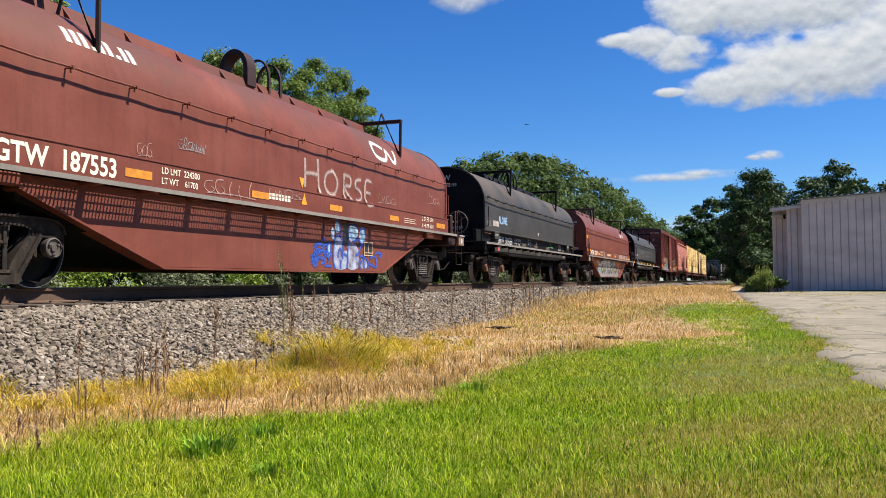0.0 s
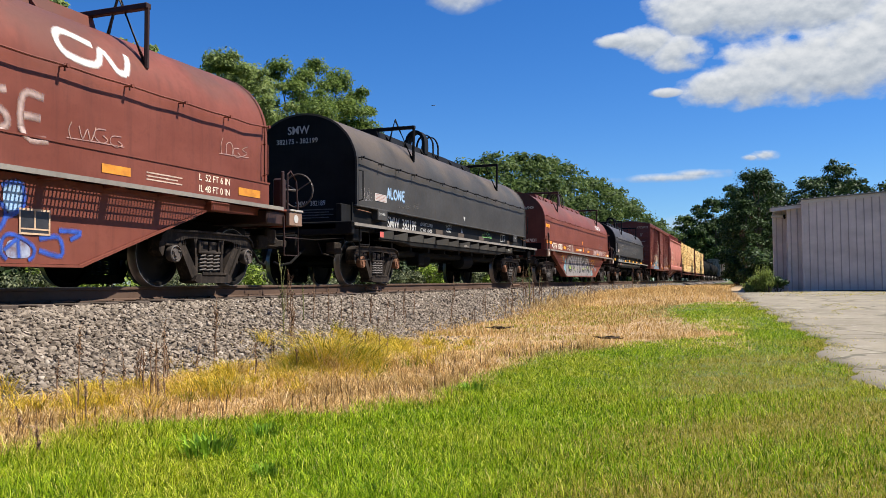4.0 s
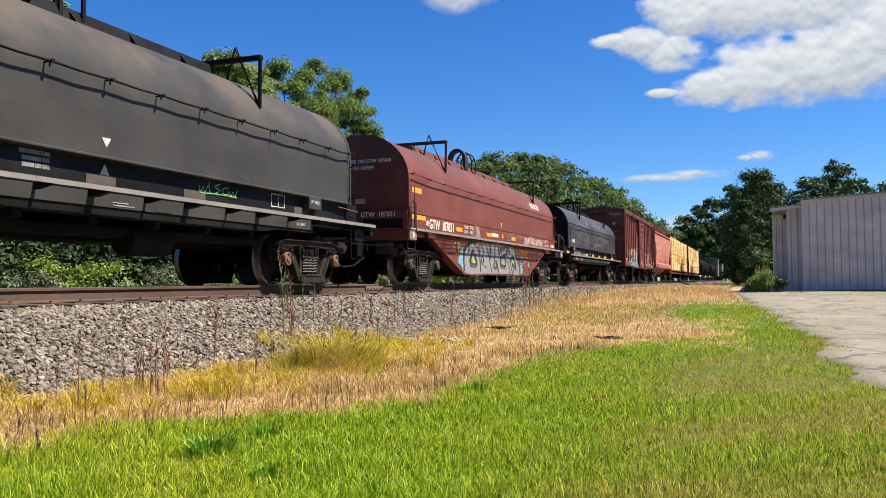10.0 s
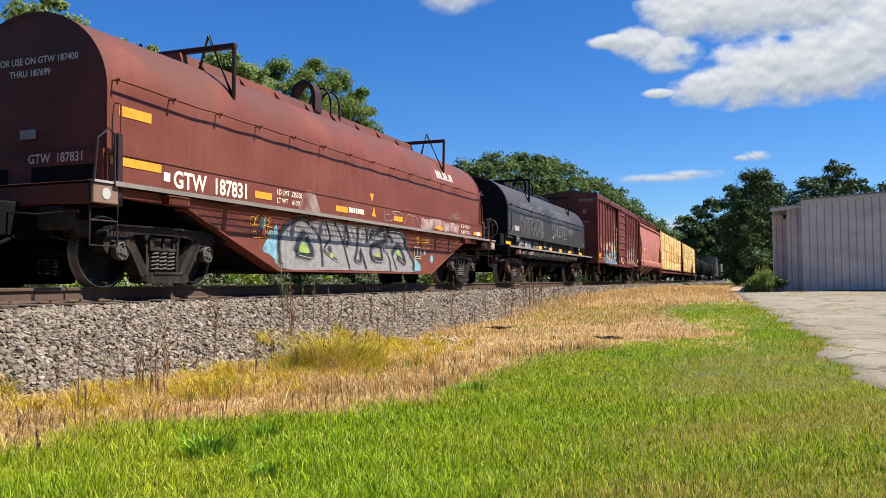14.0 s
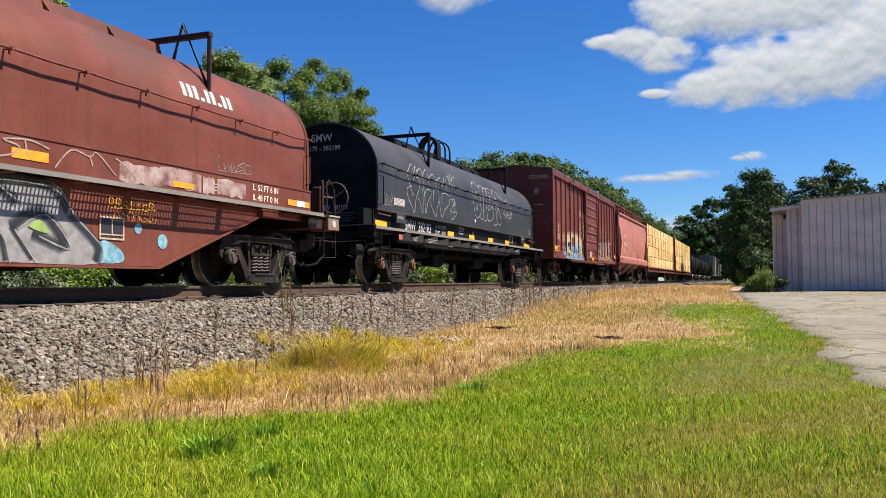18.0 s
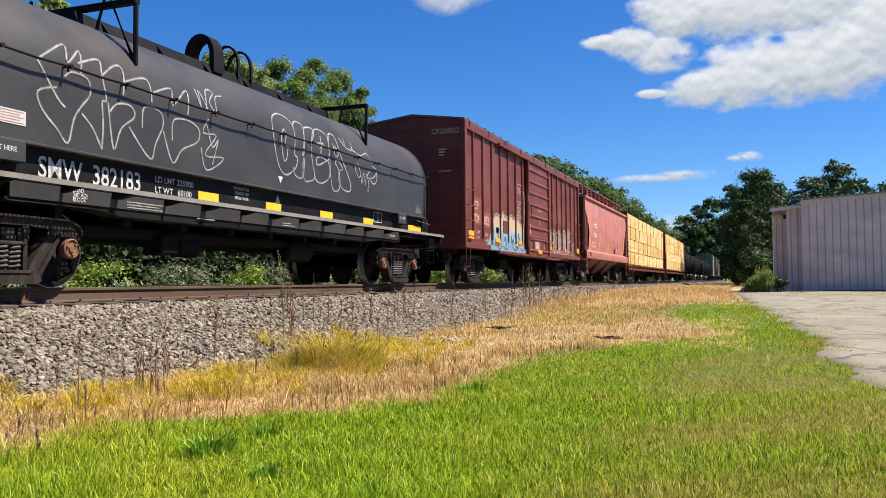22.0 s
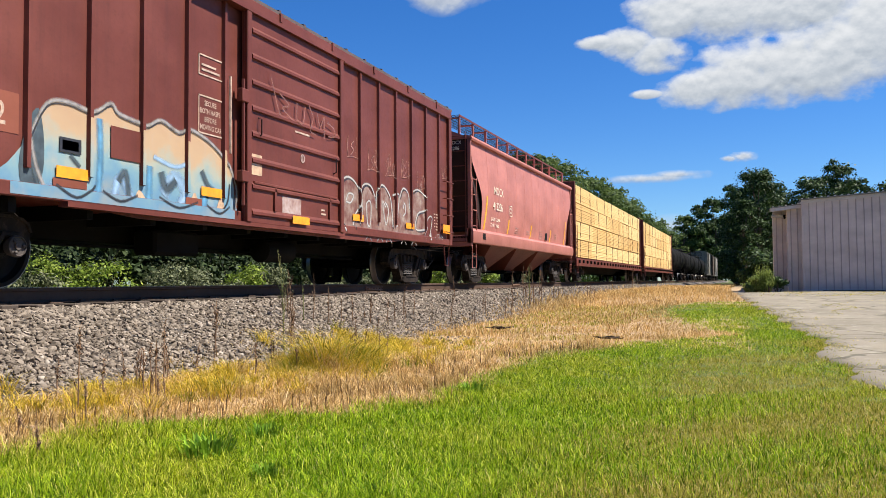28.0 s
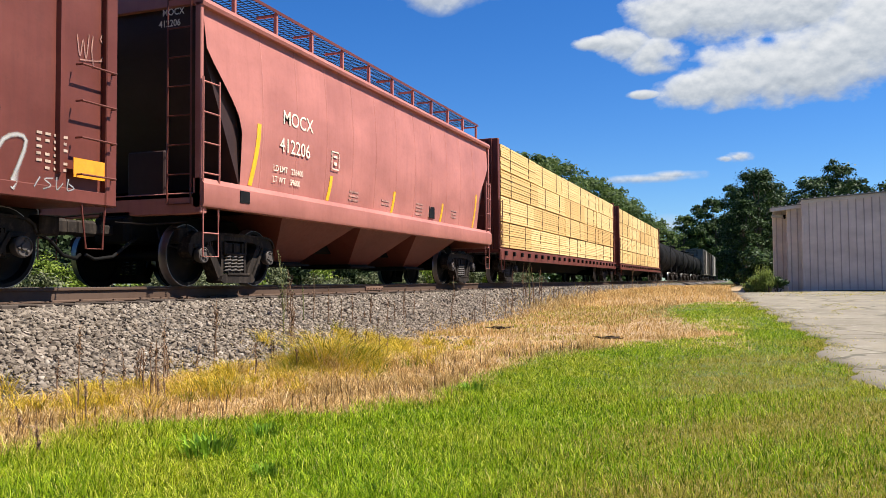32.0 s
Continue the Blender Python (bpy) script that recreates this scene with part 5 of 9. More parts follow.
def cloud_material(hw, hh, lumps, seed, dens, holes, floor, scale):
    """Water-drop cloud that glows, light and shade put into its colour: billows bright above, thin at the ragged rim,
    grey where more cloud lies over them.
    """
    m = bpy.data.materials.new("cloud")
    m.use_nodes = True
    nt = m.node_tree
    nt.nodes.clear()
    out = nt.nodes.new("ShaderNodeOutputMaterial")
    em = nt.nodes.new("ShaderNodeEmission")
    tr = nt.nodes.new("ShaderNodeBsdfTransparent")
    mx = nt.nodes.new("ShaderNodeMixShader")
    tc = nt.nodes.new("ShaderNodeTexCoord")
    sx = nt.nodes.new("ShaderNodeSeparateXYZ")
    nt.links.new(tc.outputs["Object"], sx.inputs[0])
    n1 = cloud_noise(nt, tc.outputs["Object"], seed, 0.0, scale)
    n2 = cloud_noise(nt, tc.outputs["Object"], seed, 0.26, scale)

    def lump(ly, lz, ry, rz):
        a = mathn(nt, "MULTIPLY", mathn(nt, "ADD", sx.outputs[1], ly * hw), 1 / (ry * hw))
        b = mathn(nt, "MULTIPLY", mathn(nt, "SUBTRACT", sx.outputs[2], lz * hh), 1 / (rz * hh))
        return mathn(nt, "SQRT", mathn(nt, "ADD", mathn(nt, "MULTIPLY", a, a), mathn(nt, "MULTIPLY", b, b))), b
    total, high = None, None
    for q in lumps:
        r, b = lump(*q)
        v = mathn(nt, "SUBTRACT", 1.0, r)
        if total is None:
            total, high = v, b
        else:
            over = mathn(nt, "ADD", mathn(nt, "MULTIPLY", mathn(nt, "SUBTRACT", v, total), 4.0), 0.5, True)
            high = mathn(nt, "ADD", high, mathn(nt, "MULTIPLY", over, mathn(nt, "SUBTRACT", b, high)))
            total = mathn(nt, "MAXIMUM", total, v)
    for q in holes:
        total = mathn(nt, "MINIMUM", total, mathn(nt, "ADD", mathn(nt, "MULTIPLY", lump(*q)[0], 0.22), -0.10))
    if floor is not None:
        total = mathn(nt, "MINIMUM", total, mathn(nt, "MULTIPLY", mathn(nt, "SUBTRACT", sx.outputs[2], floor * hh), 4.0 / hh))
    d = mathn(nt, "ADD", total, mathn(nt, "MULTIPLY", mathn(nt, "SUBTRACT", n1, 0.44), 1.15))
    alpha = ramp(nt, mathn(nt, "MULTIPLY", d, dens), [(0.0, (0, 0, 0)), (0.22, (0.30, 0.30, 0.30)), (0.5, (0.82, 0.82, 0.82)), (0.9, (1, 1, 1))])
    # painted lighting: emission brighter on billow tops, greyer below
    lit = mathn(nt, "ADD", mathn(nt, "MULTIPLY", mathn(nt, "SUBTRACT", n1, n2), 0.85), mathn(nt, "MULTIPLY", high, 0.27))
    col = ramp(nt, mathn(nt, "ADD", lit, 0.56), [(0.20, (0.255, 0.29, 0.345)), (0.45, (0.375, 0.41, 0.455)), (0.68, (0.52, 0.54, 0.565)), (0.9, (0.62, 0.63, 0.645))])
    nt.links.new(col, em.inputs[0])
    em.inputs[1].default_value = 0.68
    nt.links.new(alpha, mx.inputs[0])
    nt.links.new(tr.outputs[0], mx.inputs[1])
    nt.links.new(em.outputs[0], mx.inputs[2])
    nt.links.new(mx.outputs[0], out.inputs[0])
    return m


def cloud(name, x, y, z, hw, hh, lumps, seed, dens, label, holes=(), floor=None, scale=0.012):
    """A far bank of cloud: soft lumps (centre, radii in shares of the bank) broken up by noise, on a gently bowed sheet."""
    m = cloud_material(hw, hh, lumps, seed, dens, holes, floor, scale)
    ys, zs = np.linspace(-1, 1, 13), np.linspace(-1, 1, 9)
    Y, Z = np.meshgrid(ys, zs, indexing="ij")
    V = np.stack([-(Y ** 2) * hw * 0.12, Y * hw * 1.25, Z * hh * 1.25], -1).reshape(-1, 3)
    i, j = np.meshgrid(np.arange(12), np.arange(8), indexing="ij")
    a = (i * 9 + j).ravel()
    ob = new(name, indexed(name, V, np.stack([a, a + 9, a + 10, a + 1], 1), m, True))
    ob.location = (x, y, z)
    return tagged(ob, label, "cloud", kind="structure")


CLOUDS = []


def build_clouds():
    X = 1500
    CLOUDS.append(cloud("backdrop_cloud", X, -5, 408, 300, 130, [(-0.68, 0.16, 0.15, 0.11), (-0.5, 0.13, 0.16, 0.25), (-0.33, -0.07, 0.18, 0.27), (-0.40, -0.60, 0.11, 0.07), (-0.23, 0.49, 0.30, 0.40), (0.06, 0.46, 0.36, 0.42), (0.41, 0.43, 0.55, 0.48), (-0.11, -0.58, 0.25, 0.25), (0.1, -0.47, 0.29, 0.46), (0.38, -0.38, 0.33, 0.56), (0.64, -0.26, 0.36, 0.68), (0.84, -0.04, 0.37, 0.82)], 3.1, 1.6, "large white cumulus cloud with grey underside", [(-0.14, -0.21, 0.08, 0.09), (0.10, 0.05, 0.07, 0.05), (0.28, 0.0, 0.06, 0.06)], -0.9, 0.017))
    CLOUDS.append(cloud("backdrop_cloud", X, 385, 566, 215, 48, [(-0.45, 0.0, 0.5, 0.9), (0.1, 0.15, 0.5, 0.8), (0.6, 0.1, 0.45, 0.75)], 8.4, 1.0, "white ragged cloud high in the sky"))
    CLOUDS.append(cloud("backdrop_cloud", X, 112, 182, 110, 16, [(0.0, -0.1, 0.95, 0.55), (0.4, 0.15, 0.5, 0.5)], 5.2, 0.62, "thin streak of white cloud", scale=0.028))
    CLOUDS.append(cloud("backdrop_cloud", X, -36, 210, 32, 11, [(0.2, 0.1, 0.7, 0.85), (-0.5, -0.2, 0.5, 0.5)], 6.6, 0.75, "small wisp of white cloud", scale=0.05))
    CLOUDS.append(cloud("backdrop_cloud", X, 95, 95, 60, 24, [(0.1, 0, 0.9, 0.9)], 9.6, 0.5, "faint white cloud low over the trees"))


# ---- train ----
WAGONS, WHEELS = [], []
SH = {}


def shared(key, make):
    if key not in SH:
        SH[key] = make()
    return SH[key]


def wheel_mesh():
    prof = [(0.09, -0.09), (0.13, -0.085), (0.17, -0.03), (0.30, 0.02), (0.375, 0.015), (0.395, -0.04), (0.405, -0.065), (0.455, -0.065), (0.46, 0.02), (0.485, 0.05), (0.485, 0.07), (0.40, 0.07), (0.37, 0.03), (0.14, 0.075), (0.09, 0.08)]
    return Bld().disc(0, 0, 0, prof, 30).mesh("wheel", M["wheel"])


def rim_mesh():
    return Bld().disc(0, 0, 0, [(0.450, -0.068), (0.458, -0.068), (0.4605, -0.06), (0.462, 0.015), (0.487, 0.05)], 30, "y", False).mesh("tread", M["rim"])


def cap_mesh(mt):
    b = Bld().disc(0, 0, 0, [(0.10, 0.10), (0.12, 0.03), (0.12, -0.01), (0.105, -0.02), (0.10, 0.0), (0.045, 0.0), (0.04, -0.02), (0.015, -0.02)], 20)
    for k in range(3):
        a = k * 2.094 + 0.5
        b.disc(math.cos(a) * 0.072, 0.0, math.sin(a) * 0.072, [(0.02, 0.01), (0.02, -0.022), (0.012, -0.028)], 6)
    return b.mesh("bearing_cap", mt)


def side_frame_mesh():
    """Cast truck side frame, seen from outside (towards -y): level top chord rounding down over the bearings, diagonal tension members, columns and spring seat, with open triangular windows."""
    b = Bld()
    t0, t1 = -0.11, 0.10
    half = [(0.0, 0.81), (0.50, 0.81), (0.86, 0.80), (1.00, 0.775), (1.09, 0.72), (1.13, 0.62), (1.13, 0.50), (1.06, 0.42), (1.03, 0.50), (1.01, 0.58), (0.77, 0.58), (0.73, 0.62), (0.56, 0.685), (0.36, 0.70), (0.0, 0.70)]
    for s in (-1, 1):
        b.prism([(s * x, z) for x, z in half], t0 + 0.015, t1, "y")
        # ribbed upper edge, proud of the chord
        b.prism([(s * x, z) for x, z in ((0.0, 0.815), (0.86, 0.805), (1.01, 0.78), (1.10, 0.72), (1.14, 0.62), (1.115, 0.62), (1.07, 0.705), (0.99, 0.755), (0.86, 0.775), (0.0, 0.785))], t0 - 0.015, t0 + 0.015, "y")
        # diagonal tension member, flanged
        b.prism([(s * x, z) for x, z in ((0.77, 0.60), (0.64, 0.665), (0.36, 0.27), (0.32, 0.15), (0.42, 0.07), (0.47, 0.12))], t0, t1 - 0.03, "y")
        b.prism([(s * x, z) for x, z in ((0.775, 0.59), (0.735, 0.62), (0.43, 0.145), (0.475, 0.115))], t0 - 0.03, t0, "y")
        b.prism([(s * x, z) for x, z in ((0.37, 0.71), (0.275, 0.71), (0.275, 0.16), (0.335, 0.16), (0.335, 0.45))], t0 + 0.02, t1, "y")
        # wear plates and lugs beside the bolster
        b.box(min(s * 0.25, s * 0.30), max(s * 0.25, s * 0.30), t0 - 0.02, t0 + 0.05, 0.48, 0.68, 0.008)
        # inner jaw leg and bearing adapter
        c = s * 0.889
        b.box(c - 0.13, c + 0.13, t0 - 0.005, t1, 0.565, 0.62, 0.012)
        b.prism([(c - s * 0.15, 0.60), (c - s * 0.20, 0.60), (c - s * 0.19, 0.36), (c - s * 0.15, 0.34)], t0 + 0.02, t1, "y")
        for k in range(3):
            b.box(s * (0.60 + 0.05 * k) - 0.012, s * (0.60 + 0.05 * k) + 0.012, t0 - 0.012, t0 + 0.02, 0.60, 0.655)
    b.prism([(-0.46, 0.08), (-0.42, 0.155), (-0.34, 0.185), (0.34, 0.185), (0.42, 0.155), (0.46, 0.08), (0.38, 0.045), (-0.38, 0.045)], t0 - 0.07, t1, "y")
    b.box(-0.30, 0.30, t0 - 0.085, t0 - 0.07, 0.16, 0.20, 0.005)
    return b.mesh("side_frame", M["iron"])


def spring_mesh():
    b = Bld()
    pts = [(0.066 * math.cos(a * 0.9), 0.066 * math.sin(a * 0.9), 0.205 + 0.26 * a / 35) for a in range(36)]
    b.tube(pts, 0.018, 5)
    return b.mesh("spring", M["cap"])


def truck(car, cx, rusty=False, caps="cap"):
    """One truck of two wheelsets under a wagon, centred at cx."""
    sf, sp = shared("sf", side_frame_mesh), shared("sp", spring_mesh)
    wm, rm = shared("wm", wheel_mesh), shared("rm", rim_mesh)
    cm = shared("cap" + caps, lambda: cap_mesh(M[caps]))
    ax = shared("ax", lambda: Bld().disc(0, 0, 0, [(0.07, -1.05), (0.08, -0.7), (0.075, 0.7), (0.07, 1.05)], 12).mesh("axle", M["wheel"]))
    bo = shared("bo", lambda: Bld().box(-0.26, 0.26, -1.12, 1.12, 0.47, 0.52, 0.015).box(-0.21, 0.21, -1.07, 1.07, 0.50, 0.67, 0.02).box(-0.025, 0.025, -1.10, 1.10, 0.51, 0.66).box(-0.24, -0.19, -1.10, 1.10, 0.51, 0.66).box(0.19, 0.24, -1.10, 1.10, 0.51, 0.66).box(-0.24, 0.24, -0.5, 0.5, 0.55, 0.80, 0.03).mesh("bolster", M["iron"]))
    part("bolster", bo, None, car).location = (cx, 0, 0)
    for sy in (-1, 1):
        f = part("side_frame", sf, None, car)
        f.location = (cx, sy * 0.99, 0)
        f.rotation_euler = (0, 0, 0 if sy < 0 else math.pi)
        for dx in (-0.165, 0.0, 0.165):
            for dy in (-0.06,):
                part("spring", sp, None, f).location = (dx, dy, 0)
    for dx in (-0.889, 0.889):
        w = part("wheelset", ax, None, car)
        w.location = (cx + dx, 0, 0.457)
        for sy in (-1, 1):
            for mesh, nm in ((wm, "wheel"), (rm, "tread")):
                o = part(nm, mesh, None, w)
                o.location = (0, sy * 0.80, 0)
                o.rotation_euler = (0, 0, 0 if sy < 0 else math.pi)
            o = part("bearing_cap", cm, None, w)
            o.location = (0, sy * 1.165, 0)
            o.rotation_euler = (0, 0, 0 if sy < 0 else math.pi)
        WHEELS.append(w)


def wagon(name, x, label, category="freight car"):
    ob = group_empty(name, (x, 0, 0), label, category, "cars of the freight train")
    WAGONS.append((ob, x))
    return ob


def coupler(car, xe, s, reach=0.80):
    """Drawbar, knuckle and hose at a wagon's end; s is the outward sense."""
    bx = lambda a, c: (min(xe + s * a, xe + s * c), max(xe + s * a, xe + s * c))
    b = Bld().box(*bx(-0.3, reach - 0.25), -0.075, 0.075, 0.74, 0.88, 0.02)
    b.box(*bx(reach - 0.34, reach - 0.08), -0.14, 0.12, 0.70, 0.92, 0.04)
    b.box(*bx(reach - 0.15, reach + 0.06), -0.15, -0.02, 0.71, 0.91, 0.03)
    part("coupler", b, M["iron"], car, "rusty cast coupler")
    part("striker", Bld().box(*bx(-0.05, 0.10), -0.28, 0.28, 0.62, 1.0, 0.03), M["under"], car)
    h = Bld()
    h.tube([(xe - s * 0.1, -0.35, 0.72), (xe + s * 0.15, -0.38, 0.60), (xe + s * reach * 0.5, -0.34, 0.42), (xe + s * reach * 0.85, -0.28, 0.38), (xe + s * reach, -0.24, 0.44)], 0.024, 8)
    part("air_hose", h, M["under"], car, "black hanging brake hose")
    h = Bld().tube([(xe + s * 0.03, -1.32, 0.70), (xe + s * 0.05, -1.30, 0.90), (xe + s * 0.08, -0.7, 0.88), (xe + s * 0.2, -0.2, 0.92)], 0.014, 6)
    part("uncoupling_lever", h, M["iron"], car)
    h = Bld().tube([(xe - s * 0.2, -0.6, 0.85), (xe - s * 0.1, -0.75, 0.62), (xe - s * 0.35, -0.9, 0.55)], 0.016, 6).box(*bx(-0.55, -0.25), -0.95, -0.75, 0.62, 0.85, 0.02)
    part("brake_pipe", h, M["iron"], car)


def ladder(car, x, y, z0, z1, n, w=0.42, along="x", mt=None, name="ladder", out=0.0):
    """Two rails with rungs. along x: on a side; along y: on an end."""
    b = Bld()
    for k in (0, 1):
        if along == "x":
            b.tube([(x + k * w, y, z0), (x + k * w, y, z1)], 0.014, 6)
        else:
            b.tube([(x, y + k * w, z0), (x, y + k * w, z1)], 0.014, 6)
    for i in range(n):
        z = z0 + (z1 - z0) * (i / max(1, n - 1)) * 0.96 + 0.01
        if along == "x":
            b.tube([(x, y, z), (x + w, y, z)], 0.012, 6)
        else:
            b.tube([(x, y, z), (x, y + w, z)], 0.012, 6)
    return part(name, b, mt or M["black"], car)


def grab(car, pts, mt, r=0.013):
    return part("grab_iron", Bld().tube(pts, r, 6), mt, car)


TEXTS = {}


def lettering(car, body, x, y, z, size, mt, wide=1.0, face="side", label="", name="lettering", shear=0.0, offset=0.011):
    """Stencilled letters on a near side (face side) or on a near end (face end)."""
    key = (body, mt.name, shear, offset)
    if key not in TEXTS:
        cu = bpy.data.curves.new("lettering", "FONT")
        cu.body = body
        cu.shear = shear
        cu.offset = offset
        cu.resolution_u = 3
        tmp = bpy.data.objects.new("lettering", cu)
        scene.collection.objects.link(tmp)
        bpy.context.view_layer.update()
        me = bpy.data.meshes.new_from_object(tmp.evaluated_get(bpy.context.evaluated_depsgraph_get()))
        bpy.data.objects.remove(tmp)
        me.materials.clear()
        me.materials.append(mt)
        TEXTS[key] = me
    o = part(name, TEXTS[key], None, car, label)
    o.location = (x, y, z)
    o.scale = (size * wide / 0.72, size / 0.72, 1)
    o.rotation_euler = (math.pi / 2, 0, 0) if face == "side" else (math.pi / 2, 0, -math.pi / 2)
    return o


def plate(car, x0, x1, z0, z1, y, mt, name="marking", label=""):
    return part(name, Bld().box(x0, x1, y - 0.003, y, z0, z1), mt, car, label)


def ribbon(b, pts, w, y, close=False, conv=None):
    """A painted stroke on a wall: a flat band through (x, z) points, smoothed."""
    P = [Vector((p[0], p[1])) for p in pts]
    if close:
        P = P + [P[0]]
    S = []
    for i in range(len(P) - 1):
        p0, p1, p2, p3 = P[max(i - 1, 0)] if not close else P[(i - 1) % (len(P) - 1)], P[i], P[i + 1], P[min(i + 2, len(P) - 1)] if not close else P[(i + 2) % (len(P) - 1)]
        for k in range(4):
            t = k / 4
            S.append(0.5 * ((2 * p1) + (p2 - p0) * t + (2 * p0 - 5 * p1 + 4 * p2 - p3) * t * t + (3 * p1 - p0 - 3 * p2 + p3) * t ** 3))
    S.append(P[-1])
    vs, fs, soft = [], [], []
    for i, p in enumerate(S):
        d = (S[min(i + 1, len(S) - 1)] - S[max(i - 1, 0)])
        d = d.normalized() if d.length > 1e-6 else Vector((1, 0))
        n = Vector((-d.y, d.x)) * w * 0.78
        for q in (p + n, p, p - n):
            yy = (y(q[0], q[1]) if callable(y) else y) - 0.00003 * i
            vs.append((q[0], yy, q[1]))
            soft.append(0.0 if len(soft) % 3 != 1 else 0.999)
    for i in range(len(S) - 1):
        fs += [(3 * i, 3 * i + 1, 3 * i + 4, 3 * i + 3), (3 * i + 1, 3 * i + 2, 3 * i + 5, 3 * i + 4)]
    b.add(vs, fs, soft)


def blob(b, pts, y):
    """A painted patch: a filled smooth outline on a wall."""
    P = [Vector((p[0], p[1])) for p in pts]
    n = len(P)
    S = []
    for i in range(n):
        p0, p1, p2, p3 = P[(i - 1) % n], P[i], P[(i + 1) % n], P[(i + 2) % n]
        for k in range(4):
            t = k / 4
            S.append(0.5 * ((2 * p1) + (p2 - p0) * t + (2 * p0 - 5 * p1 + 4 * p2 - p3) * t * t + (3 * p1 - p0 - 3 * p2 + p3) * t ** 3))
    b.add([(q[0], y(q[0], q[1]) if callable(y) else y, q[1]) for q in S], [tuple(range(len(S)))])


SPRAYED = {}


def sprayed(mt):
    """The same paint thinning out towards the edges of a stroke."""
    if mt.name not in SPRAYED:
        m = mt.copy()
        m.name = "sprayed_" + mt.name
        nt = m.node_tree
        at = nt.nodes.new("ShaderNodeAttribute")
        at.attribute_name = "paint_cover"
        grain = noise_tex(nt, 90.0, 3.0)
        d = mathn(nt, "ADD", at.outputs["Fac"], mathn(nt, "MULTIPLY", mathn(nt, "SUBTRACT", grain, 0.5), 0.5))
        tr = nt.nodes.new("ShaderNodeBsdfTransparent")
        mx = nt.nodes.new("ShaderNodeMixShader")
        nt.links.new(ramp(nt, d, [(0.10, (0, 0, 0)), (0.55, (0.62, 0.62, 0.62)), (0.95, (1, 1, 1))]), mx.inputs[0])
        nt.links.new(tr.outputs[0], mx.inputs[1])
        nt.links.new(nt.nodes["Principled BSDF"].outputs[0], mx.inputs[2])
        nt.links.new(mx.outputs[0], nt.nodes["Material Output"].inputs[0])
        SPRAYED[mt.name] = m
    return SPRAYED[mt.name]


def painted(car, b, mt, label=""):
    """Each separate stroke or patch of a painting becomes a part."""
    n = len(b.v)
    root = list(range(n))
    def find(i):
        while root[i] != i:
            root[i] = root[root[i]]
            i = root[i]
        return i
    for f in b.f:
        for i in f[1:]:
            root[find(i)] = find(f[0])
    groups = {}
    for f in b.f:
        groups.setdefault(find(f[0]), []).append(f)
    for fs in groups.values():
        ids = sorted({i for f in fs for i in f})
        at = {i: k for k, i in enumerate(ids)}
        soft = [b.soft[i] for i in ids]
        part("graffiti", Bld().add([b.v[i] for i in ids], [tuple(at[i] for i in f) for f in fs], soft), sprayed(mt) if min(soft) < 1.0 else mt, car, label, 0)


def scribble(car, x0, x1, z0, z1, y, seed, mt, w=0.018, loops=7, label="illegible white spray-painted tag"):
    """An unreadable tag: a run of uneven loops, hooks, arches and zigzags with a flying tail."""
    r = random.Random(seed)
    b = Bld()
    n = max(3, loops)
    step, hgt = (x1 - x0) / n, z1 - z0
    motifs = ([(0.1, 0.0), (0.3, 1.0), (0.75, 0.8), (0.6, 0.35), (0.2, 0.45), (0.95, 0.0)], [(0.8, 0.9), (0.2, 0.8), (0.1, 0.3), (0.5, 0.0), (0.9, 0.25), (0.6, 0.5)], [(0.0, 0.8), (0.25, 0.05), (0.5, 0.7), (0.75, 0.0), (1.0, 0.95)],
              [(0.5, 1.05), (0.35, 0.5), (0.5, -0.1)], [(0.15, 0.1), (0.1, 0.75), (0.5, 1.0), (0.85, 0.7), (0.8, 0.0)], [(0.9, 1.0), (0.2, 0.65), (0.8, 0.4), (0.1, 0.0)])
    k = 0
    for c in range(n):
        m = r.choice(motifs)
        up, sc, sl = r.uniform(-0.12, 0.12), r.uniform(0.7, 1.1), r.uniform(-0.1, 0.25)
        ribbon(b, [(x0 + step * (c + 0.05 + 1.1 * u + sl * v), z0 + hgt * (up + sc * v)) for u, v in m], w * r.uniform(0.6, 0.9), (lambda q: (lambda a, d: (y(a, d) if callable(y) else y) - 0.0007 * q))(k))
        k += 1
    ribbon(b, [(x0 + step * 0.3, z0 - hgt * 0.08), (x0 + (x1 - x0) * 0.6, z0 + hgt * 0.02), (x1 + step * 0.2, z0 + hgt * r.uniform(-0.1, 0.2))], w * 0.6, lambda a, d: (y(a, d) if callable(y) else y) - 0.0007 * k)
    painted(car, b, mt, label)


HOOD_A, HOOD_Z, HOOD_B = 1.255, 2.45, 1.10


def hood_profile(z0, out=0.0, a=HOOD_A, n=28):
    pts = [(-a - out, z0)]
    for k in range(n + 1):
        t = math.pi * (1 - k / n)
        pts.append(((a + out) * math.cos(t), HOOD_Z + (HOOD_B + out) * math.sin(t)))
    pts.append((a + out, z0))
    return pts


def hood_y(x, z):
    """The near face of a hood at height z."""
    if z <= HOOD_Z:
        return -HOOD_A - 0.004
    s = min(0.999, (z - HOOD_Z) / HOOD_B)
    return -HOOD_A * math.sqrt(1 - s * s) - 0.004


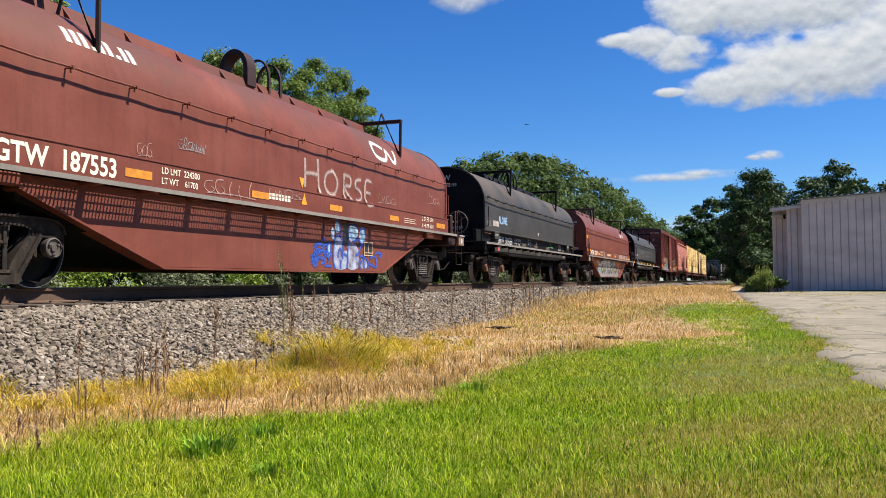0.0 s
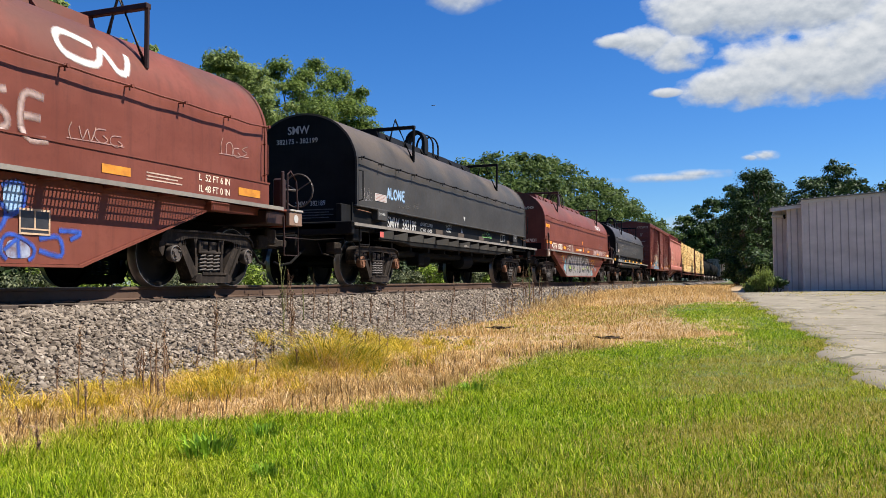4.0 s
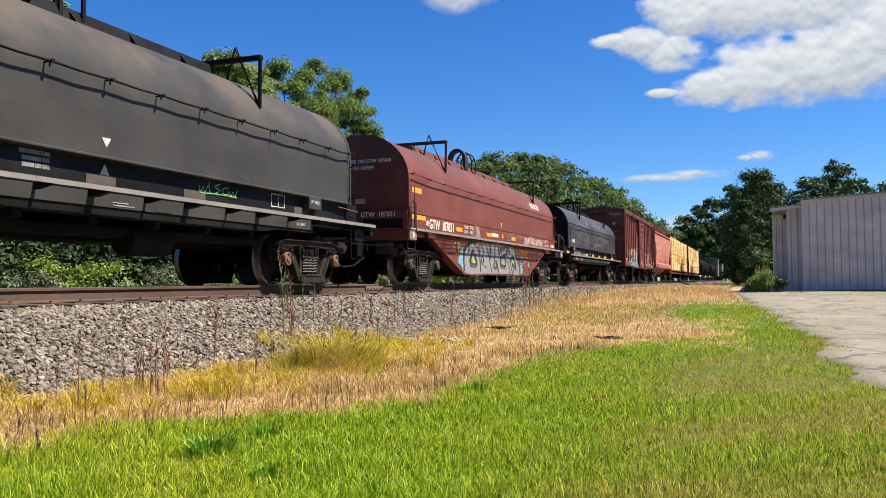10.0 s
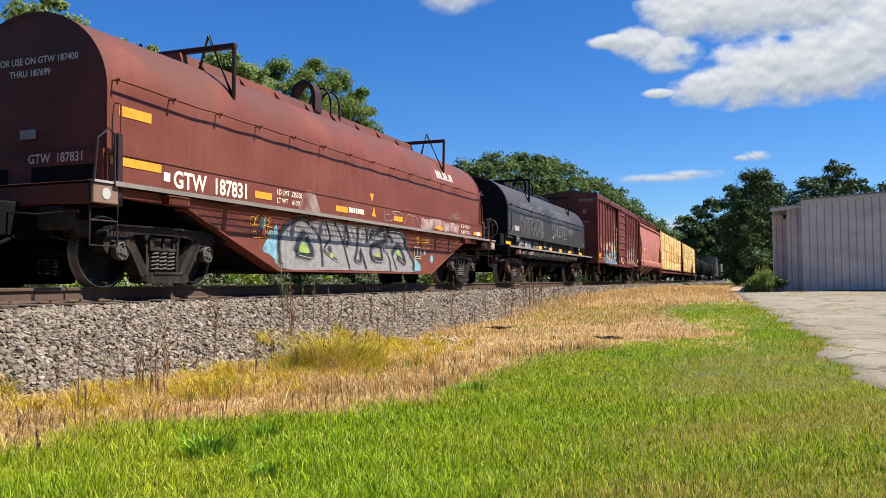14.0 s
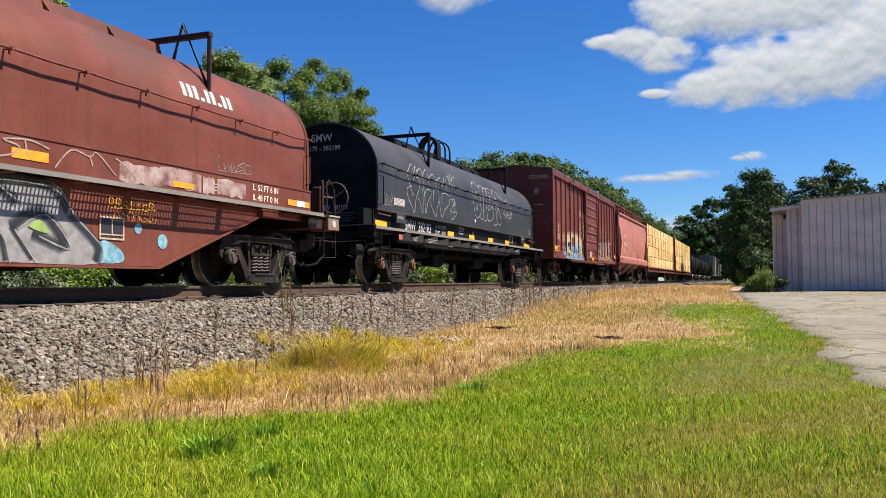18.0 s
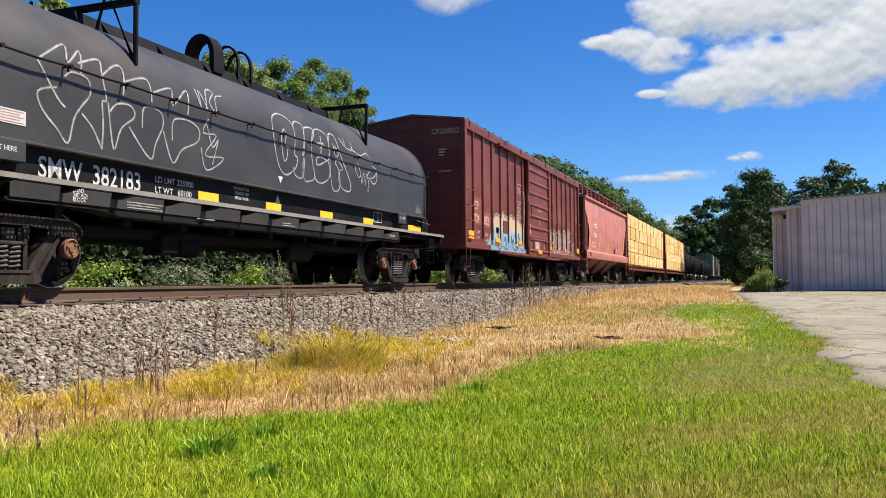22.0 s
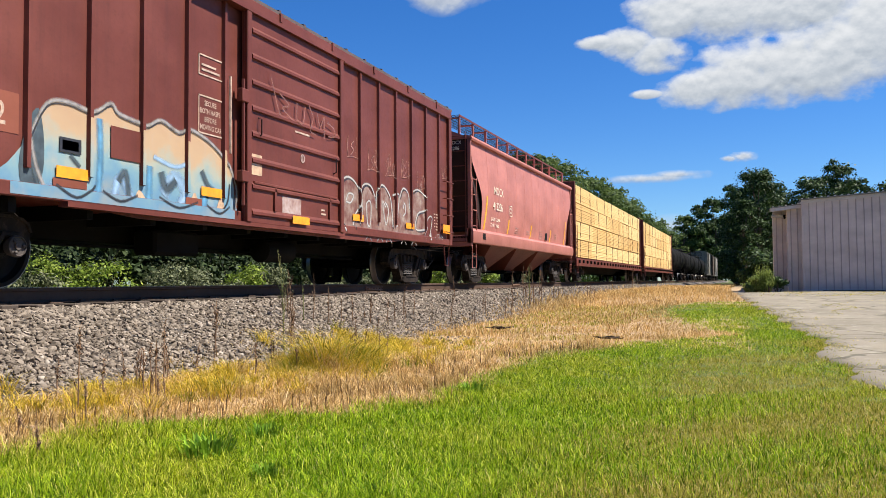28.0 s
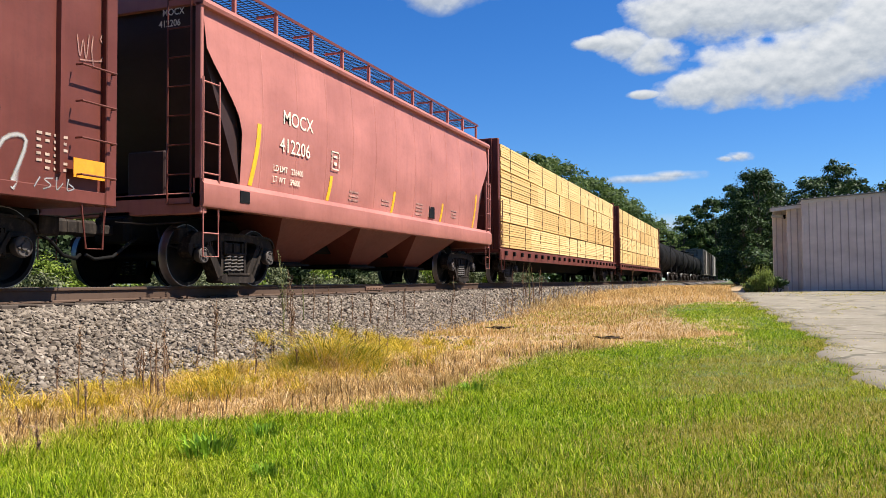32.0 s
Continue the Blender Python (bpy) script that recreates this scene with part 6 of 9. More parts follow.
def hood(car, L, z0, mt, dark, brackets, ridge, gear=None, hoop_shift=0.0):
    """Rounded coil cover with ridge, crane hoops, stacking brackets and side rope."""
    gear = gear or dark
    h = part("hood", Bld().prism(hood_profile(z0), -L + 0.03, L - 0.03, cap=False), mt, car)
    for s in (-1, 1):
        x0 = s * (L - 0.03)
        e = Bld().prism(hood_profile(z0, 0.0), min(x0, x0 - s * 0.06), max(x0, x0 - s * 0.06))
        part("hood_end", e, dark, car)
        r = Bld()
        lip = hood_profile(z0, 0.012)
        inn = hood_profile(z0, -0.03)
        n = len(lip)
        xa, xb = x0 - s * 0.05, x0 + s * 0.015
        vs = [(xa, *p) for p in lip] + [(xb, *p) for p in lip] + [(xb, *p) for p in inn]
        fs = [(i, i + 1, n + i + 1, n + i) for i in range(n - 1)] + [(n + i, n + i + 1, 2 * n + i + 1, 2 * n + i) for i in range(n - 1)]
        part("hood_rim", r.add(vs, fs), mt, h)
    a, b_ = ridge
    rp = [(-0.30, 3.48), (-0.22, 3.72), (0.22, 3.72), (0.30, 3.48)]
    part("ridge", Bld().prism(rp, a, b_), dark, h, "raised channel along the crown")
    k = a + 0.5
    while k < b_ - 0.3:
        part("ridge_gusset", Bld().prism([(-0.42, 3.46), (-0.225, 3.70), (-0.225, 3.46)], k - 0.02, k + 0.02), dark, h)
        k += 1.15
    # crane hoops
    mid = (a + b_) / 2 + hoop_shift
    for i, (hx, hw, th) in enumerate(((mid - 0.42, 0.30, 0.09), (mid + 0.22, 0.27, 0.035), (mid + 0.62, 0.27, 0.035))):
        out, inn = [], []
        for t in range(13):
            an = math.pi * t / 12
            out.append((-math.cos(an) * hw, 3.90 + math.sin(an) * 0.37))
            inn.append((-math.cos(an) * (hw - th), 3.90 + math.sin(an) * (0.37 - th)))
        pts = [(-hw, 3.6)] + out + [(hw, 3.6), (hw - th, 3.6)] + inn[::-1] + [(-hw + th, 3.6)]
        wd = 0.14 if i == 0 else 0.03
        part("crane_hoop", Bld().prism(pts, hx - wd, hx + wd), gear, h, "curved lifting hoop on the crown")
    for bx in brackets:
        part("stacking_bar", Bld().box(bx - 0.05, bx + 0.05, -1.19, 1.19, 3.72, 3.80, 0.01), gear, h, "steel outrigger bar across the cover")
        for s in (-1, 1):
            part("bracket_leg", Bld().tube([(bx, s * 1.16, 3.74), (bx + 0.03, s * 1.13, 2.93)], 0.034, 6), gear, h)
            part("bracket_brace", Bld().tube([(bx + 0.03, s * 1.13, 2.93), (bx + 0.02, s * 0.66, 3.98), (bx - 0.02, s * 0.52, 3.42)], 0.027, 6), gear, h)
    # rope and its pins
    r = Bld()
    n = 15
    pts = []
    for i in range(n):
        x = -L + 0.12 + (2 * L - 0.24) * i / (n - 1)
        z = 2.58 - (0.03 if 0 < i < n - 1 else 0)
        y = hood_y(x, z) - 0.10
        pts.append((x, y, z))
        if i < n - 1:
            pts.append((x + (L / (n - 1)), y - 0.005, z - 0.012))
        p = Bld().tube([(x, y + 0.12, z), (x, y - 0.03, z)], 0.012, 6)
        p.disc(x, y - 0.02, z, [(0.026, 0.015), (0.026, -0.015)], 8)
        p.box(x - 0.010, x + 0.010, y + 0.02, y + 0.03, z - 0.06, z + 0.03)
        part("rope_pin", p, dark, h)
    part("tie_rope", r.tube(pts, 0.015, 6), dark, h, "taut line strung along the cover")
    return h


def grating(car, x0, x1, y0, y1, z, mt, edge):
    """Slotted steel walkway: bars with real gaps and a light outer lip."""
    b = Bld()
    n = int((x1 - x0) / (0.056 if y0 < 0 else 0.10))
    for i in range(n + 1):
        x = x0 + (x1 - x0) * i / n
        b.box(x - 0.010, x + 0.010, min(y0, y1), max(y0, y1), z - 0.010, z)
    rows = 4
    for k in range(rows + 1):
        y = y0 + (y1 - y0) * k / rows
        b.box(x0, x1, y - 0.006, y + 0.006, z - 0.010, z - 0.002)
    w = part("walkway", b, mt, car, "slotted steel walkway")
    part("walkway_lip", Bld().box(x0, x1, min(y0, y1) - 0.012 if y0 < 0 else max(y0, y1), min(y0, y1) if y0 < 0 else max(y0, y1) + 0.012, z - 0.05, z + 0.008), edge, w)
    return w


def end_gear(car, xe, s, mt, back=0.0, reach=0.80):
    """Corner step, end rail and brake gear at one end of a wagon."""
    for sy in (-1, 1):
        b = Bld()
        y = sy * 1.40
        x0, x1 = xe - s * (0.02 + back), xe - s * (0.48 + back)
        b.tube([(x0, y, 1.15), (x0, y, 0.50), (x1, y, 0.50), (x1, y, 1.15)], 0.014, 6)
        b.tube([(x0, y, 0.80), (x1, y, 0.80)], 0.012, 6)
        part("corner_step", b, mt, car)
    coupler(car, xe, s, reach)


def black_coil_car(x, number, weathered):
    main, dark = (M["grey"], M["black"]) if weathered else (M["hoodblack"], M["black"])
    car = wagon("coil_car", x, "weathered grey-black coil car with a rounded cover and white lettering" if weathered else "black coil car with rounded cover, white graffiti and yellow reflectors")
    L, D = 6.72, 7.32
    hood(car, L, 1.60, main, dark, (-3.40, 3.60), (-3.5, 3.6))
    for sy in (-1, 1):
        part("side_sill", Bld().box(-D + 0.15, D - 0.15, min(sy * 1.15, sy * 1.03), max(sy * 1.15, sy * 1.03), 1.18, 1.60, 0.01), dark, car)
        part("sill_bead", Bld().box(-L, L, min(sy * 1.275, sy * 1.03), max(sy * 1.275, sy * 1.03), 1.575, 1.615, 0.01), main, car)
        grating(car, -D, D, sy * 1.35, sy * 1.50, 1.20, dark, M["lip"])
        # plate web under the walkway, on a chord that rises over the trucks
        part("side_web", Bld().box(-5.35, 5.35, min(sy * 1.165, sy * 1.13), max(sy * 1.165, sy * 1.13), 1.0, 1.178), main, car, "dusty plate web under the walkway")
        part("lower_chord", Bld().prism([(-5.4, 1.0), (5.4, 1.0), (5.4, 0.965), (4.2, 0.965), (3.6, 0.90), (-3.6, 0.90), (-4.2, 0.965), (-5.4, 0.965)], min(sy * 1.145, sy * 0.95), max(sy * 1.145, sy * 0.95), "y"), dark, car)
        part("lower_flange", Bld().prism([(-5.4, 0.963), (-4.2, 0.963), (-3.6, 0.898), (3.6, 0.898), (4.2, 0.963), (5.4, 0.963), (5.4, 0.953), (4.2, 0.953), (3.6, 0.888), (-3.6, 0.888), (-4.2, 0.953), (-5.4, 0.953)], min(sy * 1.185, sy * 0.9), max(sy * 1.185, sy * 0.9), "y"), M["iron"], car, "dusty riveted bottom flange")
        for k in range(13):
            bx, hw = -5.58 + 0.91 * k + (0.05 if k % 2 else 0.0), (0.018 if k % 2 else 0.055)
            part("walkway_bracket", Bld().prism([(sy * 1.15, 1.192), (sy * 1.49, 1.192), (sy * 1.49, 1.155), (sy * 1.24, 1.105), (sy * 1.15, 1.105)], bx - hw, bx + hw), dark, car)
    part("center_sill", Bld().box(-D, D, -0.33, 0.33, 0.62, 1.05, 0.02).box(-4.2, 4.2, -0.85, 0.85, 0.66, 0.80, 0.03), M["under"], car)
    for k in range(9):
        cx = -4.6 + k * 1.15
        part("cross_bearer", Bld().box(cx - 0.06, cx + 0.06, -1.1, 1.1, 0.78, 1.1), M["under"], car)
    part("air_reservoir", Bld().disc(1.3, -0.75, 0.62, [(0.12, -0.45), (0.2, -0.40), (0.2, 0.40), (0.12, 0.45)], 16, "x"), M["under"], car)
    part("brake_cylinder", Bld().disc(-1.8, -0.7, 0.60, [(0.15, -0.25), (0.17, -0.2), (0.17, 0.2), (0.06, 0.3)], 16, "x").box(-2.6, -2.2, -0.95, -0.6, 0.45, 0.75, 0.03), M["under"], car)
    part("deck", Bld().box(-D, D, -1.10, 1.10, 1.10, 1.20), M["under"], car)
    for s in (-1, 1):
        part("end_sill", Bld().box(min(s * D, s * (D - 0.12)), max(s * D, s * (D - 0.12)), -1.46, 1.46, 0.98, 1.24, 0.015), dark, car)
        part("end_bulkhead", Bld().box(min(s * (L - 0.06), s * (L + 0.04)), max(s * (L - 0.06), s * (L + 0.04)), -1.18, 1.18, 1.2, 1.66), dark, car)
        end_gear(car, s * D, s, dark, 0.42, 0.85)
        for sy in (-1, 1):
            grab(car, [(s * (L - 0.10), sy * 1.27, 2.32), (s * (L - 0.10), sy * 1.36, 2.30), (s * (L - 0.10), sy * 1.36, 1.72), (s * (L - 0.10), sy * 1.27, 1.70)], dark)
            part("pole_socket", Bld().box(min(s * (D - 0.25), s * (D - 0.65)), max(s * (D - 0.25), s * (D - 0.65)), min(sy * 1.36, sy * 1.18), max(sy * 1.36, sy * 1.18), 0.86, 1.10, 0.015), dark, car)
        if s > 0:
            b = Bld()
            an = [math.pi * 2 * k / 20 for k in range(21)]
            b.tube([(D - 0.22, 0.75 + 0.27 * math.cos(t), 2.0 + 0.27 * math.sin(t)) for t in an], 0.016, 6)
            b.tube([(D - 0.22, 0.48, 2.0), (D - 0.22, 1.02, 2.0)], 0.014, 6).tube([(D - 0.28, 0.75, 1.2), (D - 0.28, 0.75, 2.0)], 0.03, 6)
            part("brake_wheel", b, dark, car)
        truck(car, s * 5.36, caps="rust")
    # lettering
    lettering(car, "SMW  " + number, -4.97, -1.156, 1.258, 0.25, M["dullwhite"], 0.84, label="white stencilled reporting mark and number")
    lettering(car, "LD LMT 225600" if weathered else "LD LMT 225900", -3.0, -1.156, 1.415, 0.085, M["dullwhite"], 1.05)
    lettering(car, "LT WT   60400" if weathered else "LT WT   60100", -3.0, -1.156, 1.275, 0.085, M["dullwhite"], 1.05)
    lettering(car, "SMW", -L - 0.002, 0.33, 3.13, 0.17, M["dullwhite"], 0.95, "end", "white stencilled end lettering")
    lettering(car, "382175 - 382199", -L - 0.002, 0.60, 2.93, 0.105, M["dullwhite"], 0.98, "end")
    lettering(car, "SMW  " + number, -L - 0.042, 0.12, 1.62, 0.105, M["dullwhite"], 0.82, "end")
    t = Bld()
    for k in range(4):
        t.box(-L - 0.044, -L - 0.04, -0.76 + 0.1 * (k % 2), 0.09 - 0.05 * (k % 3), 1.525 - k * 0.055, 1.545 - k * 0.055)
    part("small_print", t, M["greyspray"], car)
    for k, w in enumerate(("CAR STRUCTURE", "DESIGNED FOR", "286000 LBS GRL")):
        lettering(car, w, -1.19 + (0.04 if k else 0.0), -1.156, 1.505 - k * 0.075, 0.048, M["dullwhite"], 0.85)
    dp = plate(car, -5.84, -5.24, 1.77, 1.93, hood_y(0, 1.8), M["plate"], "capacity_plate", "pale printed data plate")
    for k in range(5):
        part("print_line", Bld().box(-5.81, -5.27 - 0.05 * (k % 2), hood_y(0, 1.8) - 0.005, hood_y(0, 1.8) - 0.003, 1.785 + k * 0.030, 1.795 + k * 0.030), M["spraythin"], dp)
    plate(car, -6.05, -5.86, 0.98, 1.10, -1.468, M["redplate"], "shop_tag", "small faded red square tag")
    part("triangle_mark", Bld().prism([(-0.06, 1.84), (0.1, 1.84), (0.02, 1.72)], hood_y(0, 1.8) - 0.003, hood_y(0, 1.8), "y"), M["dullwhite"], car)
    for u0, u1, w0, w1 in ((3.94, 4.38, 1.535, 1.55), (3.94, 4.38, 1.325, 1.34), (3.94, 3.957, 1.34, 1.535), (4.16, 4.177, 1.34, 1.535), (4.363, 4.38, 1.34, 1.535)):
        part("stencil_bar", Bld().box(u0, u1, -1.156, -1.152, w0, w1), M["dullwhite"], car)
    part("triangle_mark", Bld().prism([(0.03, 1.40), (0.19, 1.40), (0.11, 1.53)], -1.156, -1.152, "y"), M["plate"], car, "dull grey upward pointer")
    if not weathered:
        for x0, x1 in ((-6.75, -6.0), (-2.06, -1.57), (-0.26, 0.22), (1.60, 2.09), (3.45, 3.92), (5.85, 6.72)):
            plate(car, x0, x1, 1.265, 1.388, -1.154, M["yellowbright"], "reflector", "bright yellow reflective strip")
    else:
        for xx in (-1.95, -0.2, 1.65, 4.7):
            plate(car, xx, xx + 0.5, 1.27, 1.385, -1.154, M["tie"], "reflector", "grimy brown reflective strip")
    for u0, u1 in ((-5.75, -5.25), (5.0, 5.45)):
        part("lifting_pad", Bld().box(u0, u1, -1.29, -1.13, 1.36, 1.60, 0.012), main, car, "bolted lifting pad")
        lettering(car, "LIFT HERE", u0 + 0.05, -1.292, 1.47, 0.055, M["dullwhite"], 0.95)
    yw = -1.168
    if not weathered:
        for k, w in enumerate(("LOAD", "3/8\" ADJ", "BLOCK")):
            lettering(car, w, -4.46, yw, 1.135 - 0.055 * k, 0.052, M["dullwhite"], 0.9)
        for k in range(3):
            plate(car, -3.55, -2.85 - 0.08 * (k % 2), 1.02 + k * 0.035, 1.034 + k * 0.035, yw, M["spray"], "small_print")
        plate(car, -2.10, -1.68, 0.975, 0.99, yw, M["spray"], "small_print")
    for k in range(2):
        plate(car, 0.24, 0.64 - 0.12 * k, 1.025 + k * 0.035, 1.04 + k * 0.035, yw, M["spray"], "small_print")
    if weathered:
        plate(car, 1.05, 1.36, 1.01, 1.075, yw, M["grey"], "paint_patch", "dull grey touched-up patch")
    lettering(car, "JACK HERE", 4.76, yw, 1.06, 0.05, M["dullwhite"], 0.9)
    for run in (((-L + 0.05, -1.23, 1.52), (-L + 0.75, -1.23, 1.50)), ((L - 0.5, -1.23, 1.50), (L + 0.35, -1.23, 1.46))):
        part("end_rail", Bld().tube(list(run), 0.012, 5), M["rust"], car)
    return car


def red_coil_car(x, number, first):
    red = M["red"]
    car = wagon("coil_car", x, "red-brown coil car with rounded cover and chalky graffiti" if first else "red-brown coil car with rounded cover and grey graffiti lettering")
    L, D = 7.58, 8.35
    hood(car, L, 1.66, red, red, (-4.72, 4.78), (-4.85, 4.8), M["hoop"], 0.42 if first else 0.0)
    Y = 1.30
    for sy in (-1, 1):
        lo, hi = min(sy * Y, sy * (Y - 0.08)), max(sy * Y, sy * (Y - 0.08))
        part("side_wall", Bld().box(-L, L, lo, hi, 1.28, 1.68, 0.01), red, car)
        part("side_seam", Bld().box(-L, L, min(sy * (Y + 0.012), sy * Y), max(sy * (Y + 0.012), sy * Y), 1.655, 1.68), red, car)
        grating(car, -L - 0.1, L + 0.1, sy * 1.24, sy * 1.50, 1.275, red, M["lip"])
        yb = Y - 0.09
        pan = [(-5.95, 1.25), (5.95, 1.25), (5.95, 1.11), (5.55, 0.96), (3.55, 0.27), (-3.55, 0.27), (-5.55, 0.96), (-5.95, 1.11)]
        part("belly_side", Bld().prism(pan, min(sy * yb, sy * (yb - 0.05)), max(sy * yb, sy * (yb - 0.05)), "y"), red, car)
        part("belly_flange", Bld().prism([(-5.97, 1.11), (-5.55, 0.955), (-3.55, 0.265), (3.55, 0.265), (5.55, 0.955), (5.97, 1.11), (5.97, 1.085), (5.55, 0.93), (3.57, 0.235), (-3.57, 0.235), (-5.55, 0.93), (-5.97, 1.085)], min(sy * (yb + 0.05), sy * (yb - 0.2)), max(sy * (yb + 0.05), sy * (yb - 0.2)), "y"), red, car)
        for s in (-1, 1):
            part("bolster_panel", Bld().prism([(s * 5.95, 1.25), (s * L, 1.25), (s * L, 1.14), (s * 6.6, 1.11), (s * 5.95, 1.11)], min(sy * yb, sy * (yb - 0.05)), max(sy * yb, sy * (yb - 0.05)), "y"), red, car)
            part("jack_pad", Bld().box(min(s * 6.0, s * 6.45), max(s * 6.0, s * 6.45), min(sy * 1.33, sy * 1.2), max(sy * 1.33, sy * 1.2), 1.10, 1.24, 0.015), red, car)
        for k in range(11):
            bx = -5.0 + k * 1.0
            part("walkway_bracket", Bld().box(bx - 0.06, bx + 0.06, min(sy * yb, sy * 1.49), max(sy * yb, sy * 1.49), 1.215, 1.262, 0.006), red, car)
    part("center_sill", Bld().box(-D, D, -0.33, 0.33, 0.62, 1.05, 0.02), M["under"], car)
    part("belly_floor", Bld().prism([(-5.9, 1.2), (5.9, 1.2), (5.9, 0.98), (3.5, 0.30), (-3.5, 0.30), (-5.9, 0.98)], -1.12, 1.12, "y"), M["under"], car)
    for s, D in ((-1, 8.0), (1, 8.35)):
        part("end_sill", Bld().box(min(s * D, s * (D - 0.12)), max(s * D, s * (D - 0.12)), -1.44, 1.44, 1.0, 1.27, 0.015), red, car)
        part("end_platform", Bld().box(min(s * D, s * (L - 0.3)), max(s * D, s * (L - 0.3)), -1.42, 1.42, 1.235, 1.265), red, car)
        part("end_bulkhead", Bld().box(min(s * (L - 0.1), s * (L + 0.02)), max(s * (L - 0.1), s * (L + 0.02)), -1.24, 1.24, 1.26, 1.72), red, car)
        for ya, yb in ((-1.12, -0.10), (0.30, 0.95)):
            # no hole is cut: a near-black panel gives the opening's shade
            part("opening_shade_panel", Bld().box(min(s * (L + 0.02), s * (L + 0.026)), max(s * (L + 0.02), s * (L + 0.026)), ya, yb, 1.275, 1.53), M["under"], car, "dark panel for the shade in an opening below the cover's end")
        end_gear(car, s * D, s, M["hoop"], 0.0, 0.80 + 8.35 - D)
        xa, xb = min(s * D, s * (D - 0.42)), max(s * D, s * (D - 0.42))
        part("end_placard", Bld().box(xa, xb, -1.47, -1.40, 1.0, 1.24, 0.01), M["board"], car, "faded square board on the corner")
        part("board_disc", Bld().disc(s * (D - 0.21), -1.472, 1.12, [(0.07, 0), (0.07, -0.004)], 20), M["plate"], car)
        part("board_top", Bld().box(xa, xb, -1.49, -1.38, 1.245, 1.275), M["steel"], car)
        for sy in (-1, 1):
            grab(car, [(s * (L - 0.15), sy * 1.27, 2.30), (s * (L - 0.15), sy * 1.36, 2.28), (s * (L - 0.15), sy * 1.36, 1.80), (s * (L - 0.15), sy * 1.27, 1.78)], red)
            part("end_stanchion", Bld().box(min(s * (D - 0.55), s * (D - 0.46)), max(s * (D - 0.55), s * (D - 0.49)), sy * 1.40 - 0.02, sy * 1.40 + 0.02, 1.27, 1.90, 0.008), M["hoop"], car)
            part("hand_rail", Bld().tube([(s * (D - 0.40), sy * 1.42, 1.26), (s * (D - 0.40), sy * 1.42, 1.86), (s * (D - 0.30), sy * 1.42, 1.93), (s * (D - 0.12), sy * 1.42, 1.78), (s * (D - 0.06), sy * 1.42, 1.26)], 0.016, 6), M["hoop"], car)
        part("end_beam", Bld().box(min(s * (D - 0.42), s * (L - 0.2)), max(s * (D - 0.42), s * (L - 0.2)), -1.38, 1.38, 1.0, 1.22, 0.02), M["hoop"], car)
        if s > 0:
            an = [math.pi * 2 * k / 20 for k in range(21)]
            b = Bld().tube([(D + 0.44, -1.13 + 0.30 * math.cos(t), 1.68 + 0.30 * math.sin(t)) for t in an], 0.016, 6)
            for t in (0.5, 2.6, 4.7):
                b.tube([(D + 0.40, -1.13, 1.68), (D + 0.42, -1.13 + 0.16 * math.cos(t), 1.68 + 0.16 * math.sin(t)), (D + 0.44, -1.13 + 0.30 * math.cos(t), 1.68 + 0.30 * math.sin(t))], 0.012, 6)
            b.tube([(D - 0.05, -1.10, 1.66), (D + 0.42, -1.13, 1.68)], 0.022, 6)
            part("brake_wheel", b, M["cap"], car, "grey spoked hand brake wheel")
            part("brake_stand", Bld().box(D - 0.12, D + 0.02, -1.15, -0.95, 1.25, 1.85, 0.03), M["hoop"], car)
        part("end_bracket", Bld().box(min(s * (D - 0.3), s * (D + 0.02)), max(s * (D - 0.3), s * (D + 0.02)), -0.95, -0.6, 0.70, 0.98, 0.03), M["iron"], car)
        truck(car, s * 6.28)
    # lettering
    ys = -Y - 0.004
    lettering(car, "GTW  " + number, -6.35, ys, 1.36, 0.235, M["cream"], 0.94, label="cream stencilled reporting mark and number", offset=0.026)
    lettering(car, "LD LMT  225300" if not first else "LD LMT  224300", -3.70, ys, 1.52, 0.09, M["cream"], 0.95)
    lettering(car, "LT WT    61000" if not first else "LT WT    61700", -3.70, ys, 1.38, 0.09, M["cream"], 0.95)
    lettering(car, "L  52 FT 6 IN", 5.72, ys, 1.52, 0.10, M["cream"], 1.0, offset=0.006)
    lettering(car, "IL 48 FT 0 IN", 5.72, ys, 1.36, 0.10, M["cream"], 1.0, offset=0.006)
    if not first:
        lettering(car, "FOR USE ON GTW 187400", -L - 0.018, 0.52, 2.87, 0.088, M["cream"], 0.95, "end", "cream stencilled end lettering", offset=0.02)
        lettering(car, "THRU 187699", -L - 0.018, 0.30, 2.71, 0.088, M["cream"], 0.95, "end", offset=0.02)
        lettering(car, "GTW  " + number, -L - 0.026, -0.04, 1.58, 0.12, M["cream"], 0.92, "end", offset=0.016)
        plate(car, -7.35, -6.75, 2.16, 2.29, hood_y(0, 2.2), M["yellow"], "reflector", "bright orange-yellow reflective strip")
        plate(car, -7.55, -6.6, 1.52, 1.63, ys, M["yellow"], "reflector", "bright orange-yellow reflective strip")
        part("end_placard", Bld().box(-L - 0.03, -L - 0.016, -0.16, 0.10, 1.90, 2.02), M["steel"], car)
        plate(car, -6.55, -6.42, 1.42, 1.54, ys, M["white"], "tag_holder")
    yls = (-4.39, -1.55, 1.05, 3.82) if first else (-4.36, -1.60, 1.13)
    for xx in yls:
        plate(car, xx, xx + 0.5, 1.40, 1.51, ys, M["ochre"] if first else M["yellow"], "reflector", "orange-yellow reflective strip")
    if first:
        plate(car, 6.7, 7.3, 1.40, 1.52, ys, M["ochre"], "reflector", "orange-yellow reflective strip")
